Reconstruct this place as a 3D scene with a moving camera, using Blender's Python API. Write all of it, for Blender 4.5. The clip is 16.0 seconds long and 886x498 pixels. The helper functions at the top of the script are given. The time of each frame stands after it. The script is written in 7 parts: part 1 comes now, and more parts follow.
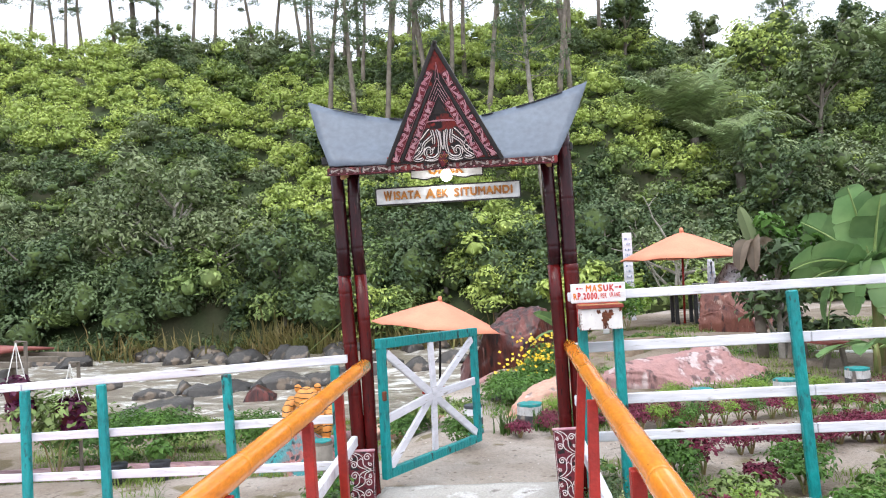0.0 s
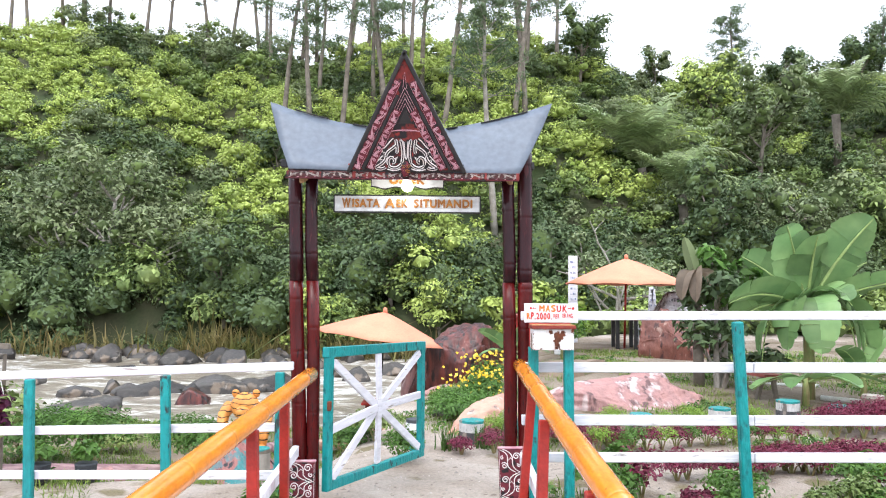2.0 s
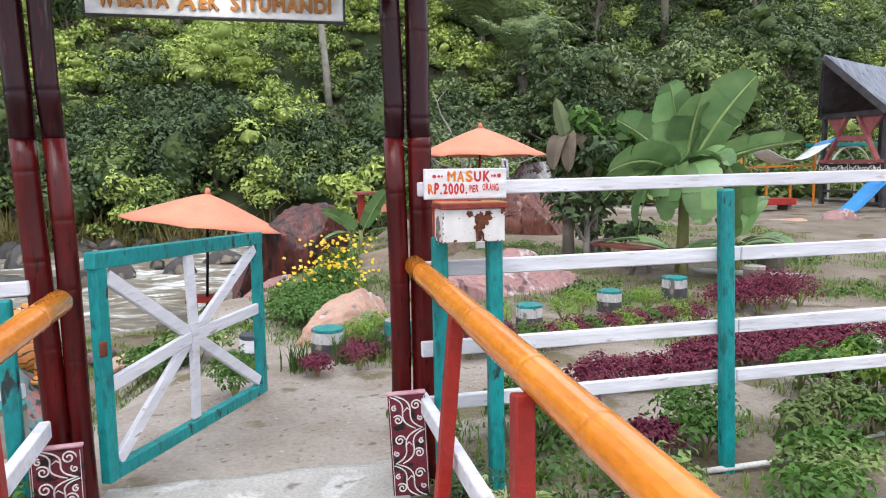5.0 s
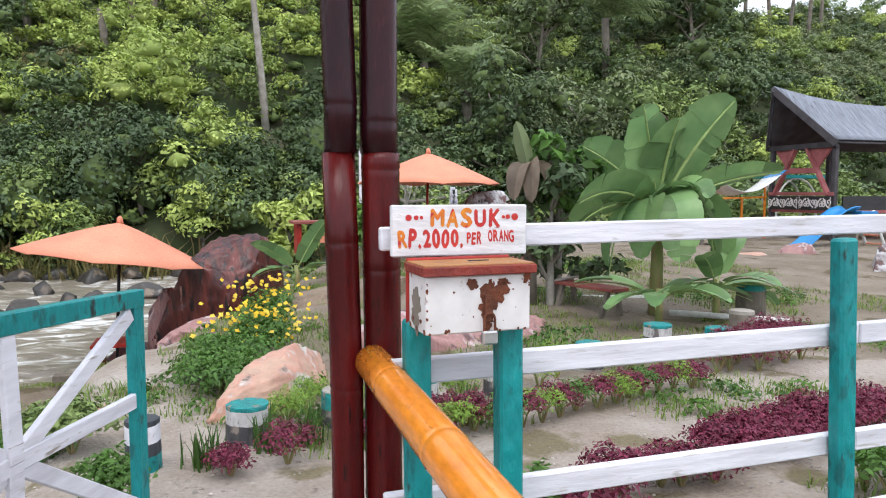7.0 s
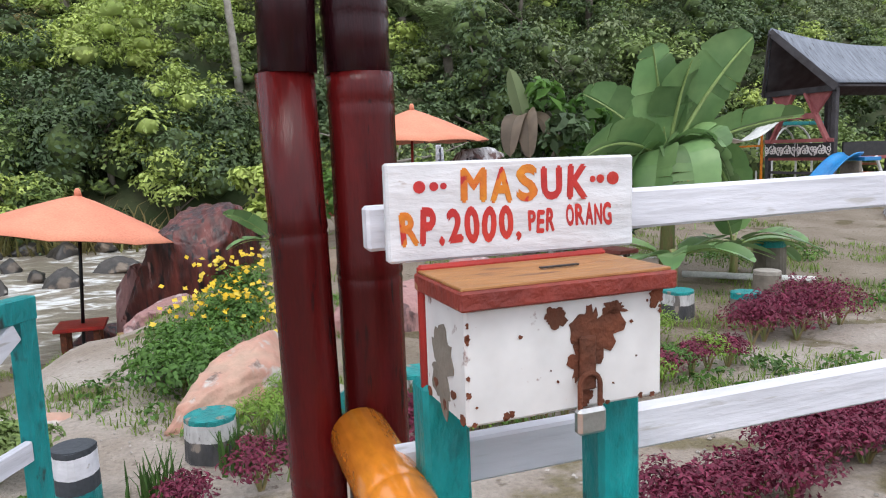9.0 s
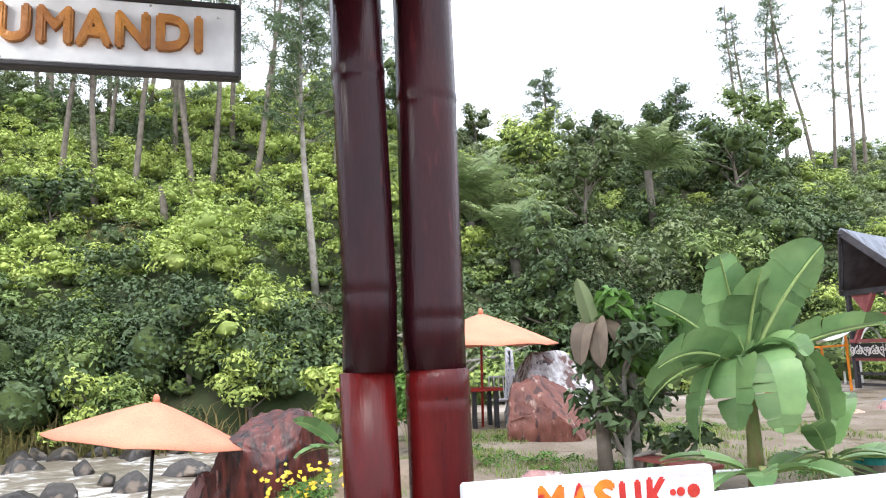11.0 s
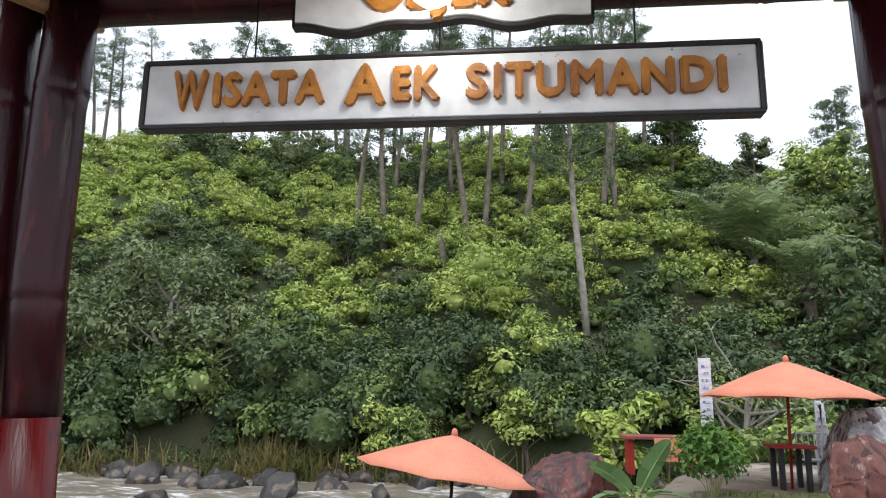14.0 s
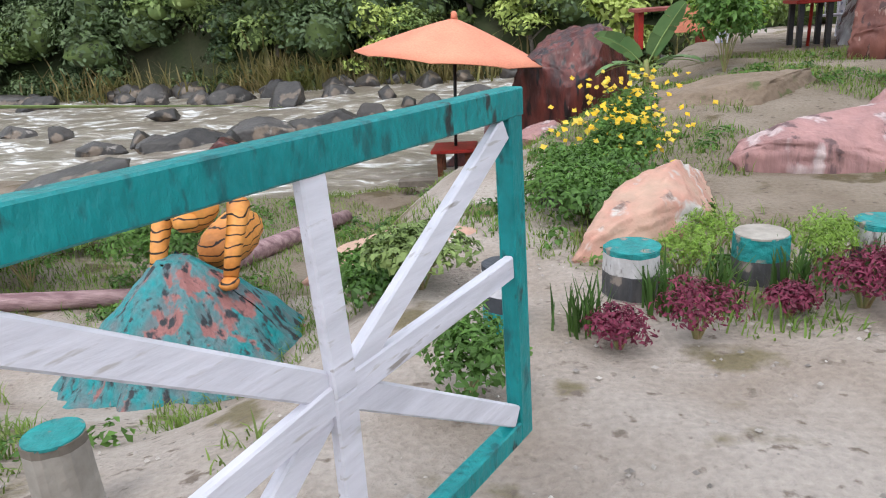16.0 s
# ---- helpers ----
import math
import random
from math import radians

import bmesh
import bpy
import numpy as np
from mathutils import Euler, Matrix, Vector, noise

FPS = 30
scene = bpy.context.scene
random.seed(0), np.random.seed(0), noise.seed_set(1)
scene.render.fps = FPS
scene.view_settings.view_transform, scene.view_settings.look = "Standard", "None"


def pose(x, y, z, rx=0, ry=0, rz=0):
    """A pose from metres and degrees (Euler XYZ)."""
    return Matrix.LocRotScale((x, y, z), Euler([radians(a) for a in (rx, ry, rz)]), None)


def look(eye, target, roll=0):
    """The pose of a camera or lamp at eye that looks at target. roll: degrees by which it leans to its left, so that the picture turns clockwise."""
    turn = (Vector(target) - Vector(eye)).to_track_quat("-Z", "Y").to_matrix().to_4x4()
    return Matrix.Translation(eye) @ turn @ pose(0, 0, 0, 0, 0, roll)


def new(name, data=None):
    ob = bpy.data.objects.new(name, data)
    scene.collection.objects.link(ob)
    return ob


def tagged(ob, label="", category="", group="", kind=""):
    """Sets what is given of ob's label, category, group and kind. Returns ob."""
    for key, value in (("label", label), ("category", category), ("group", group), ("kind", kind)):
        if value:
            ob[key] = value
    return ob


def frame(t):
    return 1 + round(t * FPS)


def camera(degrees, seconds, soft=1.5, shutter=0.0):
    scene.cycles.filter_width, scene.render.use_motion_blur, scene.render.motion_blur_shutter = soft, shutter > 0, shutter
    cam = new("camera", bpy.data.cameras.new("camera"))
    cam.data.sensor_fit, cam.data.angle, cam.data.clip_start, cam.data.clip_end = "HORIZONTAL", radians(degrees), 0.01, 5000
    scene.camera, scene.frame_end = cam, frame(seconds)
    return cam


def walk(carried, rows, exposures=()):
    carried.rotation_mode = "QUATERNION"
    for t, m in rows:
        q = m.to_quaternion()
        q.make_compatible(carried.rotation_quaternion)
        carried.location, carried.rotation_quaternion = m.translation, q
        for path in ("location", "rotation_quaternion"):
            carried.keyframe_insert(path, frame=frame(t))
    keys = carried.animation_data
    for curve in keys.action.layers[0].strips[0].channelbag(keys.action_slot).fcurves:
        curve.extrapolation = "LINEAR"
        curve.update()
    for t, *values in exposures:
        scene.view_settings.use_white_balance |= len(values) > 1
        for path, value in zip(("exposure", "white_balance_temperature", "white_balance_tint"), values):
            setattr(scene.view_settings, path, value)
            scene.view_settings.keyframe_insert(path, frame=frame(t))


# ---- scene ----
cam = camera(63.3, 16.0, soft=1.1)
PATH = [
    (0, (0.288, -4.726, 1.396), (0.145, -2.732, 1.47), -3.0),
    (0.5, (0.245, -4.714, 1.429), (0.169, -2.727, 1.641), -1.2),
    (1, (0.248, -4.703, 1.435), (0.194, -2.721, 1.691), -0.2),
    (1.5, (0.241, -4.696, 1.43), (0.191, -2.714, 1.69), 0.3),
    (2, (0.216, -4.691, 1.394), (0.225, -2.694, 1.501), 0.5),
    (2.5, (0.222, -4.524, 1.3), (0.239, -2.532, 1.122), -1.2),
    (2.8, (0.207, -4.399, 1.286), (0.129, -2.421, 1.003), -0.5),
    (3, (0.206, -4.279, 1.273), (0.128, -2.314, 0.91), -0.2),
    (3.5, (0.136, -4.008, 1.318), (0.135, -2.033, 1.006), -2.2),
    (4, (0.115, -3.657, 1.368), (0.203, -1.666, 1.191), -4.4),
    (4.5, (0.141, -3.334, 1.379), (0.279, -1.346, 1.199), -2.1),
    (5, (0.166, -2.966, 1.314), (0.626, -1.034, 1.083), -0.7),
    (5.2, (0.159, -2.849, 1.308), (0.725, -0.953, 1.013), -1.4),
    (7.3, (0.384, -1.666, 1.33), (1.005, 0.229, 1.182), -0.0),
    (7.5, (0.414, -1.557, 1.329), (0.974, 0.349, 1.104), 0.9),
    (7.7, (0.45, -1.452, 1.318), (1.009, 0.439, 0.982), -1.1),
    (8, (0.453, -1.368, 1.312), (1.067, 0.506, 0.976), -0.9),
    (8.2, (0.461, -1.252, 1.31), (1.131, 0.611, 1.024), -1.6),
    (10.3, (0.6, -1.004, 1.353), (1.2, 0.888, 1.109), -1.3),
    (10.5, (0.589, -1.02, 1.37), (1.187, 0.882, 1.219), -0.8),
    (11, (0.508, -1.097, 1.459), (1.005, 0.821, 1.736), -2.1),
    (11.5, (0.439, -1.015, 1.537), (0.834, 0.87, 2.077), -4.2),
    (12, (0.349, -1.084, 1.551), (0.476, 0.778, 2.27), -1.3),
    (12.5, (0.239, -1.112, 1.553), (0.086, 0.728, 2.322), 1.4),
    (13, (0.184, -1.103, 1.546), (-0.034, 0.742, 2.287), 1.5),
    (13.5, (0.160, -1.087, 1.513), (-0.042, 0.804, 2.129), 1.8),
    (14, (0.125, -1.037, 1.473), (-0.092, 0.911, 1.869), 0.8),
    (14.5, (0.107, -0.98, 1.318), (-0.001, 1.017, 1.367), -1.7),
    (15, (0.15, -0.858, 1.268), (0.053, 1.119, 0.979), -0.8),
    (15.2, (0.158, -0.82, 1.298), (0.03, 1.136, 0.902), -2.0),
    (15.5, (0.168, -0.726, 1.23), (0.004, 1.193, 0.692), -3.3),
    (16, (0.126, -0.537, 1.161), (-0.126, 1.335, 0.504), -4.3),
]
walk(cam, [(t, look(eye, target, roll)) for t, eye, target, roll in PATH], [(0, 1.05), (0.8, 1.3), (1.7, 1.42), (2.6, 0.92), (3.5, 0.55), (4.5, 0.8), (5.0, 0.8), (7.5, 0.75), (8.2, 0.6), (10.5, 0.65), (11.0, 1.3), (11.5, 1.18), (12.0, 0.6), (12.5, 0.5), (13.5, 0.38), (14.0, 0.5), (14.5, 1.33), (15, 1.15), (16, 0.75)])

# ---------------------------------------------------------------- sky and light
world = bpy.data.worlds.new("overcast_sky")
scene.world = world
world.use_nodes = True
wn, wl = world.node_tree.nodes, world.node_tree.links
sky = wn.new("ShaderNodeTexSky")
sky.sky_type = "NISHITA"
sky.sun_disc = False
sky.sun_elevation, sky.sun_rotation = radians(58), radians(150)
sky.air_density, sky.dust_density, sky.ozone_density = 1.0, 6.0, 1.0
pale = wn.new("ShaderNodeHueSaturation")
pale.inputs["Saturation"].default_value = 0.25
wl.new(sky.outputs[0], pale.inputs["Color"])
cloud = wn.new("ShaderNodeMix")
cloud.data_type = "RGBA"
cloud.inputs[0].default_value = 0.85
cloud.inputs[7].default_value = (6.45, 7.05, 8.1, 1)
wl.new(pale.outputs[0], cloud.inputs[6])
wl.new(cloud.outputs[2], wn["Background"].inputs[0])
wn["Background"].inputs[1].default_value = 0.15
sun_data = bpy.data.lights.new("sun", "SUN")
sun_data.energy, sun_data.angle, sun_data.color = 0.8, radians(25), (1.0, 0.97, 0.93)
sun = new("sun", sun_data)
sun.matrix_world = look((-5, -9, 18), (0, 0, 0))


# ---------------------------------------------------------------- materials
def mat(name, c1, c2=None, scale=6.0, rough=0.6, bump=0.15, bscale=60.0, metal=0.0, stain=None, sscale=3.0, scut=0.6,
        vary=0.0, spec=0.4, stretch=(1, 1, 1), coat=0.0, island=0.0, stain2=None, s2scale=9.0, s2cut=0.6):
    """Two colours mixed by a broad noise, a fine grain with relief, and an optional stain with an edge of its own."""
    m = bpy.data.materials.new(name)
    m.use_nodes = True
    n, l = m.node_tree.nodes, m.node_tree.links
    p = n["Principled BSDF"]
    c2 = c2 or tuple(v * 0.75 for v in c1)
    tc = n.new("ShaderNodeTexCoord")
    mp = n.new("ShaderNodeMapping")
    mp.inputs["Scale"].default_value = stretch
    l.new(tc.outputs["Object"], mp.inputs[0])

    def noise_node(s, detail=4):
        t = n.new("ShaderNodeTexNoise")
        t.inputs["Scale"].default_value, t.inputs["Detail"].default_value = s, detail
        l.new(mp.outputs[0], t.inputs["Vector"])
        return t

    def ramp(src, a, b):
        r = n.new("ShaderNodeMapRange")
        r.inputs["From Min"].default_value, r.inputs["From Max"].default_value = a, b
        l.new(src, r.inputs["Value"])
        return r.outputs[0]

    def mix(fac, a, b):
        x = n.new("ShaderNodeMix")
        x.data_type = "RGBA"
        if isinstance(fac, float):
            x.inputs[0].default_value = fac
        else:
            l.new(fac, x.inputs[0])
        for sock, v in ((x.inputs[6], a), (x.inputs[7], b)):
            if isinstance(v, tuple):
                sock.default_value = (*v, 1)
            else:
                l.new(v, sock)
        return x.outputs[2]

    col = mix(ramp(noise_node(scale).outputs[0], 0.35, 0.65), c1, c2)
    fine = noise_node(bscale, 6)
    hs = n.new("ShaderNodeHueSaturation")
    l.new(ramp(fine.outputs[0], 0.2, 0.8), hs.inputs["Value"])
    val = n.new("ShaderNodeMapRange")
    val.inputs["From Min"].default_value, val.inputs["From Max"].default_value = 0.25, 0.75
    val.inputs["To Min"].default_value, val.inputs["To Max"].default_value = 0.82, 1.16
    l.new(fine.outputs[0], val.inputs["Value"])
    l.new(val.outputs[0], hs.inputs["Value"])
    if stain:
        col = mix(ramp(noise_node(sscale, 8).outputs[0], scut, scut + 0.05), col, stain)
    if stain2:
        col = mix(ramp(noise_node(s2scale, 10).outputs[0], s2cut, s2cut + 0.08), col, stain2)
    l.new(col, hs.inputs["Color"])
    out = hs.outputs[0]
    if vary or island:
        src = n.new("ShaderNodeNewGeometry").outputs["Random Per Island"] if island else n.new("ShaderNodeObjectInfo").outputs["Random"]
        amount = island or vary
        r2 = n.new("ShaderNodeMapRange")
        r2.inputs["To Min"].default_value, r2.inputs["To Max"].default_value = 1 - amount, 1 + amount
        l.new(src, r2.inputs["Value"])
        h2 = n.new("ShaderNodeHueSaturation")
        l.new(out, h2.inputs["Color"])
        l.new(r2.outputs[0], h2.inputs["Value"])
        out = h2.outputs[0]
    l.new(out, p.inputs["Base Color"])
    p.inputs["Roughness"].default_value, p.inputs["Metallic"].default_value = rough, metal
    p.inputs["Specular IOR Level"].default_value = spec
    p.inputs["Coat Weight"].default_value = coat
    if bump:
        b = n.new("ShaderNodeBump")
        b.inputs["Strength"].default_value, b.inputs["Distance"].default_value = bump, 0.02
        l.new(fine.outputs[0], b.inputs["Height"])
        l.new(b.outputs[0], p.inputs["Normal"])
    return m


def leaf_mat(name, c1, c2, scale=0.3, island=0.35, trans=0.35, rough=0.5):
    """Leaves: two greens by a broad noise, each leaf a little lighter or darker, light shining through."""
    m = mat(name, c1, c2, scale=scale, rough=rough, bump=0.0, bscale=2.5, island=island, spec=0.3)
    n, l = m.node_tree.nodes, m.node_tree.links
    p = n["Principled BSDF"]
    t = n.new("ShaderNodeBsdfTranslucent")
    l.new(p.inputs["Base Color"].links[0].from_socket, t.inputs[0])
    x = n.new("ShaderNodeMixShader")
    x.inputs[0].default_value = trans
    l.new(p.outputs[0], x.inputs[1])
    l.new(t.outputs[0], x.inputs[2])
    l.new(x.outputs[0], n["Material Output"].inputs[0])
    return m


M = {}
M["bamboo_dark"] = mat("lacquered_bamboo", (0.018, 0.004, 0.006), (0.036, 0.006, 0.008), 3, 0.24, 0.1, 40, spec=0.22, stretch=(6, 6, 1), stain=(0.06, 0.01, 0.012), sscale=5, scut=0.62)
M["bamboo_red"] = mat("maroon_paint", (0.1, 0.006, 0.006), (0.05, 0.004, 0.004), 3, 0.26, 0.1, 40, spec=0.25, stretch=(6, 6, 1), stain=(0.025, 0.005, 0.005), sscale=9, scut=0.62)
M["bamboo_orange"] = mat("orange_varnished_bamboo", (0.74, 0.24, 0.02), (0.62, 0.18, 0.015), 4, 0.25, 0.04, 30, coat=0.5, stain=(0.32, 0.09, 0.01), sscale=22, scut=0.7, stretch=(3, 1, 3))
M["red"] = mat("red_paint", (0.36, 0.02, 0.012), (0.24, 0.014, 0.01), 6, 0.5, 0.2, 50, stain=(0.1, 0.02, 0.015), sscale=18, scut=0.68)
M["teal"] = mat("teal_paint", (0.004, 0.255, 0.255), (0.003, 0.195, 0.2), 9, 0.45, 0.5, 45, stain=(0.02, 0.035, 0.035), sscale=15, scut=0.62, stretch=(1, 1, 0.45), stain2=(0.008, 0.13, 0.135), s2scale=26, s2cut=0.57)
M["white"] = mat("white_paint", (0.68, 0.665, 0.71), (0.585, 0.57, 0.62), 5, 0.55, 0.35, 26, stain=(0.26, 0.23, 0.21), sscale=26, scut=0.68, stretch=(0.16, 1, 1), stain2=(0.46, 0.43, 0.42), s2scale=60, s2cut=0.63)
M["sign"] = mat("sign_paint", (0.66, 0.67, 0.67), (0.58, 0.59, 0.6), 8, 0.6, 0.1, 24, stain=(0.2, 0.19, 0.17), sscale=75, scut=0.7)
M["masuk"] = mat("sign_white", (0.68, 0.67, 0.69), (0.6, 0.585, 0.6), 12, 0.55, 0.35, 22, stain=(0.33, 0.24, 0.2), sscale=34, scut=0.7, stretch=(0.5, 1, 1.6), stain2=(0.42, 0.36, 0.34), s2scale=90, s2cut=0.68)
M["black"] = mat("black_paint", (0.012, 0.012, 0.014), (0.025, 0.022, 0.022), 8, 0.5, 0.2, 60)
M["gold"] = mat("ochre_letter_paint", (0.46, 0.19, 0.03), (0.27, 0.1, 0.02), 16, 0.5, 0.3, 80)
M["letter_red"] = mat("red_letter_paint", (0.42, 0.018, 0.022), (0.5, 0.035, 0.02), 9, 0.5, 0.1, 80)
M["carve_red"] = mat("carved_red", (0.22, 0.02, 0.016), (0.1, 0.01, 0.01), 18, 0.6, 0.2, 80, stain=(0.008, 0.006, 0.008), sscale=11, scut=0.47)
M["carve_maroon"] = mat("carved_maroon", (0.085, 0.008, 0.018), (0.15, 0.014, 0.026), 16, 0.6, 0.2, 80, stain=(0.01, 0.006, 0.008), sscale=26, scut=0.55)
M["carve_pink"] = mat("pale_pink_line", (0.56, 0.33, 0.37), (0.42, 0.18, 0.23), 20, 0.6, 0.1, 80)
M["carve_white"] = mat("white_line", (0.74, 0.7, 0.68), (0.6, 0.54, 0.54), 20, 0.6, 0.1, 80)
M["roof_sheet"] = mat("blue_grey_sheet", (0.125, 0.15, 0.19), (0.105, 0.125, 0.16), 3, 0.45, 0.08, 25, stain=(0.07, 0.08, 0.1), sscale=12, scut=0.74)
M["wood_raw"] = mat("raw_wood", (0.38, 0.24, 0.12), (0.28, 0.17, 0.08), 6, 0.7, 0.3, 60, stretch=(1, 8, 8))
M["plank"] = mat("grey_plank", (0.36, 0.27, 0.2), (0.24, 0.175, 0.13), 6, 0.8, 0.5, 50, stretch=(8, 1, 1), vary=0.2)
M["concrete"] = mat("worn_concrete", (0.47, 0.445, 0.415), (0.38, 0.355, 0.325), 2.2, 0.85, 0.9, 60, stain=(0.54, 0.525, 0.505), sscale=3.6, scut=0.57, stain2=(0.2, 0.18, 0.16), s2scale=7, s2cut=0.62)
M["canvas"] = mat("salmon_canvas", (0.68, 0.26, 0.16), (0.6, 0.21, 0.13), 1.5, 0.85, 0.1, 40)
M["metal_dark"] = mat("dark_metal", (0.02, 0.02, 0.022), None, 6, 0.4, 0.05, 60, metal=0.6)
M["steel"] = mat("padlock_steel", (0.5, 0.5, 0.5), (0.35, 0.34, 0.33), 20, 0.35, 0.1, 80, metal=0.9)
M["rust"] = mat("rust", (0.16, 0.045, 0.02), (0.09, 0.03, 0.015), 20, 0.85, 0.4, 90)
M["lid"] = mat("orange_wood_lid", (0.4, 0.19, 0.065), (0.31, 0.135, 0.045), 8, 0.5, 0.3, 40, stain=(0.2, 0.09, 0.04), sscale=14, scut=0.6, stretch=(0.6, 3, 1))
M["lid_edge"] = mat("chipped_red_edge", (0.24, 0.035, 0.022), (0.17, 0.025, 0.018), 18, 0.55, 0.4, 60, stain=(0.4, 0.22, 0.12), sscale=40, scut=0.66)
M["boxwhite"] = mat("chipped_white_metal", (0.68, 0.665, 0.66), (0.6, 0.575, 0.565), 8, 0.4, 0.06, 12, stain=(0.14, 0.04, 0.02), sscale=34, scut=0.68, stain2=(0.3, 0.12, 0.06), s2scale=70, s2cut=0.69)
M["rock_red"] = mat("painted_red_rock", (0.035, 0.012, 0.012), (0.15, 0.036, 0.028), 2.6, 0.32, 1.0, 7, stain=(0.32, 0.17, 0.15), sscale=3.4, scut=0.63, stretch=(2.6, 2.6, 0.55), stain2=(0.016, 0.011, 0.012), s2scale=3.6, s2cut=0.54)
M["rock_rust"] = mat("rust_red_rock", (0.11, 0.036, 0.028), (0.19, 0.07, 0.05), 3.2, 0.6, 1.0, 8, stain=(0.05, 0.02, 0.018), sscale=4, scut=0.56, stretch=(2, 2, 0.7), stain2=(0.36, 0.24, 0.2), s2scale=5, s2cut=0.62)
M["rock_pink"] = mat("painted_pink_rock", (0.37, 0.2, 0.185), (0.27, 0.15, 0.145), 2.2, 0.75, 1.0, 9, stain=(0.13, 0.075, 0.075), sscale=2.6, scut=0.58, stretch=(2.6, 2.6, 0.5), stain2=(0.46, 0.36, 0.35), s2scale=2.2, s2cut=0.56)
M["rock_cream"] = mat("painted_cream_rock", (0.46, 0.31, 0.23), (0.44, 0.21, 0.16), 3.0, 0.75, 1.0, 12, stain=(0.48, 0.44, 0.4), sscale=3.4, scut=0.55, stain2=(0.17, 0.11, 0.09), s2scale=7, s2cut=0.61)
M["rock_white"] = mat("whitewashed_rock", (0.5, 0.49, 0.5), (0.2, 0.17, 0.17), 3.6, 0.7, 1.0, 9, stain=(0.1, 0.05, 0.045), sscale=2.6, scut=0.54, stretch=(2.2, 2.2, 0.5), stain2=(0.03, 0.03, 0.035), s2scale=5, s2cut=0.6)
M["rock_grey"] = mat("river_rock", (0.06, 0.052, 0.046), (0.025, 0.023, 0.022), 1.6, 0.45, 1.0, 8, stain=(0.13, 0.1, 0.075), sscale=1.6, scut=0.57, vary=0.4, stain2=(0.2, 0.18, 0.16), s2scale=4, s2cut=0.64)
M["mound"] = mat("painted_teal_mound", (0.012, 0.24, 0.25), (0.13, 0.17, 0.18), 5, 0.8, 1.0, 22, stain=(0.3, 0.13, 0.12), sscale=4.2, scut=0.55, stretch=(2.6, 2.6, 0.35), stain2=(0.035, 0.04, 0.045), s2scale=9, s2cut=0.55)
M["bark"] = mat("bark", (0.2, 0.17, 0.14), (0.12, 0.1, 0.08), 3, 0.9, 0.5, 20)
M["bark_pale"] = mat("pale_bark", (0.36, 0.33, 0.29), (0.24, 0.21, 0.18), 3, 0.9, 0.5, 20)
M["leaf_bright"] = leaf_mat("yellow_green_leaves", (0.45, 0.53, 0.14), (0.32, 0.41, 0.11), 0.5, 0.3, 0.2)
M["leaf_mid"] = leaf_mat("mid_green_leaves", (0.14, 0.21, 0.065), (0.26, 0.33, 0.1), 0.5, 0.3, 0.18)
M["leaf_dark"] = leaf_mat("dark_green_leaves", (0.062, 0.1, 0.044), (0.12, 0.17, 0.07), 0.45, 0.35, 0.16)
M["leaf_grey"] = leaf_mat("grey_green_leaves", (0.22, 0.26, 0.125), (0.135, 0.18, 0.085), 0.45, 0.3, 0.18)
M["leaf_under"] = leaf_mat("undergrowth_leaves", (0.12, 0.19, 0.04), (0.2, 0.25, 0.06), 0.4, 0.3, 0.25)
M["leaf_pine"] = leaf_mat("pine_needles", (0.081, 0.128, 0.061), (0.121, 0.169, 0.081), 0.3, 0.3, 0.25)
M["leaf_dry"] = leaf_mat("dry_reeds", (0.3, 0.22, 0.1), (0.16, 0.17, 0.05), 0.5)
M["leaf_banana"] = leaf_mat("banana_leaf", (0.21, 0.33, 0.13), (0.12, 0.22, 0.085), 2.6, 0.35, 0.25, 0.33)
M["leaf_garden"] = leaf_mat("garden_leaves", (0.12, 0.235, 0.045), (0.07, 0.15, 0.035), 1.2)
M["leaf_lime"] = leaf_mat("lime_leaves", (0.24, 0.36, 0.06), (0.16, 0.28, 0.04), 1.2)
M["leaf_maroon"] = leaf_mat("maroon_leaves", (0.22, 0.032, 0.07), (0.13, 0.02, 0.042), 3.0, 0.4, 0.25)
M["leaf_cream"] = leaf_mat("variegated_leaves", (0.2, 0.34, 0.06), (0.6, 0.58, 0.3), 14.0, 0.2, 0.3)
M["grass"] = leaf_mat("grass_blades", (0.13, 0.22, 0.035), (0.2, 0.26, 0.06), 0.8, 0.35)
M["yellow"] = leaf_mat("yellow_petals", (0.85, 0.55, 0.02), (0.8, 0.62, 0.1), 3.0, 0.2)
M["purple"] = leaf_mat("purple_leaves", (0.07, 0.015, 0.045), (0.12, 0.02, 0.06), 3.0, 0.4)
M["soil"] = mat("earthy_soil", (0.22, 0.165, 0.12), (0.16, 0.115, 0.08), 2.4, 0.95, 1.0, 18, stain=(0.09, 0.1, 0.04), sscale=3, scut=0.6)
M["tiger"] = mat("orange_statue_paint", (0.62, 0.27, 0.06), (0.55, 0.2, 0.04), 6, 0.55, 0.1, 40)
M["blue"] = mat("blue_plastic", (0.02, 0.22, 0.5), (0.02, 0.17, 0.42), 3, 0.35, 0.03, 30)
M["thatch"] = mat("black_thatch", (0.06, 0.055, 0.06), (0.035, 0.03, 0.032), 4, 0.85, 0.5, 40)
M["hut_red"] = mat("hut_red_wood", (0.26, 0.075, 0.06), (0.2, 0.05, 0.04), 5, 0.7, 0.2, 40)
M["pipe"] = mat("white_pipe", (0.7, 0.69, 0.66), None, 5, 0.5, 0.1, 60)
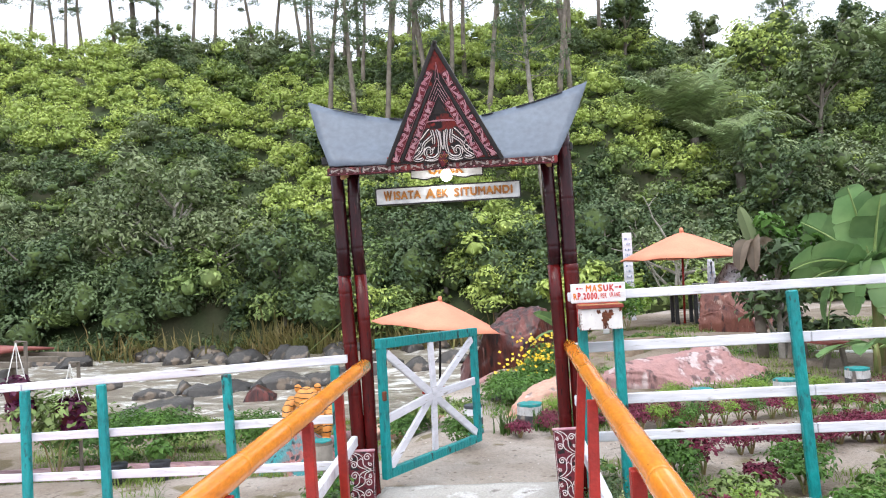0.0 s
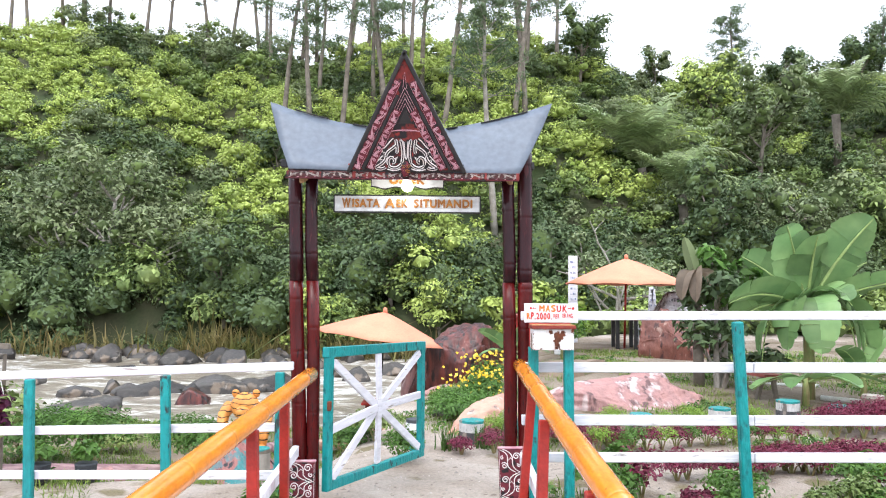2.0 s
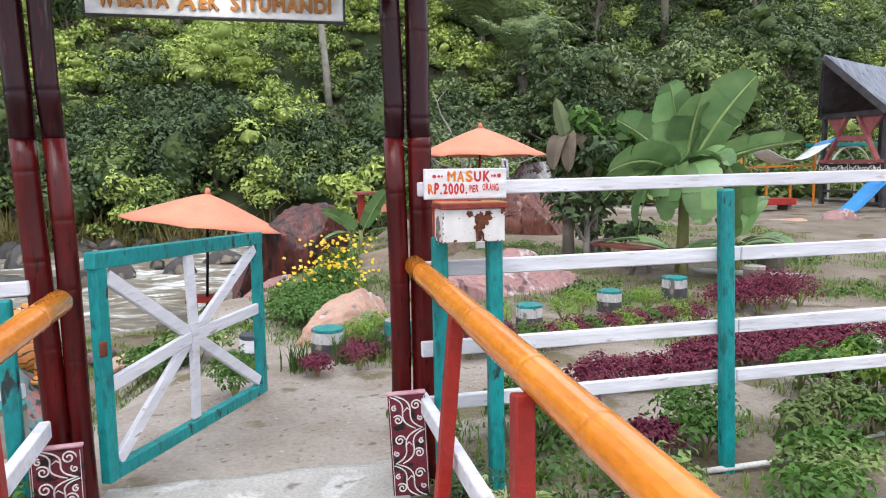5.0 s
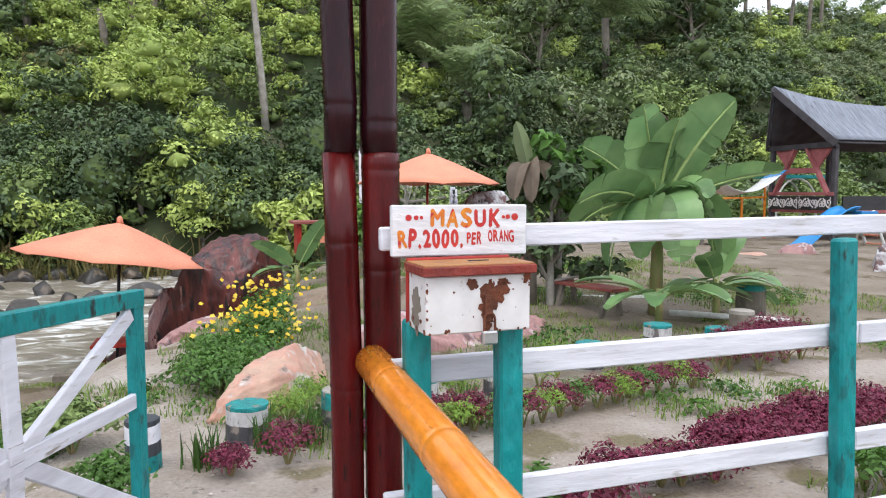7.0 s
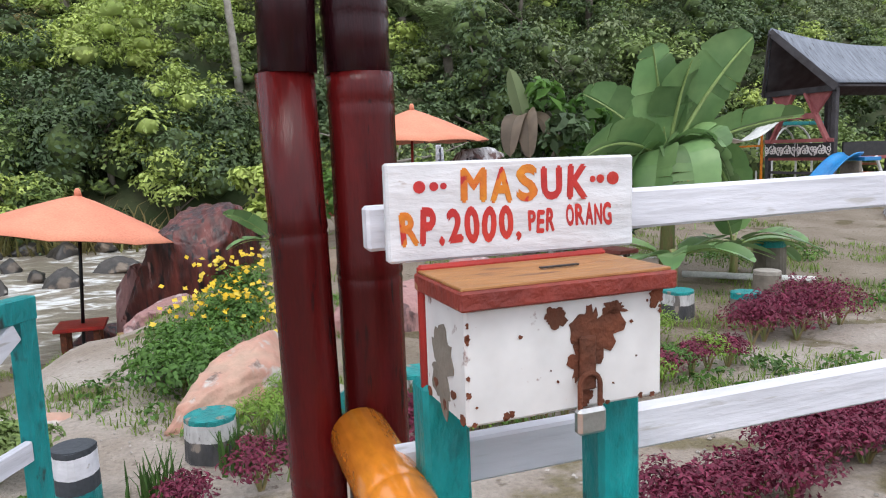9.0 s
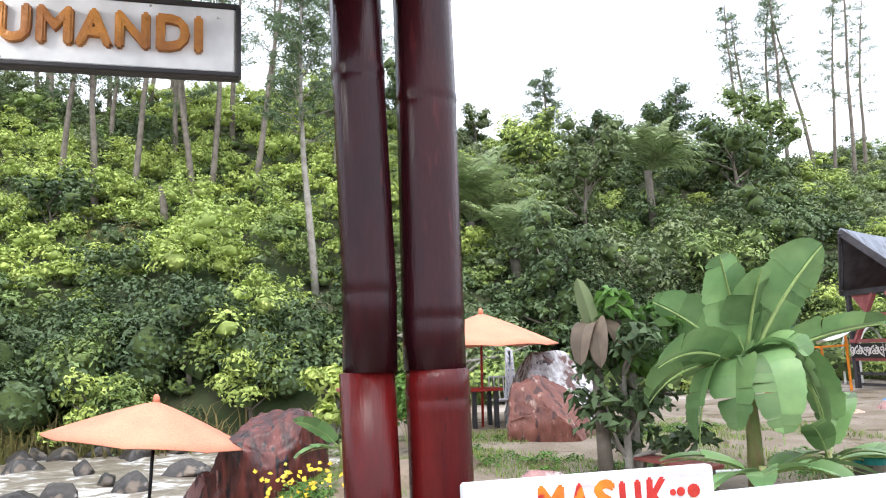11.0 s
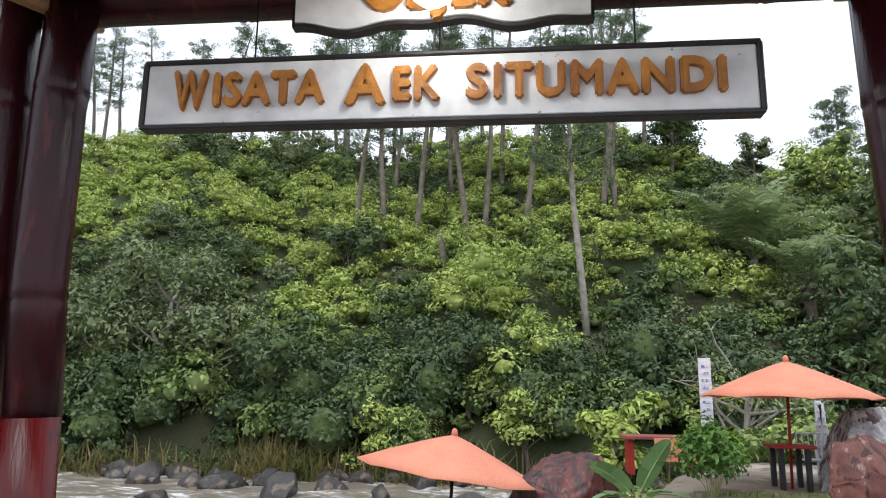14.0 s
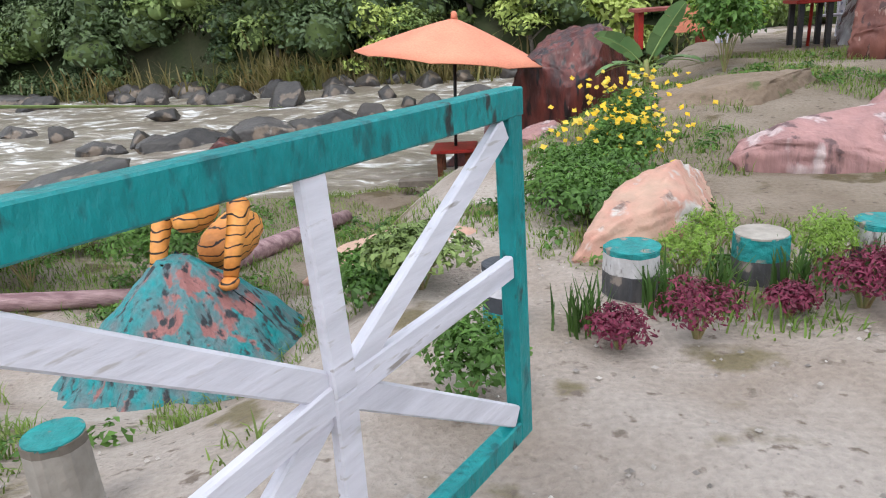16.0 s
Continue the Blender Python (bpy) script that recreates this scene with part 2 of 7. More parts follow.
M["pink_floor"] = mat("pink_painted_cement", (0.58, 0.25, 0.24), (0.5, 0.2, 0.2), 1.6, 0.8, 0.4, 24, stain=(0.2, 0.12, 0.11), sscale=7, scut=0.66)
M["charcoal"] = mat("charcoal_paint", (0.05, 0.055, 0.065), None, 4, 0.7, 0.2, 50)
M["leaf_palm"] = leaf_mat("palm_leaflets", (0.29, 0.35, 0.17), (0.19, 0.26, 0.11), 0.6, 0.35, 0.3)
M["fascia"] = mat("dark_carved_board", (0.02, 0.008, 0.009), (0.07, 0.009, 0.009), 22, 0.6, 0.3, 80, stain=(0.15, 0.015, 0.012), sscale=9, scut=0.6)
M["carve_dim"] = mat("dim_cream_line", (0.46, 0.41, 0.38), (0.34, 0.28, 0.26), 20, 0.6, 0.1, 80)


# ---------------------------------------------------------------- mesh helpers
class G:
    """Collects vertices and faces of one mesh."""

    def __init__(self):
        self.v, self.f = [], []

    def add(self, verts, faces):
        o = len(self.v)
        self.v += [tuple(p) for p in verts]
        self.f += [tuple(o + i for i in f) for f in faces]
        return self

    def box(self, c, s, m=None, ch=0.004):
        """A box with chamfered edges, centred at c, turned by m."""
        h = [k / 2 for k in s]
        ch = min(ch, min(h) * 0.6)
        vs, at = [], {}
        for sx in (-1, 1):
            for sy in (-1, 1):
                for sz in (-1, 1):
                    for a in range(3):
                        p = [sx * (h[0] - ch), sy * (h[1] - ch), sz * (h[2] - ch)]
                        p[a] = (sx, sy, sz)[a] * h[a]
                        at[sx, sy, sz, a] = len(vs)
                        vs.append(Vector(p))
        fs = []
        for a in range(3):
            b, c2 = [k for k in range(3) if k != a]
            for s1 in (-1, 1):
                q = []
                for sb, sc in ((-1, -1), (1, -1), (1, 1), (-1, 1)):
                    k = [0, 0, 0]
                    k[a], k[b], k[c2] = s1, sb, sc
                    q.append(at[(*k, a)])
                fs.append(q)
            for sb in (-1, 1):
                for sc in (-1, 1):
                    k0, k1 = [0, 0, 0], [0, 0, 0]
                    k0[a], k0[b], k0[c2] = -1, sb, sc
                    k1[a], k1[b], k1[c2] = 1, sb, sc
                    fs.append([at[(*k0, b)], at[(*k1, b)], at[(*k1, c2)], at[(*k0, c2)]])
        for sx in (-1, 1):
            for sy in (-1, 1):
                for sz in (-1, 1):
                    fs.append([at[sx, sy, sz, a] for a in range(3)])
        out = []
        for f in fs:
            n = (vs[f[1]] - vs[f[0]]).cross(vs[f[2]] - vs[f[1]])
            mid = sum((vs[i] for i in f), Vector()) / len(f)
            out.append(f if n.dot(mid) > 0 else f[::-1])
        m = m or Matrix()
        base = Matrix.Translation(c) @ m.to_3x3().to_4x4()
        return self.add([base @ p for p in vs], out)

    def beam(self, p0, p1, w, h, up=(0, 0, 1), ch=0.004):
        """A timber from p0 to p1, w wide across and h along up."""
        p0, p1 = Vector(p0), Vector(p1)
        d = (p1 - p0)
        y = d.normalized()
        x = y.cross(Vector(up))
        x.normalize()
        z = x.cross(y)
        m = Matrix((x, y, z)).transposed().to_4x4()
        return self.box((p0 + p1) / 2, (w, d.length, h), m, ch)

    def tube(self, pts, radii, n=12, cap=True):
        pts = [Vector(p) for p in pts]
        o = len(self.v)
        prev = None
        for i, p in enumerate(pts):
            d = (pts[min(i + 1, len(pts) - 1)] - pts[max(i - 1, 0)]).normalized()
            if prev is None:
                ref = Vector((1, 0, 0)) if abs(d.x) < 0.8 else Vector((0, 1, 0))
                u = d.cross(ref).normalized()
            else:
                u = (prev - d * prev.dot(d)).normalized()
            prev = u
            w = d.cross(u)
            r = radii[i] if isinstance(radii, (list, tuple)) else radii
            for k in range(n):
                a = 2 * math.pi * k / n
                self.v.append(tuple(p + (u * math.cos(a) + w * math.sin(a)) * r))
        for i in range(len(pts) - 1):
            for k in range(n):
                a, b = o + i * n + k, o + i * n + (k + 1) % n
                self.f.append((a, b, b + n, a + n))
        if cap:
            self.f.append(tuple(o + k for k in range(n))[::-1])
            self.f.append(tuple(o + (len(pts) - 1) * n + k for k in range(n)))
        return self

    def strip(self, pts, w, nrm, t=0.003):
        """A raised flat line along pts, w wide, t proud of the surface whose normal is nrm."""
        pts = [Vector(p) for p in pts]
        nrm = Vector(nrm).normalized()
        o = len(self.v)
        for i, p in enumerate(pts):
            d = (pts[min(i + 1, len(pts) - 1)] - pts[max(i - 1, 0)])
            if d.length < 1e-9:
                d = Vector((1, 0, 0))
            s = nrm.cross(d.normalized())
            ww = w * (1.0 if 0 < i < len(pts) - 1 else 0.4)
            self.v += [tuple(p + s * ww / 2 - nrm * 0.001), tuple(p + s * ww / 2 * 0.7 + nrm * t),
                       tuple(p - s * ww / 2 * 0.7 + nrm * t), tuple(p - s * ww / 2 - nrm * 0.001)]
        for i in range(len(pts) - 1):
            for k in range(3):
                a = o + i * 4 + k
                self.f.append((a, a + 4, a + 5, a + 1))
        return self

    def grid(self, fn, nu, nv):
        o = len(self.v)
        for j in range(nv + 1):
            for i in range(nu + 1):
                self.v.append(tuple(fn(i / nu, j / nv)))
        for j in range(nv):
            for i in range(nu):
                a = o + j * (nu + 1) + i
                self.f.append((a, a + 1, a + nu + 2, a + nu + 1))
        return self

    def rock(self, c, s, seed, sub=4, rough=0.28, flat=0.35, rz=0.0):
        """A boulder: a ball pushed about by noise at three scales, cut low."""
        bm = bmesh.new()
        bmesh.ops.create_icosphere(bm, subdivisions=sub, radius=1)
        off = Vector((seed * 7.3, seed * 3.1, seed * 1.7))
        turn = Euler((0, 0, rz)).to_matrix()
        rnd = random.Random(int(seed * 100))
        cuts = []
        for _ in range(16 if flat < 1 else 0):
            d = Vector((rnd.uniform(-1, 1), rnd.uniform(-1, 1), rnd.uniform(-0.3, 1))).normalized()
            cuts.append((d, rnd.uniform(0.6, 0.9) - (0.14 if rough >= 0.3 else 0.0)))
        o = len(self.v)
        for v in bm.verts:
            p = v.co.normalized()
            k = 1 + rough * noise.noise(p * 1.3 + off) * 1.6 + rough * 0.55 * noise.noise(p * 3.1 + off) + rough * 0.34 * abs(noise.noise(p * 6 + off)) + rough * 0.16 * noise.noise(p * 15 + off)
            w = p * k
            for d, e in cuts:
                over = w.dot(d) - e
                if over > 0:
                    w = w - d * over * 0.95
            p, k = w, 1.0 + 0.05 * noise.noise(p * 9 + off) + 0.025 * noise.noise(p * 23 + off)
            q = Vector((p.x * s[0], p.y * s[1], p.z * s[2])) * k
            if q.z < -flat * s[2]:
                q.z = -flat * s[2]
            self.v.append(tuple(Vector(c) + turn @ q))
        for f in bm.faces:
            self.f.append(tuple(o + v.index for v in f.verts))
        bm.free()
        return self

    def mesh(self, name, material, smooth=False):
        me = bpy.data.meshes.new(name)
        me.from_pydata(self.v, [], self.f)
        if material:
            me.materials.append(material)
        if smooth:
            me.polygons.foreach_set("use_smooth", [True] * len(me.polygons))
        me.update()
        return me


def thing(name, at=(0, 0, 0), label="", category="", group="", kind="", rz=0.0):
    ob = new(name)
    ob.empty_display_size = 0.1
    ob.matrix_world = pose(*at, 0, 0, rz)
    return tagged(ob, label, category, group, kind)


def part(name, g, material, parent, label="", smooth=False):
    me = g if isinstance(g, bpy.types.Mesh) else g.mesh(name, material, smooth)
    ob = new(name, me)
    ob.parent = parent
    return tagged(ob, label)


def solo(name, g, material, label, category, group="", kind="", smooth=False, at=(0, 0, 0), rz=0.0):
    """A thing that is one mesh."""
    ob = new(name, g if isinstance(g, bpy.types.Mesh) else g.mesh(name, material, smooth))
    ob.matrix_world = pose(*at, 0, 0, rz)
    return tagged(ob, label, category, group, kind)


def text_mesh(name, body, size, material, depth=0.003, weight=0.0, spacing=1.0):
    """Flat letters as a mesh in the xy plane, centred, standing depth proud."""
    cu = bpy.data.curves.new(name, "FONT")
    cu.body, cu.size, cu.extrude = body, size, depth
    cu.align_x, cu.align_y, cu.space_character = "CENTER", "CENTER", spacing
    cu.resolution_u = 3
    ob = bpy.data.objects.new(name, cu)
    scene.collection.objects.link(ob)
    dg = bpy.context.evaluated_depsgraph_get()
    me = bpy.data.meshes.new_from_object(ob.evaluated_get(dg))
    bpy.data.objects.remove(ob)
    bpy.data.curves.remove(cu)
    if weight:
        bm = bmesh.new()
        for k, (dx, dy) in enumerate(((-weight, 0), (weight, 0), (0, weight), (0, -weight), (0, 0))):
            c = me.copy()
            c.transform(Matrix.Translation((dx, dy, 0)) @ Matrix.Diagonal((1, 1, 1 + 0.05 * k, 1)))
            bm.from_mesh(c)
            bpy.data.meshes.remove(c)
        bm.to_mesh(me)
        bm.free()
    me.materials.clear()
    me.materials.append(material)
    return me


def numpy_mesh(name, verts, quads, material):
    me = bpy.data.meshes.new(name)
    nv, nq = len(verts), len(quads)
    me.vertices.add(nv)
    me.vertices.foreach_set("co", verts.astype(np.float32).ravel())
    me.loops.add(nq * 4)
    me.loops.foreach_set("vertex_index", quads.astype(np.int32).ravel())
    me.polygons.add(nq)
    me.polygons.foreach_set("loop_start", np.arange(0, nq * 4, 4, dtype=np.int32))
    me.polygons.foreach_set("loop_total", np.full(nq, 4, dtype=np.int32))
    me.materials.append(material)
    me.update(calc_edges=True)
    return me


def leaves(rng, pts, nrm, length, width, droop=0.15):
    """Leaf blades, one folded four-cornered blade a point: vertices and faces. length, width: a number or an array."""
    n = len(pts)
    nrm = nrm / np.maximum(np.linalg.norm(nrm, axis=1, keepdims=True), 1e-6)
    r = rng.normal(size=(n, 3))
    d = np.cross(nrm, r)
    d /= np.maximum(np.linalg.norm(d, axis=1, keepdims=True), 1e-6)
    s = np.cross(nrm, d)
    ln = (length * rng.uniform(0.6, 1.3, n))[:, None]
    wd = (width * rng.uniform(0.6, 1.3, n))[:, None]
    v = np.empty((n, 4, 3))
    v[:, 0] = pts - d * ln / 2
    v[:, 1] = pts + s * wd / 2 + nrm * ln * droop - d * ln * 0.08
    v[:, 2] = pts + d * ln / 2 - nrm * ln * droop
    v[:, 3] = pts - s * wd / 2 + nrm * ln * droop - d * ln * 0.08
    return v.reshape(-1, 3), np.arange(n * 4).reshape(n, 4)


def ball_points(rng, c, r, n, low=-0.35, shell=0.35):
    """Points in the shell of an uneven ball, with their outward directions."""
    u = rng.normal(size=(n, 3))
    u /= np.linalg.norm(u, axis=1, keepdims=True)
    u[:, 2] = np.where(u[:, 2] < low, -u[:, 2], u[:, 2])
    lump = 1 + 0.22 * np.sin(u[:, 0] * 5 + c[0] * 3) * np.sin(u[:, 1] * 5 + c[1] * 3) + 0.15 * np.sin(u[:, 2] * 7 + c[0])
    k = (1 - shell * rng.uniform(0, 1, n) ** 2) * lump
    return np.asarray(c) + u * np.asarray(r) * k[:, None], u


def foliage(rng, clumps, leaf, ratio=0.5, upright=0.5):
    """clumps: rows of centre, radii, count. Returns vertices and faces of all their leaves."""
    P, N = [], []
    for c, r, n in clumps:
        p, u = ball_points(rng, c, r, n)
        P.append(p)
        N.append(u + rng.normal(size=(n, 3)) * 0.34 + np.array([0, 0, upright]))
    P, N = np.concatenate(P), np.concatenate(N)
    return leaves(rng, P, N, leaf, leaf * ratio)


def smooth(a, b, x):
    t = np.clip((x - a) / (b - a), 0, 1)
    return t * t * (3 - 2 * t)


# ---------------------------------------------------------------- ground, river, hill
def near_bank(x):
    return np.interp(x, [-60, -10, -3, 0, 2, 5, 20, 80], [13.5, 11.8, 9.3, 10.2, 13.5, 18.0, 20.0, 21.0])


def ground(x, y):
    """Height of the ground."""
    x, y = np.asarray(x, float), np.asarray(y, float)
    h = -0.06 - 0.03 * np.clip(y, 0, 3.0)
    h = h + smooth(1.2, 3.2, x) * smooth(4.5, 9.0, y) * 0.24
    h = h + 0.12 * np.exp(-(((x - 2.2) / 0.9) ** 2 + ((y - 7.6) / 1.0) ** 2))
    h = h - 0.8 * smooth(-0.3, -1.7, x) * smooth(0.6, 3.2, y)
    yb = near_bank(x)
    w = np.interp(x, [-4, 0, 3], [6.0, 5.0, 2.0])
    drop = smooth(0, 1, (y - (yb - w)) / w)
    h = h * (1 - drop) + -1.45 * drop
    h = np.maximum(h, -1.2 - 0.3 * smooth(-1.2, 0.2, y - yb))
    h = h - 0.6 * smooth(0, 1.5, y - yb)
    yf = 23.4 + 0.5 * np.sin(x * 0.35) + 0.3 * np.sin(x * 0.9 + 1)
    up = smooth(-0.6, 1.2, y - yf)
    hill = -1.0 + 0.68 * (np.clip(y, 0, 57.5) - 23.5) + 0.9 * np.sin(x * 0.21 + 0.6) * smooth(28, 40, y) + 0.5 * np.sin(x * 0.5 + y * 0.3)
    hill = hill + 2.6 * smooth(-22, -45, x) * smooth(35, 57, y) - 3.2 * smooth(4, 26, x) * smooth(38, 57, y) - 0.05 * np.clip(y - 57.5, 0, 400)
    return h * (1 - up) + hill * up


def lay(xs, ys):
    X, Y = np.meshgrid(xs, ys)
    Z = ground(X, Y)
    wob = 0.012 * np.sin(X * 5.1 + 1.3 * np.sin(Y * 4.2)) + 0.008 * np.sin(Y * 9.3 + X * 3.3)
    Z = Z + wob * (np.abs(X) < 25)
    v = np.stack([X, Y, Z], -1).reshape(-1, 3)
    nx, ny = len(xs), len(ys)
    i = np.arange(nx * ny).reshape(ny, nx)
    q = np.stack([i[:-1, :-1], i[:-1, 1:], i[1:, 1:], i[1:, :-1]], -1).reshape(-1, 4)
    return v, q


soil = mat("sandy_ground", (0.37, 0.32, 0.28), (0.25, 0.2, 0.16), 1.3, 0.95, 1.0, 38, stain=(0.16, 0.13, 0.075), sscale=1.7, scut=0.58, stain2=(0.16, 0.125, 0.1), s2scale=14, s2cut=0.62)
xs = np.concatenate([np.linspace(-1500, -70, 12), np.linspace(-60, -10, 60), np.linspace(-9.7, 12, 150), np.linspace(12.5, 80, 80), np.linspace(100, 1500, 12)])
ys = np.concatenate([np.linspace(-600, -14, 10), np.linspace(-12, -4, 10), np.linspace(-3.8, 12, 130), np.linspace(12.2, 26, 60), np.linspace(26.6, 60, 60), np.linspace(64, 1500, 14)])
gv, gq = lay(xs, ys)
land = new("ground", numpy_mesh("ground", gv, gq, soil))
tagged(land, "sandy ground with grass patches falling to a river and rising as a hill", "ground", kind="structure")
land.data.polygons.foreach_set("use_smooth", [True] * len(land.data.polygons))
# the hill's own soil is coloured dark, as the deep shade in gaps between bushes
hill_soil = mat("gap_shade_soil", (0.04, 0.06, 0.02), (0.06, 0.06, 0.03), 0.5, 0.95, 0.5, 8)
land.data.materials.append(hill_soil)
cy = gv[gq].mean(axis=1)[:, 1]
cxm = gv[gq].mean(axis=1)[:, 0]
land.data.polygons.foreach_set("material_index", (cy > 21.8).astype(np.int32))
# browner garden earth off the sandy path: one soil running into the other
vx, vy = gv[:, 0], gv[:, 1]
jit = 0.3 * np.sin(vx * 2.3 + np.sin(vy * 3.1)) + 0.2 * np.sin(vx * 5.1 + vy * 4.3)
bed = np.maximum(smooth(2.7, 3.7, vy + jit) * smooth(0.0, 0.6, vx) * smooth(15, 13, vy), smooth(3.6, 4.8, vy + jit) * smooth(-0.7, -1.3, vx))
bed = np.maximum(bed, smooth(0.7, 1.0, vx) * smooth(0.7, 0.2, vy + jit * 0.4) * smooth(-5, -4, vy))
land.data.attributes.new("bed", "FLOAT", "POINT").data.foreach_set("value", bed.astype(np.float32))
n_, l_ = soil.node_tree.nodes, soil.node_tree.links
at_ = n_.new("ShaderNodeAttribute")
at_.attribute_name = "bed"
nz = n_.new("ShaderNodeTexNoise")
nz.inputs["Scale"].default_value, nz.inputs["Detail"].default_value = 4.0, 8
l_.new(n_["Texture Coordinate"].outputs["Object"], nz.inputs["Vector"])
sm = n_.new("ShaderNodeMath")
sm.operation = "ADD"
l_.new(at_.outputs["Fac"], sm.inputs[0])
l_.new(nz.outputs[0], sm.inputs[1])
mr = n_.new("ShaderNodeMapRange")
mr.inputs["From Min"].default_value, mr.inputs["From Max"].default_value, mr.inputs["To Max"].default_value = 0.85, 1.15, 0.85
l_.new(sm.outputs[0], mr.inputs["Value"])
tint = n_.new("ShaderNodeMix")
tint.data_type, tint.blend_type = "RGBA", "MULTIPLY"
tint.inputs[7].default_value = (0.56, 0.52, 0.44, 1)
pb = n_["Principled BSDF"]
l_.new(mr.outputs[0], tint.inputs[0])
l_.new(pb.inputs["Base Color"].links[0].from_socket, tint.inputs[6])
l_.new(tint.outputs[2], pb.inputs["Base Color"])

# river water: muddy with foam where it runs over stones
water = bpy.data.materials.new("muddy_river_water")
water.use_nodes = True
n_, l_ = water.node_tree.nodes, water.node_tree.links
tc = n_.new("ShaderNodeTexCoord")
mp = n_.new("ShaderNodeMapping")
mp.inputs["Scale"].default_value = (0.45, 1.0, 1.0)
l_.new(tc.outputs["Object"], mp.inputs[0])
na = n_.new("ShaderNodeTexNoise")
na.inputs["Scale"].default_value, na.inputs["Detail"].default_value, na.inputs["Distortion"].default_value = 0.95, 12, 1.6
l_.new(mp.outputs[0], na.inputs["Vector"])
rp = n_.new("ShaderNodeValToRGB")
rp.color_ramp.elements[0].position, rp.color_ramp.elements[0].color = 0.5, (0.19, 0.16, 0.125, 1)
rp.color_ramp.elements[1].position, rp.color_ramp.elements[1].color = 0.63, (0.74, 0.74, 0.73, 1)
e_ = rp.color_ramp.elements.new(0.555)
e_.color = (0.30, 0.26, 0.21, 1)
nc = n_.new("ShaderNodeTexNoise")
nc.inputs["Scale"].default_value, nc.inputs["Detail"].default_value, nc.inputs["Distortion"].default_value = 3.2, 10, 2.0
l_.new(mp.outputs[0], nc.inputs["Vector"])
ma = n_.new("ShaderNodeMath")
ma.operation = "MULTIPLY_ADD"
ma.inputs[1].default_value = 0.55
l_.new(nc.outputs[0], ma.inputs[0])
mb = n_.new("ShaderNodeMath")
mb.operation = "MULTIPLY"
mb.inputs[1].default_value = 0.5
l_.new(na.outputs[0], mb.inputs[0])
l_.new(mb.outputs[0], ma.inputs[2])
l_.new(ma.outputs[0], rp.inputs[0])
pb = n_["Principled BSDF"]
l_.new(rp.outputs[0], pb.inputs["Base Color"])
pb.inputs["Roughness"].default_value = 0.28
nb = n_.new("ShaderNodeTexNoise")
nb.inputs["Scale"].default_value, nb.inputs["Detail"].default_value = 3.5, 6
l_.new(mp.outputs[0], nb.inputs["Vector"])
bp = n_.new("ShaderNodeBump")
bp.inputs["Strength"].default_value, bp.inputs["Distance"].default_value = 0.6, 0.12
l_.new(nb.outputs[0], bp.inputs["Height"])
l_.new(bp.outputs[0], pb.inputs["Normal"])
g = G()


def wave(u, v):
    x, y = -60 + 110 * u, 7.2 + 17.8 * v
    z = -1.33 + 0.10 * noise.noise(Vector((x * 0.5, y * 1.1, 0))) + 0.07 * noise.noise(Vector((x * 1.6, y * 2.6, 3)))
    return x, y, z


g.grid(wave, 330, 70)
solo("water", g, water, "muddy river with white foam between boulders", "river", kind="structure", smooth=True)

# ---------------------------------------------------------------- far hillside plants
rng = np.random.default_rng(5)


def on_hill(n, x0, x1, y0, y1):
    x, y = rng.uniform(x0, x1, n), rng.uniform(y0, y1, n)
    return x, y, ground(x, y)


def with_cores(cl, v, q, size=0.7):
    """Adds a solid filler heart to each clump, a small faceted lump, to its leaves; says which faces are hearts."""
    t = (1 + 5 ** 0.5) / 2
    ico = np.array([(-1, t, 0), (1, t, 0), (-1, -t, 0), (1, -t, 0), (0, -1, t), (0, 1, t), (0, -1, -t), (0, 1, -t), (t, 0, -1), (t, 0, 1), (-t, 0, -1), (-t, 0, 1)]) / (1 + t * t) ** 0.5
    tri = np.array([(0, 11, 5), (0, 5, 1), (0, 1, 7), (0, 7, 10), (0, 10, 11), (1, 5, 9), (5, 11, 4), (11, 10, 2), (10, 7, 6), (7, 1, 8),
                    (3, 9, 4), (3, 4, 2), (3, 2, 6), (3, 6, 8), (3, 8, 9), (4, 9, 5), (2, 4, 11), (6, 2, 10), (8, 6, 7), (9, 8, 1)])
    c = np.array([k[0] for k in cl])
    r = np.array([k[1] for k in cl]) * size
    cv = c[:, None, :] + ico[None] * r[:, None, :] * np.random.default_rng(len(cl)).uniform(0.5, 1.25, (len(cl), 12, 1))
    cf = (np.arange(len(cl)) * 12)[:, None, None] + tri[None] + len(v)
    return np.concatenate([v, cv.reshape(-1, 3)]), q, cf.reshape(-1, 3)


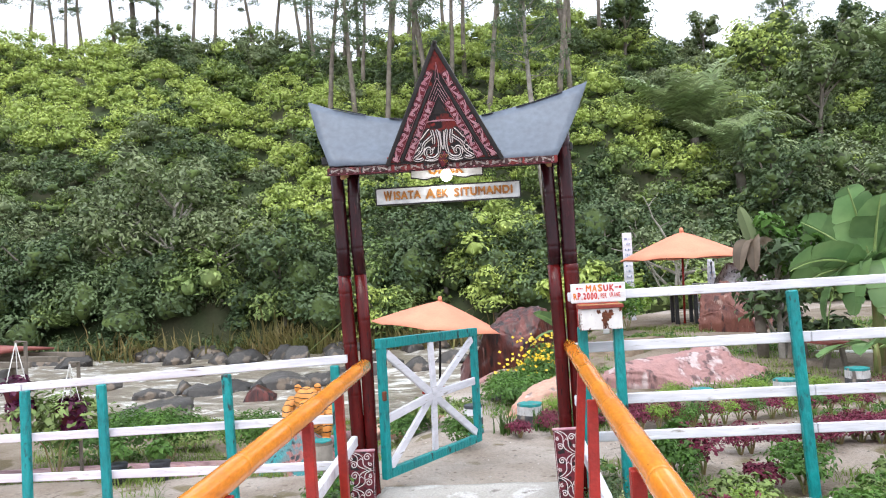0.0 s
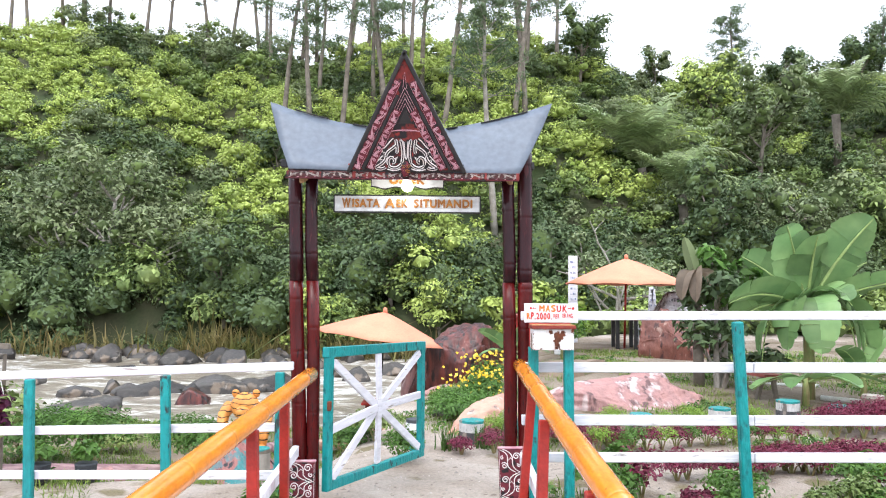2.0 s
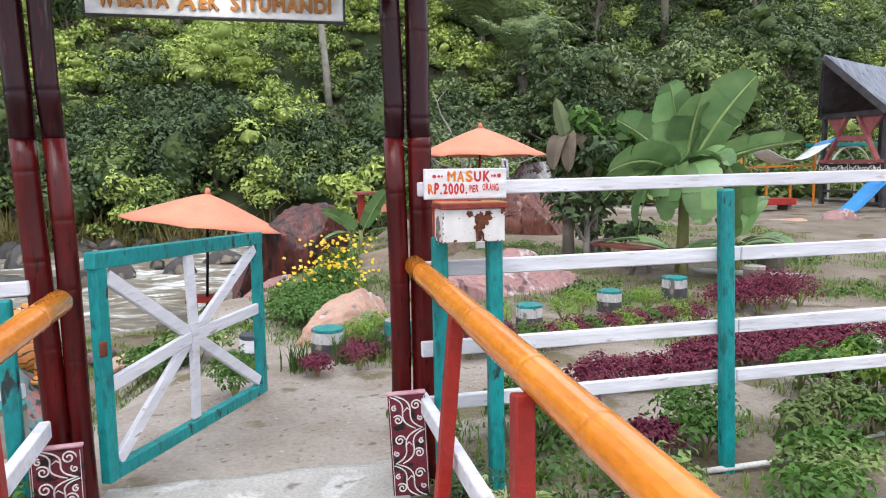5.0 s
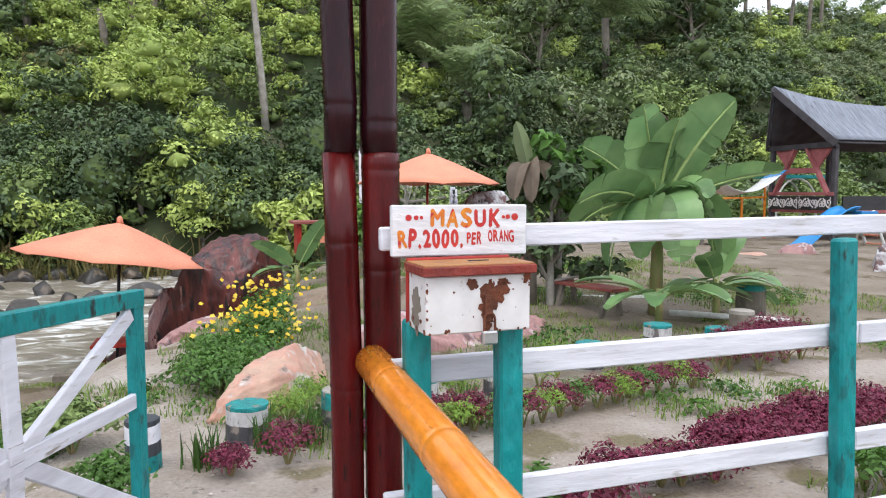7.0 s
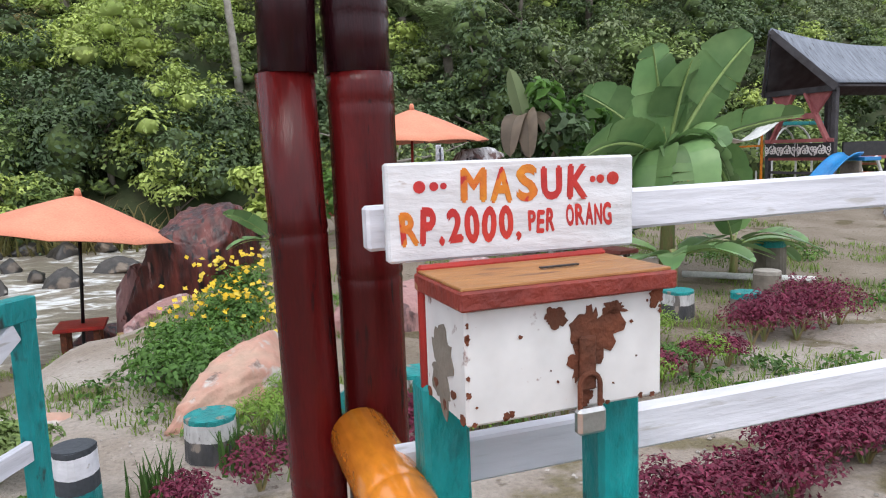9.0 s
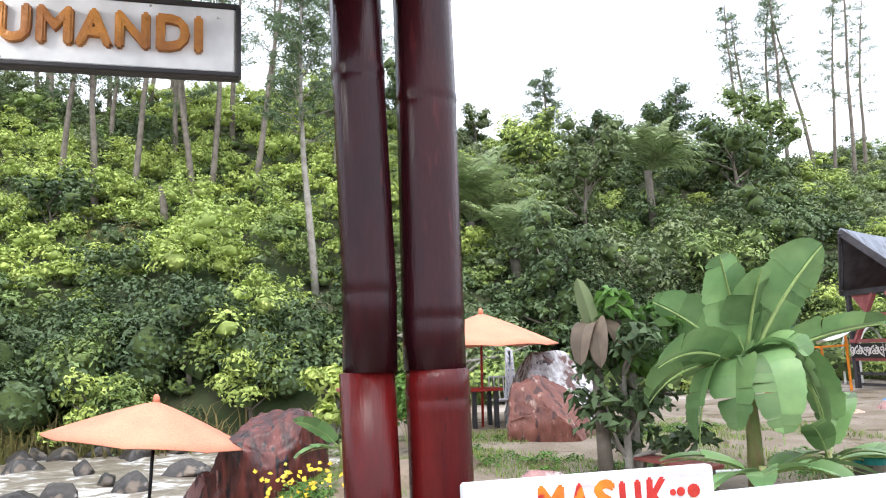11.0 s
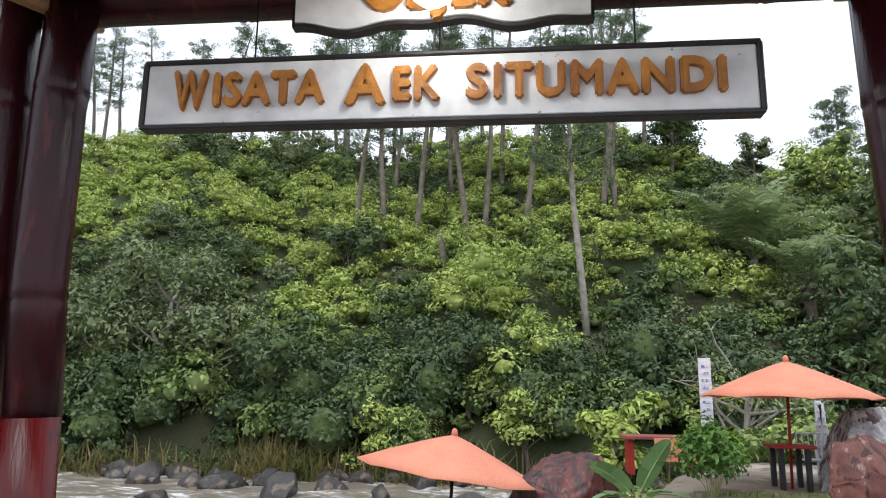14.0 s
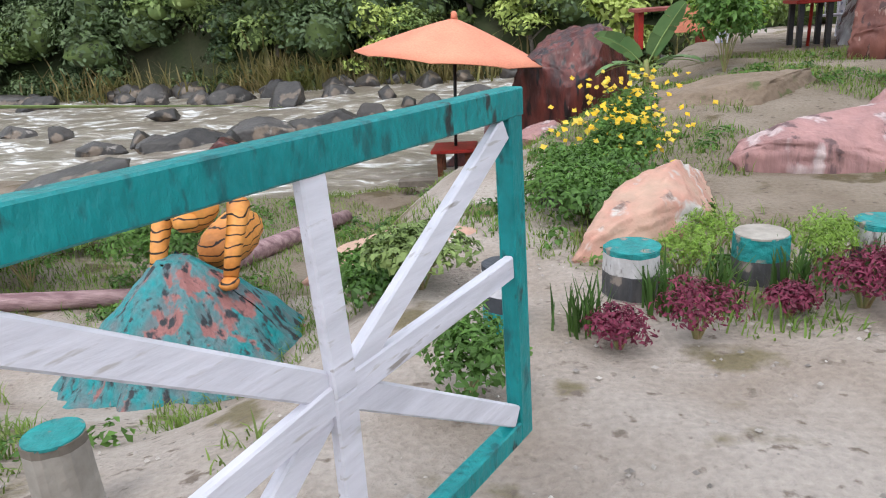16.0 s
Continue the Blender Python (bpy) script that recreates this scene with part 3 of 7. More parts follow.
def leafy(name, cl, v, q, material, size=0.7, heart=None):
    """One mesh of leaves and their clumps' hearts, by default in a green darkened to stand for inner shade."""
    v, q, cf = with_cores(cl, v, q, size)
    me = bpy.data.meshes.new(name)
    nq, nt = len(q), len(cf)
    me.vertices.add(len(v))
    me.vertices.foreach_set("co", v.astype(np.float32).ravel())
    me.loops.add(nq * 4 + nt * 3)
    me.loops.foreach_set("vertex_index", np.concatenate([q.ravel(), cf.ravel()]).astype(np.int32))
    me.polygons.add(nq + nt)
    me.polygons.foreach_set("loop_start", np.concatenate([np.arange(nq) * 4, nq * 4 + np.arange(nt) * 3]).astype(np.int32))
    me.polygons.foreach_set("loop_total", np.concatenate([np.full(nq, 4), np.full(nt, 3)]).astype(np.int32))
    me.materials.append(material)
    me.materials.append(heart or M["heart_shade"])
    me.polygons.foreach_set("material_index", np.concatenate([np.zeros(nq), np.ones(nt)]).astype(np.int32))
    me.update(calc_edges=True)
    return me


def scatter(name, label, n, area, rad, per, leaf, material, keep=None, squash=0.95, ratio=0.55, rise=(0.2, 0.9), core=0.7):
    x, y, z = on_hill(n, *area)
    if keep is not None:
        ok = keep(x, y)
        x, y, z = x[ok], y[ok], z[ok]
    cl = []
    for a, b, c in zip(x, y, z):
        r = rng.uniform(*rad)
        cl.append(((a, b, c + r * rng.uniform(*rise)), (r, r, r * squash), int(per * r * r)))
    v, q = foliage(rng, cl, leaf, ratio)
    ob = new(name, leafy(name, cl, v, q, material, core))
    return tagged(ob, label, "shrubs", kind="stuff")


def patch(x, y):
    """Where the light-green scrub grows."""
    return np.sin(x * 0.13 + 1.0) + np.sin(y * 0.21 + x * 0.07) + 0.5 * np.sin(x * 0.4 + y * 0.3)


def hill_bushes(n=9000):
    """Rounded bushes set apart from one another, each a dome of leafy lumps, sorted by kind; tall dark ones stand low by the river."""
    x, y, z = on_hill(n, -48, 70, 24.6, 58)
    kinds = {"bright": [], "mid": [], "dark": [], "grey": []}
    cell = {}
    for a, b, c in zip(x, y, z):
        low = b < 31.5 + 2.0 * math.sin(a * 0.31)
        r = 0.7 + (1.5 if low else 1.25) * rng.random() ** 1.6
        if (a + 6.2) ** 2 / 4.5 + (b - 35) ** 2 < 1.6:
            continue
        key = (int(a // 3), int(b // 3))
        near = [q for dx in (-1, 0, 1) for dy in (-1, 0, 1) for q in cell.get((key[0] + dx, key[1] + dy), ())]
        if any((a - q[0]) ** 2 + (b - q[1]) ** 2 < ((0.62 if low else 0.54) * (r + q[2])) ** 2 for q in near):
            continue
        cell.setdefault(key, []).append((a, b, r))
        f = patch(a, b) + rng.normal(0, 0.45)
        if a > 9 + rng.normal(0, 1.5):
            kind = rng.choice(["dark", "grey", "mid", "bright"], p=[0.24, 0.38, 0.24, 0.14])
        elif low:
            kind = rng.choice(["dark", "grey", "mid", "bright"], p=[0.36, 0.24, 0.28, 0.12])
        else:
            kind = "bright" if f > -0.55 else rng.choice(["mid", "dark", "grey"])
        kinds[str(kind)].append((a, b, c, r, rng.uniform(0.9, 1.8) if low else rng.uniform(0.6, 1.2)))
    return kinds


def lumps(rows, per):
    cl = []
    for a, b, c, r, tall in rows:
        turn = rng.uniform(0, 6.28)
        for k in range(8):
            an, rad = turn + k * 0.9 + rng.uniform(-0.3, 0.3), (rng.uniform(0.45, 0.75) * r if k else 0.0)
            rr = r * rng.uniform(0.3, 0.52)
            h = r * tall * (1.2 if k == 0 else rng.uniform(0.35, 1.05))
            cl.append(((a + rad * math.cos(an), b + rad * math.sin(an), c + h), (rr, rr, rr * 0.8), int(per * rr * rr) + 17))
    return cl


# dark green of the filler hearts: the deep shade between leaves, put into colour
M["heart_shade"] = mat("inner_shade_green", (0.115, 0.165, 0.045), (0.07, 0.1, 0.035), 1.1, 0.9, 1.0, 9, stain=(0.035, 0.045, 0.02), sscale=4, scut=0.55)
hill_kinds = hill_bushes()
for kind, label, leaf_size in (("bright", "bright yellow-green bushes covering the open hillside", 0.23), ("mid", "mid-green bushes on the hillside", 0.23),
                               ("dark", "dark green bushes on the hillside", 0.24), ("grey", "grey-green bushes on the hillside", 0.23)):
    cl = lumps(hill_kinds[kind], 150)
    v, q = foliage(rng, cl, leaf_size, 0.5, 0.55)
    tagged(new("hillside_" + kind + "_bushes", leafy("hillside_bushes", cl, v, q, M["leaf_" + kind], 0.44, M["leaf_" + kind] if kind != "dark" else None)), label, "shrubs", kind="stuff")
scatter("hillside_undergrowth", "low green undergrowth between the hillside bushes", 3000, (-45, 66, 24.6, 58), (0.35, 0.8), 70, 0.22, M["leaf_under"], None, 0.6)
scatter("hillside_dry_grass", "dry brown grass on a bare patch of the slope", 26, (-8.4, -4.2, 34, 36), (0.3, 0.6), 200, 0.24, M["leaf_dry"], None, 0.5, 0.2)
scatter("riverbank_thicket", "dark thicket overhanging the far river bank", 150, (-40, 26, 23.9, 27), (0.7, 1.5), 300, 0.22, M["leaf_dark"], rise=(0.4, 1.5))
scatter("riverbank_bushes", "mid-green bushes along the far river bank", 90, (-40, 26, 23.4, 27.5), (0.6, 1.2), 420, 0.2, M["leaf_mid"], rise=(0.5, 1.5))
scatter("riverbank_low_growth", "low dark growth at the water's edge", 260, (-40, 26, 22.9, 24.2), (0.25, 0.6), 700, 0.16, M["leaf_dark"])


# ---------------------------------------------------------------- gate
gate = thing("entrance_gate", (0, 0, 0), "bamboo entrance gate with a saddle roof and carved gable", "gate")


def bamboo(g, p0, p1, r, seed=0, gap=0.32, n=16):
    """A culm with swollen nodes; the mesh runs from p0 to p1."""
    p0, p1 = Vector(p0), Vector(p1)
    d = p1 - p0
    L = d.length
    ts, rs = [], []
    rnd = random.Random(seed)
    k = rnd.uniform(0.05, gap)
    stops = []
    while k < L - 0.03:
        stops.append(k)
        k += gap * rnd.uniform(0.8, 1.2)
    prof = [(0.0, 1.0)]
    for s in stops:
        prof += [(s - 0.022, 1.0), (s - 0.007, 1.02), (s - 0.002, 0.985), (s + 0.004, 1.04), (s + 0.02, 1.005)]
    prof.append((L, 1.0))
    bend = Vector((rnd.uniform(-1, 1), rnd.uniform(-1, 1), 0)) * 0.006
    pts = [p0 + d * (a / L) + bend * math.sin(a / L * 5 + seed) for a, _ in prof]
    g.tube(pts, [r * b for _, b in prof], n)
    return g


POSTS = [((-0.665, 0.0), (-0.742, 0.0), 0.046, 2.27), ((-0.575, 0.0), (-0.632, 0.0), 0.041, 2.16),
         ((0.685, 0.0), (0.662, 0.0), 0.042, 2.16), ((0.785, 0.0), (0.768, 0.0), 0.049, 2.29)]
PAINT = 1.43
for i, (b, t, r, top) in enumerate(POSTS):
    f = PAINT / top
    mid = (b[0] + (t[0] - b[0]) * f, b[1], PAINT)
    low = part("post", bamboo(G(), (b[0], b[1], -0.1), mid, r + 0.0005, i + 3), M["bamboo_red"], gate, "bamboo post painted maroon below", True)
    part("post_top", bamboo(G(), mid, (t[0], t[1], top), r, i + 11), M["bamboo_dark"], low, "dark lacquered upper bamboo", True)
g = bamboo(G(), (-0.72, 0.05, 2.145), (0.74, 0.05, 2.14), 0.045, 4)
part("crossbeam", g, M["bamboo_dark"], gate, "dark lacquered bamboo beam", True)
part("purlin", G().beam((-0.83, 0.0, 2.2), (0.83, 0.0, 2.195), 0.05, 0.05), M["black"], gate)
part("rafter", G().beam((-0.66, -0.185, 2.07), (-0.66, 0.12, 2.15), 0.03, 0.05), M["wood_raw"], gate, "raw wooden bracket")
part("rafter", G().beam((0.66, -0.185, 2.07), (0.66, 0.12, 2.15), 0.03, 0.05), M["wood_raw"], gate, "raw wooden bracket")


def ridge_z(x):
    return 2.42 + 0.185 * (abs(x) / 0.92) ** 1.7


def slope(side):
    def fn(u, v):
        s = 2 * u - 1
        xe, xr = -0.015 + 0.715 * s, 0.02 + 0.93 * s
        k = v ** 0.9
        x = xe * (1 - k) + xr * k
        y = (-0.245 if side > 0 else 0.15) * (1 - k)
        z = ((2.11 if side > 0 else 2.27) - 0.018 * s) * (1 - k) + ridge_z(xr) * k - 0.045 * math.sin(math.pi * v) * 0.6
        z += 0.007 * noise.noise(Vector((x * 4, v * 3, side))) + 0.004 * noise.noise(Vector((x * 11, v * 6, side)))
        return x, y, z
    return fn


for side, nm in ((1, "roof_sheet"), (-1, "roof_sheet")):
    ob = part(nm, G().grid(slope(side), 28, 8), M["roof_sheet"], gate, "blue-grey roofing sheet, curved up at the ends", True)
    md = ob.modifiers.new("thickness", "SOLIDIFY")
    md.thickness = 0.008
for a in range(24):
    xa, xb = -0.9 + 1.84 * a / 24, -0.9 + 1.84 * (a + 1) / 24
    if a in (2, 3, 4, 7, 8, 15, 18, 19, 20, 21):
        part("ridge_strip", G().beam((xa, -0.006, ridge_z(xa - 0.02) + 0.002), (xb, -0.006, ridge_z(xb - 0.02) + 0.002), 0.012, 0.008), M["black"], gate, "torn black ridge strip")

M["sill"] = mat("peeling_white_sill", (0.55, 0.53, 0.52), (0.4, 0.37, 0.35), 5, 0.75, 0.6, 40, stain=(0.1, 0.085, 0.075), sscale=7, scut=0.52, stretch=(0.5, 4, 4))
# near-black board with hardly any gloss, for the soffit
M["soffit_black"] = mat("matt_black_board", (0.004, 0.004, 0.004), None, 8, 0.9, 0.1, 60, spec=0.05)
# carved front board under the eave
part("fascia", G().beam((-0.74, -0.258, 2.089), (0.70, -0.258, 2.083), 0.02, 0.042), M["fascia"], gate, "dark carved eave board with cream scrolls")


def scroll(c, r, turns, a0, hand=1, n=22, shrink=0.18):
    """A flat spiral in (u, v)."""
    out = []
    for i in range(n + 1):
        t = i / n
        a = a0 + hand * t * turns * 2 * math.pi
        k = r * (1 - t * (1 - shrink))
        out.append((c[0] + k * math.cos(a), c[1] + k * math.sin(a)))
    return out


def bez(p0, p1, p2, p3, n=14):
    out = []
    for i in range(n + 1):
        t = i / n
        out.append(tuple((1 - t) ** 3 * a + 3 * (1 - t) ** 2 * t * b + 3 * (1 - t) * t * t * c + t ** 3 * d for a, b, c, d in zip(p0, p1, p2, p3)))
    return out


def draw(g, frm, lines, w, mirror=False, t=0.003):
    """Raises lines given in a plane's (u, v) onto that plane."""
    o, U, V = frm
    nrm = Vector(U).cross(Vector(V))
    for ln in lines:
        for sg in ((1, -1) if mirror else (1,)):
            g.strip([Vector(o) + Vector(U) * (a * sg) + Vector(V) * b for a, b in ln], w, nrm, t)
    return g


def band(length, width, cells, seed=0):
    """Lines of a running scroll ornament along u from 0 to length, width high."""
    out = []
    rnd = random.Random(seed)
    L = length / cells
    for k in range(cells):
        a, s = k * L, 1 if k % 2 else -1
        h = width * 0.36
        out.append(bez((a + L * 0.06, s * h), (a + L * 0.35, s * h * 1.1), (a + L * 0.55, -s * h * 1.1), (a + L * 0.94, -s * h)))
        out.append(bez((a + L * 0.06, s * h * 0.6), (a + L * 0.35, s * h * 0.7), (a + L * 0.55, -s * h * 1.4), (a + L * 0.9, -s * h * 0.6)))
        out.append(scroll((a + L * 0.2, -s * h * 0.25), h * 0.62, 1.2, math.pi / 2 * s, s, 14))
        out.append(scroll((a + L * 0.8, s * h * 0.25), h * 0.62, 1.2, -math.pi / 2 * s, s, 14))
        out.append([(a + L * 0.42, s * h * 0.2), (a + L * 0.47, s * h * 0.75), (a + L * 0.5, s * h * 0.5)])
    return out


g = draw(G(), ((-0.73, -0.2692, 2.09), (1, 0, -0.004), (0, 0, 1)), band(1.43, 0.038, 14) + [[(a, b * 0.72 + 0.003) for a, b in ln] for ln in band(1.43, 0.038, 14)], 0.0028, t=0.001)
for a in range(8):
    part("divider", G().box((-0.725 + a * 0.203, -0.269, 2.089 - a * 0.0008), (0.02, 0.004, 0.041), ch=0.001), M["carve_red"], gate, "red painted divider")
part("fascia_carving", g, M["carve_dim"], gate, "pale carved scrolls")
for a in range(27):
    part("stud", G().box((-0.72 + a * 0.0535, -0.27, 2.0715 - a * 0.0002), (0.012, 0.003, 0.004), ch=0.001), M["carve_pink"], gate)
part("fascia_edge", G().beam((-0.745, -0.26, 2.0655), (0.703, -0.26, 2.0595), 0.02, 0.005), M["carve_maroon"], gate, "red lower edge")
part("gable_base", G().box((0.0, -0.225, 2.156), (0.72, 0.04, 0.01), ch=0.002), M["carve_red"], gate, "red painted board under the gable")
part("soffit", G().box((-0.01, -0.07, 2.168), (1.34, 0.2, 0.01)), M["soffit_black"], gate, "dark boarded soffit")

# gable
GB, GA = Vector((0.006, -0.272, 2.108)), Vector((-0.007, -0.49, 2.80))
gv_ = (GA - GB)
GH = gv_.length
gvn = gv_.normalized()
gun = Vector((1, 0, 0))
gnn = gun.cross(gvn)
HW = 0.368


def gp(u, v, w=0.0):
    return GB + gun * u + gvn * v + gnn * w


def tri_plate(u0, v0, hw, h, w0, w1):
    g = G()
    a = [gp(u0 - hw, v0, w0), gp(u0 + hw, v0, w0), gp(u0, v0 + h, w0), gp(u0 - hw, v0, w1), gp(u0 + hw, v0, w1), gp(u0, v0 + h, w1)]
    return g.add(a, [(2, 1, 0), (3, 4, 5), (0, 1, 4, 3), (1, 2, 5, 4), (2, 0, 3, 5)])


gab = part("gable", tri_plate(0, 0, HW, GH, -0.03, 0.0), M["black"], gate, "black-edged triangular gable board")
part("gable_field", tri_plate(0, 0.012, HW * 0.925, GH * 0.925, 0.0, 0.004), M["carve_red"], gab, "red carved field")


def edge_frame(sg, inset, off):
    """A frame along one sloping edge of the gable."""
    p0 = gp(sg * (HW - inset), off, 0.006)
    d = (gp(0, GH, 0.006) - gp(sg * HW, 0, 0.006)).normalized()
    s = gnn.cross(d)
    return p0, d, s


for sg in (-1, 1):
    for inset, width, ln, mt, cells in ((0.055, 0.052, 0.60, "carve_maroon", 5), (0.14, 0.046, 0.40, "carve_maroon", 4)):
        p0, d, s = edge_frame(sg, inset, 0.015)
        g = G()
        g.beam(p0, p0 + d * ln, width, 0.01, gnn, 0.002)
        b = part("gable_band", g, M[mt], gab, "maroon carved band")
        g = draw(G(), (p0 + gnn * 0.0055, d, s), band(ln, width, cells + 1, 3) + [[(a, b * 0.6 + 0.006) for a, b in l2] for l2 in band(ln, width, cells + 1, 3)] + [[(0.01, width * 0.44), (ln - 0.02, width * 0.44)], [(0.01, -width * 0.44), (ln - 0.02, -width * 0.44)]], 0.0048, t=0.0025)
        part("band_carving", g, M["carve_pink"], b, "pale pink carved scrolls")
    p0, d, s = edge_frame(sg, 0.099, 0.015)
    part("gable_rib", G().beam(p0 + gnn * 0.002, p0 + d * 0.5 + gnn * 0.002, 0.018, 0.012, gnn), M["black"], gab)
    p0, d, s = edge_frame(sg, 0.008, -0.005)
    part("gable_edge", G().beam(p0 - gnn * 0.01, p0 + d * (GH * 1.12) - gnn * 0.01, 0.026, 0.04, gnn), M["black"], gab, "black barge board")
inner = [bez((0.032, 0.2), (0.02, 0.15), (0.012, 0.1), (0.03, 0.052)), bez((0.03, 0.052), (0.045, 0.022), (0.09, 0.012), (0.108, 0.04)),
         bez((0.108, 0.04), (0.122, 0.075), (0.095, 0.1), (0.078, 0.082)), bez((0.078, 0.082), (0.066, 0.068), (0.074, 0.052), (0.086, 0.056))]
outer = [bez((0.062, 0.2), (0.056, 0.165), (0.05, 0.14), (0.058, 0.112)), bez((0.058, 0.165), (0.085, 0.135), (0.118, 0.13), (0.122, 0.098)), bez((0.122, 0.098), (0.128, 0.06), (0.15, 0.05), (0.19, 0.024)),
         bez((0.19, 0.024), (0.165, 0.012), (0.14, 0.016), (0.128, 0.03))]
barbs = [[(0.118, 0.112), (0.14, 0.122), (0.132, 0.1)], [(0.136, 0.068), (0.16, 0.078), (0.152, 0.055)], [(0.11, 0.055), (0.122, 0.062), (0.118, 0.045)], [(0.066, 0.084), (0.052, 0.094), (0.064, 0.07)],
         bez((0.0, 0.075), (0.012, 0.1), (0.006, 0.13), (0.014, 0.19)), bez((0.14, 0.1), (0.16, 0.09), (0.17, 0.06), (0.2, 0.05)), bez((0.03, 0.02), (0.06, 0.004), (0.09, 0.006), (0.12, 0.016)),
         bez((0.075, 0.205), (0.1, 0.19), (0.11, 0.165), (0.14, 0.14)), scroll((0.15, 0.128), 0.012, 1.2, 1.5, -1)]
part("scroll_shadow", draw(G(), (gp(0, 0, 0.0046), gun, gvn), inner + outer + barbs, 0.032, True, 0.0012), M["black"], gab, "black outline of the scrolls")
wl_ = part("gable_scroll", draw(G(), (gp(0, 0, 0.0062), gun, gvn), inner + outer, 0.02, True), M["carve_white"], gab, "large white scrolls outlined in black")
part("scroll_core", draw(G(), (gp(0, 0, 0.0096), gun, gvn), inner + outer, 0.0085, True, 0.001), M["black"], wl_)
part("scroll_barb", draw(G(), (gp(0, 0, 0.0066), gun, gvn), barbs, 0.0065, True), M["carve_white"], gab, "white barbs and curls")
mid_l = [[(-0.125 + 0.02 * k, 0.262 + 0.008 * k), (0.0, 0.262 + 0.008 * k + (0.125 - 0.02 * k) * GH / HW), (0.125 - 0.02 * k, 0.262 + 0.008 * k)] for k in range(4)]
mid_l += [[(-0.13, 0.25), (0.13, 0.25)], bez((-0.13, 0.238), (-0.04, 0.262), (0.04, 0.262), (0.13, 0.238)), [(-0.012, 0.5), (0.0, 0.6)], [(0.012, 0.5), (0.002, 0.6)]]
for ln in mid_l:
    part("gable_detail", draw(G(), (gp(0, 0, 0.006), gun, gvn), [ln], 0.006), M["carve_pink"], gab)
part("gable_window", tri_plate(0, 0.295, 0.042, 0.085, 0.004, 0.0075), M["black"], gab)
g = G().rock(gp(-0.0, 0.02, 0.01), (0.033, 0.012, 0.045), 3, 3, 0.3, 2)
crest = part("crest", g, M["carve_maroon"], gab, "small carved crest", True)
part("crest_carving", draw(G(), (gp(0, 0.02, 0.024), gun, gvn), [scroll((0.015, 0.015), 0.012, 1.3, 0), scroll((0.014, -0.014), 0.012, 1.3, 2), [(0, -0.035), (0, 0.04)]], 0.003, True), M["gold"], crest)

# boards beside the foot of the posts
for px, yaw, w_, hh, lean in ((-0.618, 4, 0.172, 0.335, 0.0), (0.676, -6, 0.148, 0.425, -2.5)):
    foot = thing("carved_panel", (px, -0.235, -0.01), "maroon footboard with carved white scrolls beside the gate post", "carved panel", "gate footboards", rz=yaw)
    foot.matrix_world = pose(px, -0.235, -0.01, 0, lean, yaw)
    part("board", G().box((0, 0, hh / 2), (w_, 0.022, hh)), M["carve_maroon"], foot)
    part("edging", G().box((0, -0.002, hh + 0.004), (w_ + 0.008, 0.028, 0.012)), M["carve_pink"], foot)
    ln = [[(sg * w_ * 0.46, 0.01), (sg * w_ * 0.46, hh - 0.01)] for sg in (-1, 1)]
    n_cell = 3
    for a in range(n_cell):
        v0, c_ = hh * (a + 0.5) / n_cell, hh / n_cell
        k = 1 if a % 2 else -1
        ln += [bez((-0.4 * w_ * k, v0 - c_ * 0.5), (0.3 * w_ * k, v0 - c_ * 0.2), (-0.5 * w_ * k, v0 + c_ * 0.2), (0.36 * w_ * k, v0 + c_ * 0.5)),
               bez((-0.2 * w_ * k, v0 - c_ * 0.5), (0.5 * w_ * k, v0 - c_ * 0.2), (-0.25 * w_ * k, v0 + c_ * 0.2), (0.44 * w_ * k, v0 + c_ * 0.46)),
               scroll((-0.24 * w_ * k, v0 + c_ * 0.18), w_ * 0.15, 1.5, 0), scroll((0.26 * w_ * k, v0 - c_ * 0.22), w_ * 0.14, 1.5, 2.5, -1),
               scroll((0.34 * w_ * k, v0 + c_ * 0.12), w_ * 0.08, 1.2, 1), scroll((-0.34 * w_ * k, v0 - c_ * 0.2), w_ * 0.08, 1.2, 2),
               [(-0.1 * w_, v0), (0.0, v0 + c_ * 0.12), (0.1 * w_, v0)]]
    part("carving", draw(G(), ((0, -0.0112, 0), (1, 0, 0), (0, 0, 1)), ln, 0.0062), M["carve_white"], foot, "white carved scrolls")

# signboards hanging in the opening
sg2 = thing("hanging_sign", (0, 0.0, 1.938), "long white signboard with raised ochre letters", "sign", "hanging signboards")
part("board", G().box((0, 0, 0), (0.95, 0.02, 0.106)), M["sign"], sg2)
for s, c in (((0.96, 0.026, 0.008), (0, 0, 0.055)), ((0.96, 0.026, 0.008), (0, 0, -0.055)), ((0.008, 0.026, 0.11), (-0.478, 0, 0)), ((0.008, 0.026, 0.11), (0.478, 0, 0))):
    part("edging", G().box(c, s, ch=0.002), M["black"], sg2)
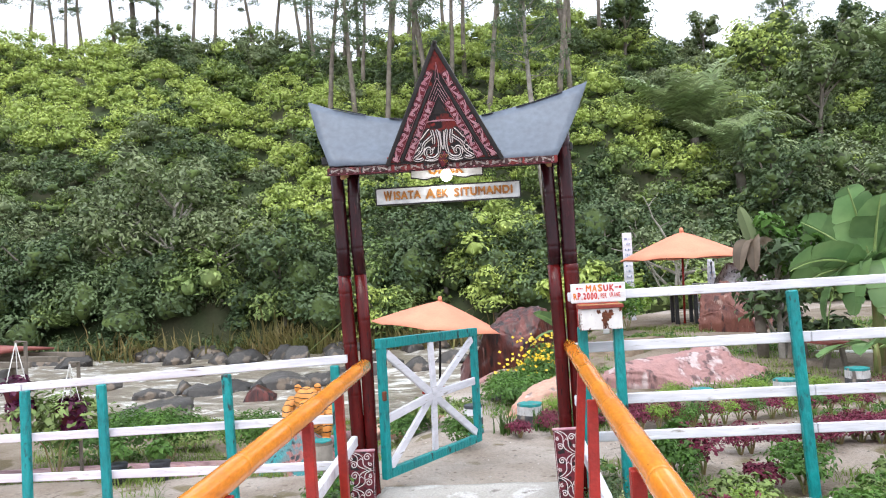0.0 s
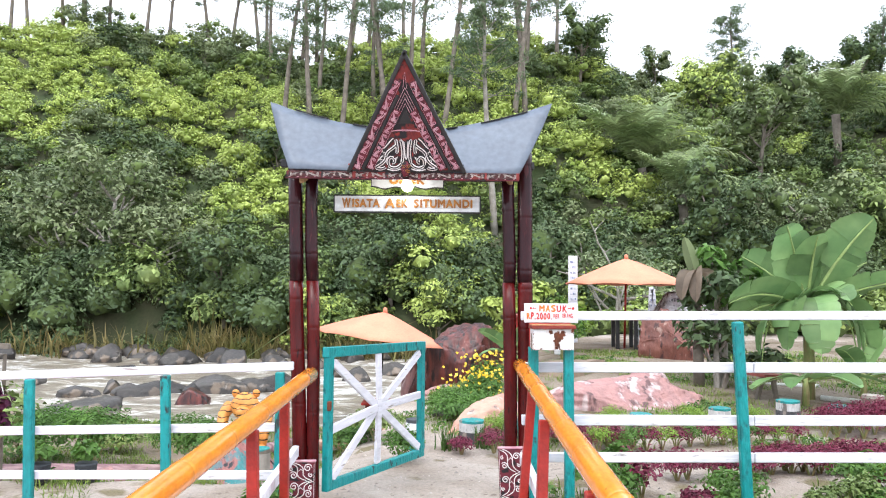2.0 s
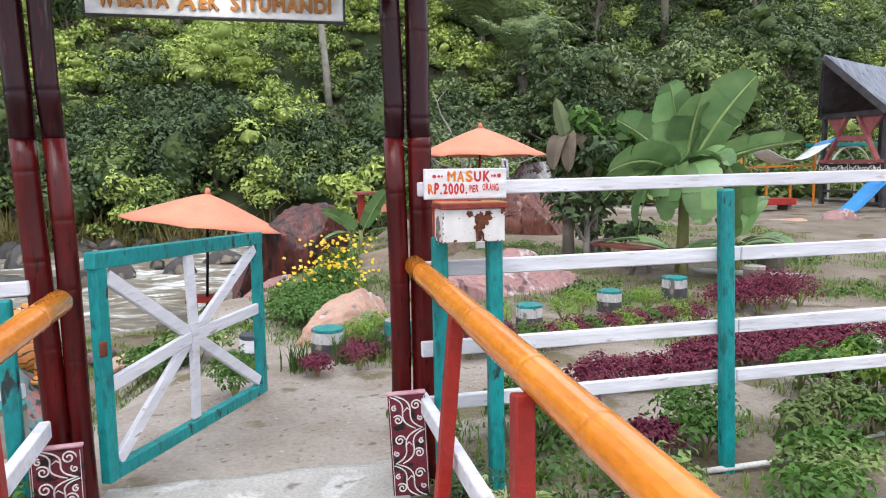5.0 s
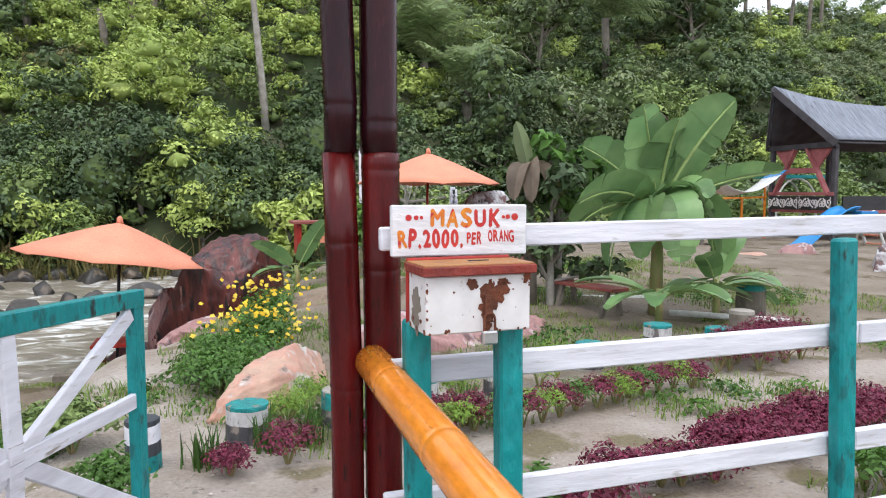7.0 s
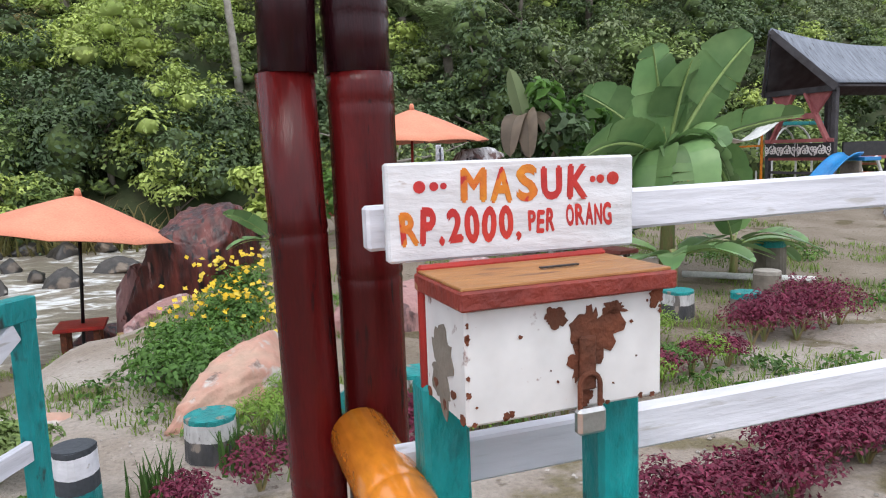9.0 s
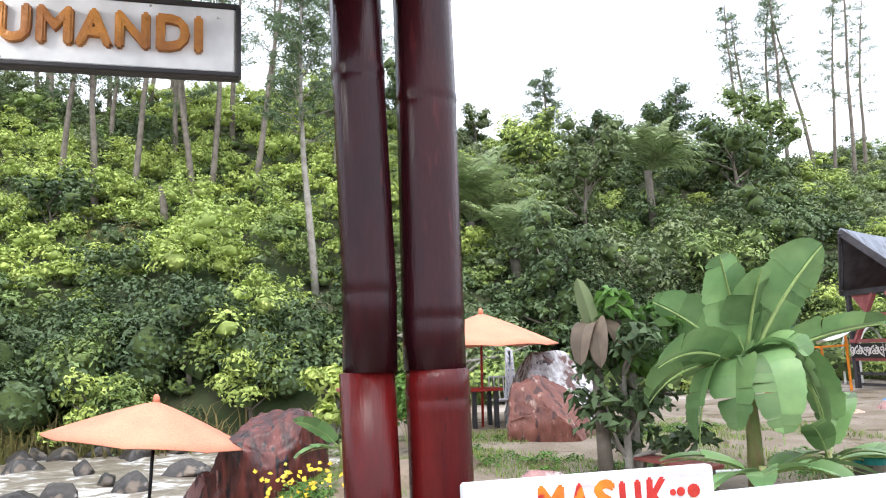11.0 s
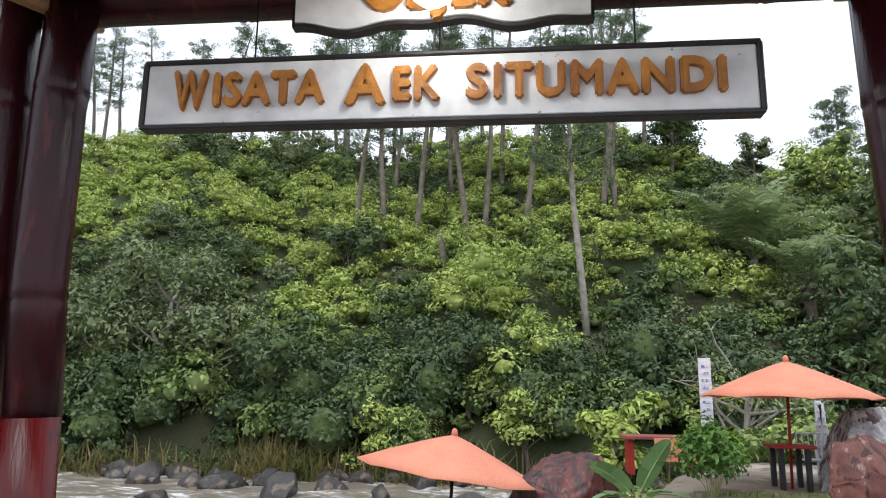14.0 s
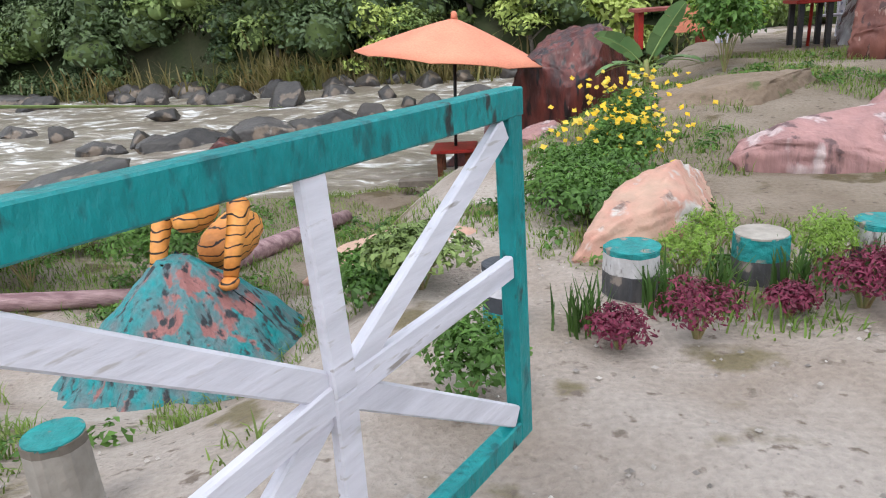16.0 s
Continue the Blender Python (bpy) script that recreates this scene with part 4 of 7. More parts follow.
# words drawn with a tall first letter
for word, wx in (("WISATA", -0.29), ("AEK", -0.045), ("SITUMANDI", 0.225)):
    for k, piece in enumerate((word[0], word[1:])):
        me = text_mesh("letters", piece, 0.088 if (k == 0 and word != "SITUMANDI") else 0.073, M["gold"], 0.007, 0.0034, 1.12)
        co = np.empty(len(me.vertices) * 3)
        me.vertices.foreach_get("co", co)
        w_ = np.ptp(co.reshape(-1, 3)[:, 0])
        if piece == "W":
            me.transform(Matrix.Diagonal((0.056 / w_, 1, 1, 1)))
            w_ = 0.056
        x0 = {"WISATA": -0.425, "AEK": -0.146, "SITUMANDI": 0.042}[word]
        if k == 0:
            first = w_
            cx_ = x0 + w_ / 2
        else:
            goal = {"WISATA": 0.245, "AEK": 0.147, "SITUMANDI": 0.385}[word] - first - 0.008
            me.transform(Matrix.Diagonal((goal / w_, 1, 1, 1)))
            cx_ = x0 + first + 0.008 + goal / 2
        me.transform(pose(cx_, -0.012, 0.0, 90))
        part("letters", me, None, sg2, "raised ochre letters")
sg1 = thing("hanging_sign", (0, 0.0, 2.092), "short white signboard with raised ochre letters", "sign", "hanging signboards")
def wavy(u, v, grow=0.0, y=0.0):
    x = (u - 0.5) * (0.468 + 2 * grow)
    low = -0.042 - grow + 0.006 * math.cos(x * 22) - 0.004 * math.cos(x * 48 + 1)
    return x, y, low + (0.04 + grow + 0.003 * math.sin(x * 30) - low) * v


ob = part("board", G().grid(lambda u, v: wavy(u, v, 0.0, -0.011), 60, 4), M["sign"], sg1)
ob.modifiers.new("thickness", "SOLIDIFY").thickness = 0.016
ob = part("edging", G().grid(lambda u, v: wavy(u, v, 0.006, -0.007), 60, 4), M["black"], sg1, "black wavy border")
ob.modifiers.new("thickness", "SOLIDIFY").thickness = 0.02
me = text_mesh("letters", "OBJEK", 0.074, M["gold"], 0.006, 0.005, 1.14)
me.transform(pose(-0.005, -0.014, 0.0, 90))
part("letters", me, None, sg1, "raised ochre letters")
for x in (-0.3, 0.0, 0.3):
    solo("sign_wire", G().tube([(x, 0, 1.995), (x, 0.0, 2.053 if x == 0 else 2.11)], 0.0015, 6), M["metal_dark"], "thin dark wire holding the signboard", "wire", "sign wires")

# lit bulb
lamp = thing("light_bulb", (0.005, -0.14, 2.03), "lit white bulb in a socket under the eave", "lamp")
glow = bpy.data.materials.new("lit_bulb")
glow.use_nodes = True
glow.node_tree.nodes["Principled BSDF"].inputs["Emission Color"].default_value = (1, 0.98, 0.95, 1)
glow.node_tree.nodes["Principled BSDF"].inputs["Emission Strength"].default_value = 22
part("bulb", G().tube([(0, 0, -0.03), (0, 0, -0.026), (0, 0, -0.015), (0, 0, 0.0), (0, 0, 0.02), (0, 0, 0.04)], [0.005, 0.019, 0.031, 0.037, 0.034, 0.023], 20), glow, lamp, "glowing bulb", True)
part("socket", G().tube([(0, 0, 0.04), (0, 0, 0.055), (0, 0, 0.06), (0, 0, 0.13)], [0.024, 0.022, 0.017, 0.016], 16), M["sign"], lamp, "white plastic socket", True)

# ---------------------------------------------------------------- swinging gate leaf
hx, hy, fx, fy = -0.508, -0.03, 0.088, 1.145
leafg = thing("gate_leaf", (hx, hy, 0.0), "open wooden gate leaf with teal frame and eight white spokes", "gate leaf", rz=math.degrees(math.atan2(fy - hy, fx - hx)))
LW = math.hypot(fx - hx, fy - hy)
Z0, Z1, Z0f, Z1f = 0.085, 1.0, 0.05, 0.957
part("stile", G().box((0.03, 0, (Z0 + Z1) / 2), (0.06, 0.045, Z1 - Z0)), M["teal"], leafg)
part("stile", G().box((LW - 0.03, 0, (Z0f + Z1f) / 2), (0.06, 0.045, Z1f - Z0f)), M["teal"], leafg)
part("top_rail", G().beam((-0.01, 0, Z1 - 0.03), (LW + 0.004, 0, Z1f - 0.03), 0.05, 0.066), M["teal"], leafg)
part("bottom_rail", G().beam((0.06, 0, Z0 + 0.03), (LW - 0.06, 0, Z0f + 0.03), 0.045, 0.06), M["teal"], leafg)
hub = Vector((LW * 0.475, 0, 0.535))
for lay_, q in enumerate(((0.07, Z0 + 0.07), (0.07, Z1 - 0.1), (LW - 0.07, Z0f + 0.08), (LW - 0.07, Z1f - 0.08), (0.06, 0.47), (LW - 0.06, 0.54), (hub.x, Z0 + 0.05), (hub.x, Z1 - 0.06))):
    part("spoke", G().beam((hub.x, -0.004 - 0.0022 * lay_, hub.z), (q[0], -0.006, q[1]), 0.024, 0.058, Vector((0, 1, 0)).cross(Vector((q[0] - hub.x, 0, q[1] - hub.z))).normalized()), M["white"], leafg, "white-painted spoke")
part("latch", G().beam((0.0, -0.03, 0.66), (0.0, -0.03, 0.6), 0.03, 0.02, (0, 1, 0)), M["rust"], leafg, "rusty hinge plate")

# ---------------------------------------------------------------- handrails and bridge
# rail ends, then for each post: y and x inset of the foot, y and x inset of the head, depth of the foot
for sg, a, b, feet, low in (
        ("left", (-0.57, -0.24, 0.855), (-0.63, -7.5, 0.67), ((-0.82, -0.012, -0.95, 0.0, -0.1), (-1.77, 0.082, -1.64, 0.02, -0.12), (-2.62, 0.075, -2.6, 0.03, -0.2),
                                                              (-3.7, 0.06, -3.7, 0.02, -0.2), (-4.8, 0.06, -4.8, 0.02, -0.2), (-6.0, 0.06, -6.0, 0.02, -0.2)), ((-0.665, -0.17, 0.375), (-0.60, -7.5, 0.15))),
        ("right", (0.735, -0.06, 0.9), (0.655, -7.5, 0.67), ((-0.784, -0.085, -0.82, -0.01, -0.1), (-1.72, -0.1, -1.55, -0.045, -0.2), (-2.56, -0.03, -2.54, -0.035, -0.2),
                                                             (-3.7, -0.03, -3.7, -0.03, -0.2), (-4.8, -0.03, -4.8, -0.03, -0.2), (-6.0, -0.03, -6.0, -0.03, -0.2)), ((0.735, -0.17, 0.365), (0.745, -7.5, 0.17)))):
    rail = thing("handrail", (0, 0, 0), "orange varnished bamboo handrail on red wooden posts", "handrail", "bridge handrails")
    part("top_rail", bamboo(G(), a, b, 0.044, 5 if sg == "left" else 9, 0.42, 24), M["bamboo_orange"], rail, "glossy orange bamboo pole", True)
    va, vb = Vector(a), Vector(b)
    for y0, in0, y1, in1, z0 in feet:
        p = va + (vb - va) * ((y1 - a[1]) / (b[1] - a[1]))
        part("post", G().beam((p.x + in0, y0, z0), (p.x + in1, y1, p.z - 0.028), 0.044, 0.048, (0, 1, 0)), M["red"], rail, "red-painted post")
    part("lower_rail", G().beam(low[0], low[1], 0.04, 0.066), M["white"], rail, "white-painted lower rail")

# concrete slab with a rough edge, and the wooden bridge deck
g = G()


def slab(u, v):
    y = -1.80 + v * 1.93
    w0, w1 = -0.415 - 0.14 * smooth(0.25, 1, v), 0.585 + 0.09 * smooth(0, 1, v)
    e = 0.035 * noise.noise(Vector((y * 4, round(u) * 7, 0))) + 0.018 * noise.noise(Vector((y * 13, round(u) * 5, 2)))
    z = -0.004 + 0.006 * noise.noise(Vector((u * 3, y * 2, 5)))
    return w0 + (w1 - w0) * u + e * (2 * abs(u - 0.5)), y + 0.02 * noise.noise(Vector((u * 5, v, 9))) * (v > 0.9), z


g.grid(slab, 26, 44)
sl = solo("path", g, M["concrete"], "worn grey concrete slab leading to the gate", "path", kind="structure", smooth=True)
sl.modifiers.new("thickness", "SOLIDIFY").thickness = 0.16
solo("trim", G().beam((-0.43, -1.855, -0.012), (0.545, -1.84, -0.012), 0.075, 0.05), M["sill"], "worn white wooden sill between the slab and the deck", "sill", kind="structure")

for pts in (((-0.44, -1.05), (-0.2, -1.1), (-0.05, -1.02), (0.2, -1.08), (0.5, -1.02)), ((-0.2, -0.3), (-0.1, -0.5), (-0.12, -0.75), (0.0, -1.03)), ((0.1, -1.06), (0.14, -1.3), (0.1, -1.6))):
    ln = [(a + 0.012 * math.sin(i * 2.3), b + 0.012 * math.cos(i * 1.7)) for i, (a, b) in enumerate([(p0[0] + (p1[0] - p0[0]) * f / 6, p0[1] + (p1[1] - p0[1]) * f / 6) for p0, p1 in zip(pts, pts[1:]) for f in range(6)])]
    part("crack", G().strip([(a, b, 0.0035) for a, b in ln], 0.0022, (0, 0, 1), 0.0008), M["bark"], sl, "thin dark crack")

# ---------------------------------------------------------------- fences
fence = thing("fence", (0, 0, 0), "white rail fence on teal wooden posts with the pay box", "fence", "garden fences")
for z, z2, h in ((1.222, 1.25, 0.055), (0.905, 0.925, 0.062), (0.582, 0.6, 0.062), (0.355, 0.375, 0.058)):
    x0 = 0.724 if z > 1.2 else 0.73
    a, b = Vector((x0, -0.205, z)), Vector((2.16 if z < 1.2 else 3.6, -0.215, z + (z2 - z) * (0.5 if z < 1.2 else 1)))
    part("rail", G().beam(a, b, 0.028, h), M["white"], fence)
    part("rail", G().beam(b + Vector((0.004, 0, 0)), (6.2, -0.23, z2 + 0.02), 0.028, h), M["white"], fence)
for x, lean in ((2.085, -0.035), (3.55, 0.02), (4.95, 0.0)):
    part("post", G().beam((x + 0.03, -0.25, -0.15), (x + lean, -0.262, 1.2), 0.062, 0.05, (0, 1, 0), 0.008), M["teal"], fence, "teal-painted post")
for x, y in ((0.795, -0.262), (1.0, -0.315)):
    part("post", G().beam((x + 0.01, y, -0.15), (x, y, 1.04), 0.058, 0.05, (0, 1, 0), 0.006), M["teal"], fence, "teal-painted post")

fence2 = thing("fence", (0, 0, 0), "white rail fence on teal wooden posts beside the river garden", "fence", "garden fences")
for z, z2 in ((0.892, 0.71), (0.51, 0.42), (0.212, 0.19)):
    part("rail", G().beam((-0.70 if z > 0.8 else -0.74, -0.115, z), (-2.9, -0.12, z + (z2 - z) * 0.5), 0.03, 0.052), M["white"], fence2)
    part("rail", G().beam((-2.904, -0.12, z + (z2 - z) * 0.5), (-5.6, -0.13, z2), 0.03, 0.052), M["white"], fence2)
for x, lean in ((-0.765, -0.01), (-1.46, -0.03), (-2.31, -0.025), (-2.86, 0.0), (-3.6, 0.01), (-4.8, 0.0)):
    part("post", G().beam((x, -0.158, -0.15), (x + lean, -0.158, 0.86 + (x + 0.7) * 0.037), 0.055, 0.045, (0, 1, 0), 0.006), M["teal"], fence2, "teal-painted post")

# ---------------------------------------------------------------- pay box and its sign
masuk = thing("price_sign", (0.905, -0.25, 1.242), "white wooden price board hand-lettered in red and orange", "sign", rz=-1.5)
part("board", G().box((0, 0, 0), (0.33, 0.018, 0.118), ch=0.003), M["masuk"], masuk)
M["letter_orange"] = mat("orange_letter_paint", (0.62, 0.22, 0.015), (0.55, 0.12, 0.015), 30, 0.5, 0.1, 80, stain=(0.42, 0.02, 0.02), sscale=60, scut=0.58)
rnd = random.Random(21)
for body, warm, tall, x0, x1, cz in (("MASUK", "MAS", 0.044, -0.076, 0.098, 0.029), ("RP.2000,", "R", 0.043, -0.152, 0.006, -0.018), ("PER", "", 0.028, 0.014, 0.052, -0.019), ("ORANG", "", 0.028, 0.066, 0.134, -0.015)):
    wide = [0.45 if c in ".," else 1.15 if c in "MRG" else 1.0 for c in body]
    x = x0
    for c, w_ in zip(body, wide):
        step = (x1 - x0) * w_ / sum(wide)
        me = text_mesh("letter", c, tall, M["letter_orange" if c in warm else "letter_red"], 0.0004, 0.0021 if tall > 0.03 else 0.001)
        co = np.empty(len(me.vertices) * 3)
        me.vertices.foreach_get("co", co)
        co = co.reshape(-1, 3)
        goal = step * (0.86 if c not in ".," else 0.7)
        high = tall * (rnd.uniform(0.92, 1.08) if c not in ".," else 0.28)
        me.transform(Matrix.Diagonal((goal / np.ptp(co[:, 0]), high / np.ptp(co[:, 1]), 1, 1)) @ Matrix.Translation((-co[:, 0].mean(), -(co[:, 1].max() + co[:, 1].min()) / 2, 0)))
        me.transform(pose(x + step / 2, -0.0094, cz + rnd.uniform(-0.0015, 0.0015) - (tall * 0.42 if c in ".," else 0), 90, rnd.uniform(-4, 4), 0))
        part("letter", me, None, masuk, "hand-painted letter")
        x += step
for x, r in ((-0.125, 0.0075), (-0.107, 0.0055), (-0.095, 0.004), (0.105, 0.004), (0.116, 0.0055), (0.134, 0.0085)):
    part("dot", G().tube([(x, -0.0088, 0.03), (x, -0.0102, 0.03)], r, 12), M["letter_red"], masuk)
paybox = thing("pay_box", (0.905, -0.335, 1.03), "rust-chipped white metal pay box with an orange wooden lid", "box", rz=1.5)
part("body", G().box((-0.008, 0, 0.06), (0.243, 0.12, 0.125), ch=0.003), M["boxwhite"], paybox)
lid = part("lid", G().box((-0.008, -0.004, 0.1335), (0.262, 0.142, 0.02), ch=0.002), M["lid_edge"], paybox, "chipped red-brown lid edge")
part("lid_top", G().box((-0.008, 0.0, 0.145), (0.255, 0.136, 0.004), ch=0.001), M["lid"], lid, "worn orange top")
part("slot", G().box((0.01, -0.01, 0.1495), (0.05, 0.005, 0.002), ch=0.0005), M["black"], lid)
def blotch(g, c, r, seed, axis="y", n=40, squash=1.0):
    """A thin flake with a ragged outline on a face whose normal is -axis."""
    c = Vector(c)
    ring, out = [], []
    for k in range(n):
        a = 2 * math.pi * k / n
        d = Vector((math.cos(a), math.sin(a), seed))
        rr = r * (1 + 0.75 * noise.noise(d * 1.4) + 0.4 * noise.noise(d * 4 + Vector((3, 1, 0))) + 0.2 * noise.noise(d * 11))
        ring.append((rr * math.cos(a), rr * math.sin(a) * squash))
    for lift in (0.0, 0.0012):
        for u, v in ring:
            out.append(c + (Vector((u, -lift, v)) if axis == "y" else Vector((-lift, u, v))))
    o = [tuple(range(n, 2 * n))] + [(k, (k + 1) % n, n + (k + 1) % n, n + k) for k in range(n)]
    return g.add(out, o)


rnd = random.Random(9)
for cx_, cz_, r, sq in ((0.02, 0.088, 0.026, 1.25), (0.006, 0.05, 0.013, 1.5), (-0.024, 0.105, 0.013, 0.8), (0.05, 0.106, 0.014, 0.6), (0.108, 0.115, 0.009, 1.4), (0.012, 0.012, 0.008, 1.2)):
    part("rust_patch", blotch(G(), (cx_, -0.0603, cz_), r, rnd.uniform(0, 50), squash=sq), M["rust"], paybox, "bare rusty patch")
for k in range(30):
    edge = k % 3
    bx, bz = (rnd.uniform(-0.125, 0.108), rnd.uniform(0.0, 0.006)) if edge == 0 else (rnd.choice((-0.127, 0.11)), rnd.uniform(0.0, 0.12)) if edge == 1 else (rnd.uniform(-0.12, 0.105), rnd.uniform(0.01, 0.115))
    part("rust_spot", blotch(G(), (bx, -0.0602, bz), rnd.uniform(0.0012, 0.0042) if edge < 2 else rnd.uniform(0.0007, 0.0022), k * 3.7, n=14), M["rust"], paybox)
part("bare_side", blotch(G(), (-0.1296, 0.012, 0.045), 0.034, 4.2, "x", squash=1.2), M["bark"], paybox, "bare weathered side")
for k in range(5):
    part("rust_spot", blotch(G(), (-0.1297, -0.05 + 0.025 * k, 0.004 + 0.02 * (k % 2)), 0.006, 20 + k, "x", 16), M["rust"], paybox)
part("hasp", G().box((0.012, -0.065, 0.05), (0.02, 0.006, 0.06), ch=0.002), M["rust"], paybox, "rusty hasp")
lockp = part("padlock", G().box((0.012, -0.07, -0.013), (0.036, 0.014, 0.03), ch=0.004), M["steel"], paybox, "small steel padlock")
part("shackle", G().tube([(0.0 + 0.012 + 0.0125 * math.cos(a), -0.07, 0.026 + 0.014 * math.sin(a)) for a in [math.pi * k / 10 for k in range(11)]], 0.003, 8), M["rust"], lockp)
part("shackle_leg", G().tube([(-0.0005, -0.07, 0.0), (-0.0005, -0.07, 0.028)], 0.003, 8), M["rust"], lockp)
part("shackle_leg", G().tube([(0.0245, -0.07, 0.0), (0.0245, -0.07, 0.028)], 0.003, 8), M["rust"], lockp)
part("backboard", G().box((-0.008, 0.064, 0.07), (0.255, 0.012, 0.165)), M["red"], paybox)

# ---------------------------------------------------------------- umbrellas with tables
def umbrella(apex, r, drop, base_z, tilt, pole_mat, table_z, table_at, legs_mat, label):
    u = thing("garden_umbrella", (apex[0], apex[1], base_z), label, "umbrella", "garden umbrellas")
    H = apex[2] - base_z
    g = G()
    rings, seg = 6, 48
    tm = Euler((0, radians(tilt), 0.3)).to_matrix()
    for i in range(rings + 1):
        t = i / rings
        for k in range(seg):
            a = 2 * math.pi * k / seg
            rib = abs(math.cos(4 * a)) ** 0.7
            rr = r * t * (0.955 + 0.045 * rib)
            z = -drop * (t ** 1.12) - (1 - rib) * 0.03 * t
            g.v.append(tuple(Vector((0, 0, H)) + tm @ Vector((rr * math.cos(a), rr * math.sin(a), z))))
    for i in range(rings):
        for k in range(seg):
            a, b = i * seg + k, i * seg + (k + 1) % seg
            g.f.append((a, a + seg, b + seg, b))
    can = part("canopy", g, M["canvas"], u, "salmon canvas canopy", True)
    can.modifiers.new("thickness", "SOLIDIFY").thickness = 0.012
    for k in range(8):
        a = 2 * math.pi * k / 8
        e = Vector((0, 0, H)) + tm @ Vector((r * 0.97 * math.cos(a), r * 0.97 * math.sin(a), -drop * 0.97 - 0.03))
        part("rib", G().tube([(0, 0, H - 0.05), tuple(e)], 0.012, 6), M["metal_dark"], can)
    part("finial", G().tube([(0, 0, H - 0.02), (0, 0, H + 0.06), (0, 0, H + 0.09)], [0.05, 0.04, 0.02], 12), M["canvas"], u, "", True)
    part("pole", G().tube([(table_at[0], table_at[1], 0), (0, 0, H - 0.02)], 0.024, 10), pole_mat, u, "", True)
    tb = thing("garden_table", (apex[0] + table_at[0], apex[1] + table_at[1], base_z), "small red wooden table round an umbrella pole", "table", "umbrella tables")
    part("tabletop", G().box((0, 0, table_z), (0.62, 0.62, 0.05), ch=0.01), M["red"], tb)
    for sx, sy in ((-1, -1), (1, -1), (-1, 1), (1, 1)):
        part("leg", G().beam((sx * 0.2, sy * 0.2, 0), (sx * 0.2, sy * 0.2, table_z - 0.02), 0.075, 0.075, (0, 1, 0)), legs_mat, tb)
    return u


umbrella((-0.86, 9.68, 0.9), 1.34, 0.52, -1.22, 8.5, M["metal_dark"], 0.36, (-0.1, -0.1), M["rust"], "salmon canvas garden umbrella on the river bank, leaning")
umbrella((4.37, 11.28, 2.08), 1.36, 0.57, 0.06, 0.5, M["red"], 0.68, (-0.05, 0), M["black"], "salmon canvas garden umbrella with a red pole")
umb3 = thing("garden_table", (2.9, 14.6, -0.05), "long orange-topped garden table in the distance", "table")
part("tabletop", G().box((0, 0, 0.72), (1.5, 0.9, 0.06)), M["hut_red"], umb3)
for sx in (-0.6, 0.6):
    part("leg", G().box((sx, 0, 0.35), (0.1, 0.6, 0.7)), M["red"], umb3)
part("cloth", G().box((0.25, -0.47, 0.5), (0.85, 0.02, 0.45)), M["canvas"], umb3, "salmon cloth hanging over the side")


# ---------------------------------------------------------------- boulders
def boulder(c, s, seed, material, label, rz=0.0, rough=0.28, sub=5, flat=0.55, cat="boulder"):
    return solo("boulder", G().rock((0, 0, 0), s, seed, sub, rough, flat, rz), material, label, cat, "boulders", smooth=True, at=c)


boulder((0.66, 9.7, -0.32), (1.06, 0.8, 1.2), 1.3, M["rock_red"], "dark red glossy painted boulder beside the river", 0.2, 0.22, flat=0.7)
boulder((-0.12, 9.95, -0.72), (0.46, 0.5, 0.74), 2.1, M["rock_pink"], "pale pink and grey boulder leaning on a red one", 0.5, 0.25)
boulder((0.25, 8.3, -0.6), (0.55, 0.35, 0.3), 3.7, M["rock_pink"], "low pink painted rock in the grass", 0.6)
boulder((4.75, 9.35, 0.2), (0.9, 0.7, 0.78), 4.2, M["rock_rust"], "rust-red painted boulder by the umbrella", 0.1, 0.26)
boulder((5.75, 11.3, 0.55), (1.0, 0.9, 1.05), 5.5, M["rock_white"], "whitewashed streaked boulder with a dark top", 0.3, 0.22)
boulder((2.55, 5.0, -0.14), (1.2, 0.55, 0.42), 6.1, M["rock_pink"], "long low boulder painted pink", 0.15, 0.26)
boulder((3.25, 5.85, 0.0), (0.62, 0.45, 0.3), 7.4, M["rock_pink"], "pink rock with a dark hollow", -0.2, 0.4)
boulder((0.80, 3.45, -0.12), (0.92, 0.33, 0.30), 8.8, M["rock_cream"], "long cream and pink painted rock", math.radians(57), 0.16)
boulder((-0.75, 3.75, -0.36), (0.6, 0.32, 0.13), 9.2, M["rock_cream"], "flat pale stone set in the grass", 0.6, 0.2, 4)
boulder((-0.35, 3.5, -0.2), (0.35, 0.2, 0.09), 10.2, M["rock_cream"], "flat pale stone set in the grass", 0.2, 0.2, 4)
boulder((0.3, 4.05, -0.12), (0.16, 0.13, 0.15), 11.0, M["rock_grey"], "small grey stone among weeds", 0.0, 0.25, 3)
boulder((2.2, 7.4, -0.2), (1.15, 0.95, 0.5), 12.0, M["soil"], "cut earth bank of sandy soil", 0.0, 0.18, 5, cat="earth bank")
boulder((10.7, 9.8, -0.2), (1.2, 0.6, 0.42), 13.0, M["rock_cream"], "brown rock lying by the hut", 0.3, 0.25, 4)
boulder((11.7, 9.8, -0.1), (0.45, 0.45, 0.45), 14.0, M["rock_pink"], "rounded pink rock by the hut", 0.3, 0.25, 4)
boulder((11.9, 7.6, -0.1), (1.1, 0.8, 0.75), 15.0, M["rock_white"], "white and dark painted boulder in the yard", 0.2, 0.3, 4)
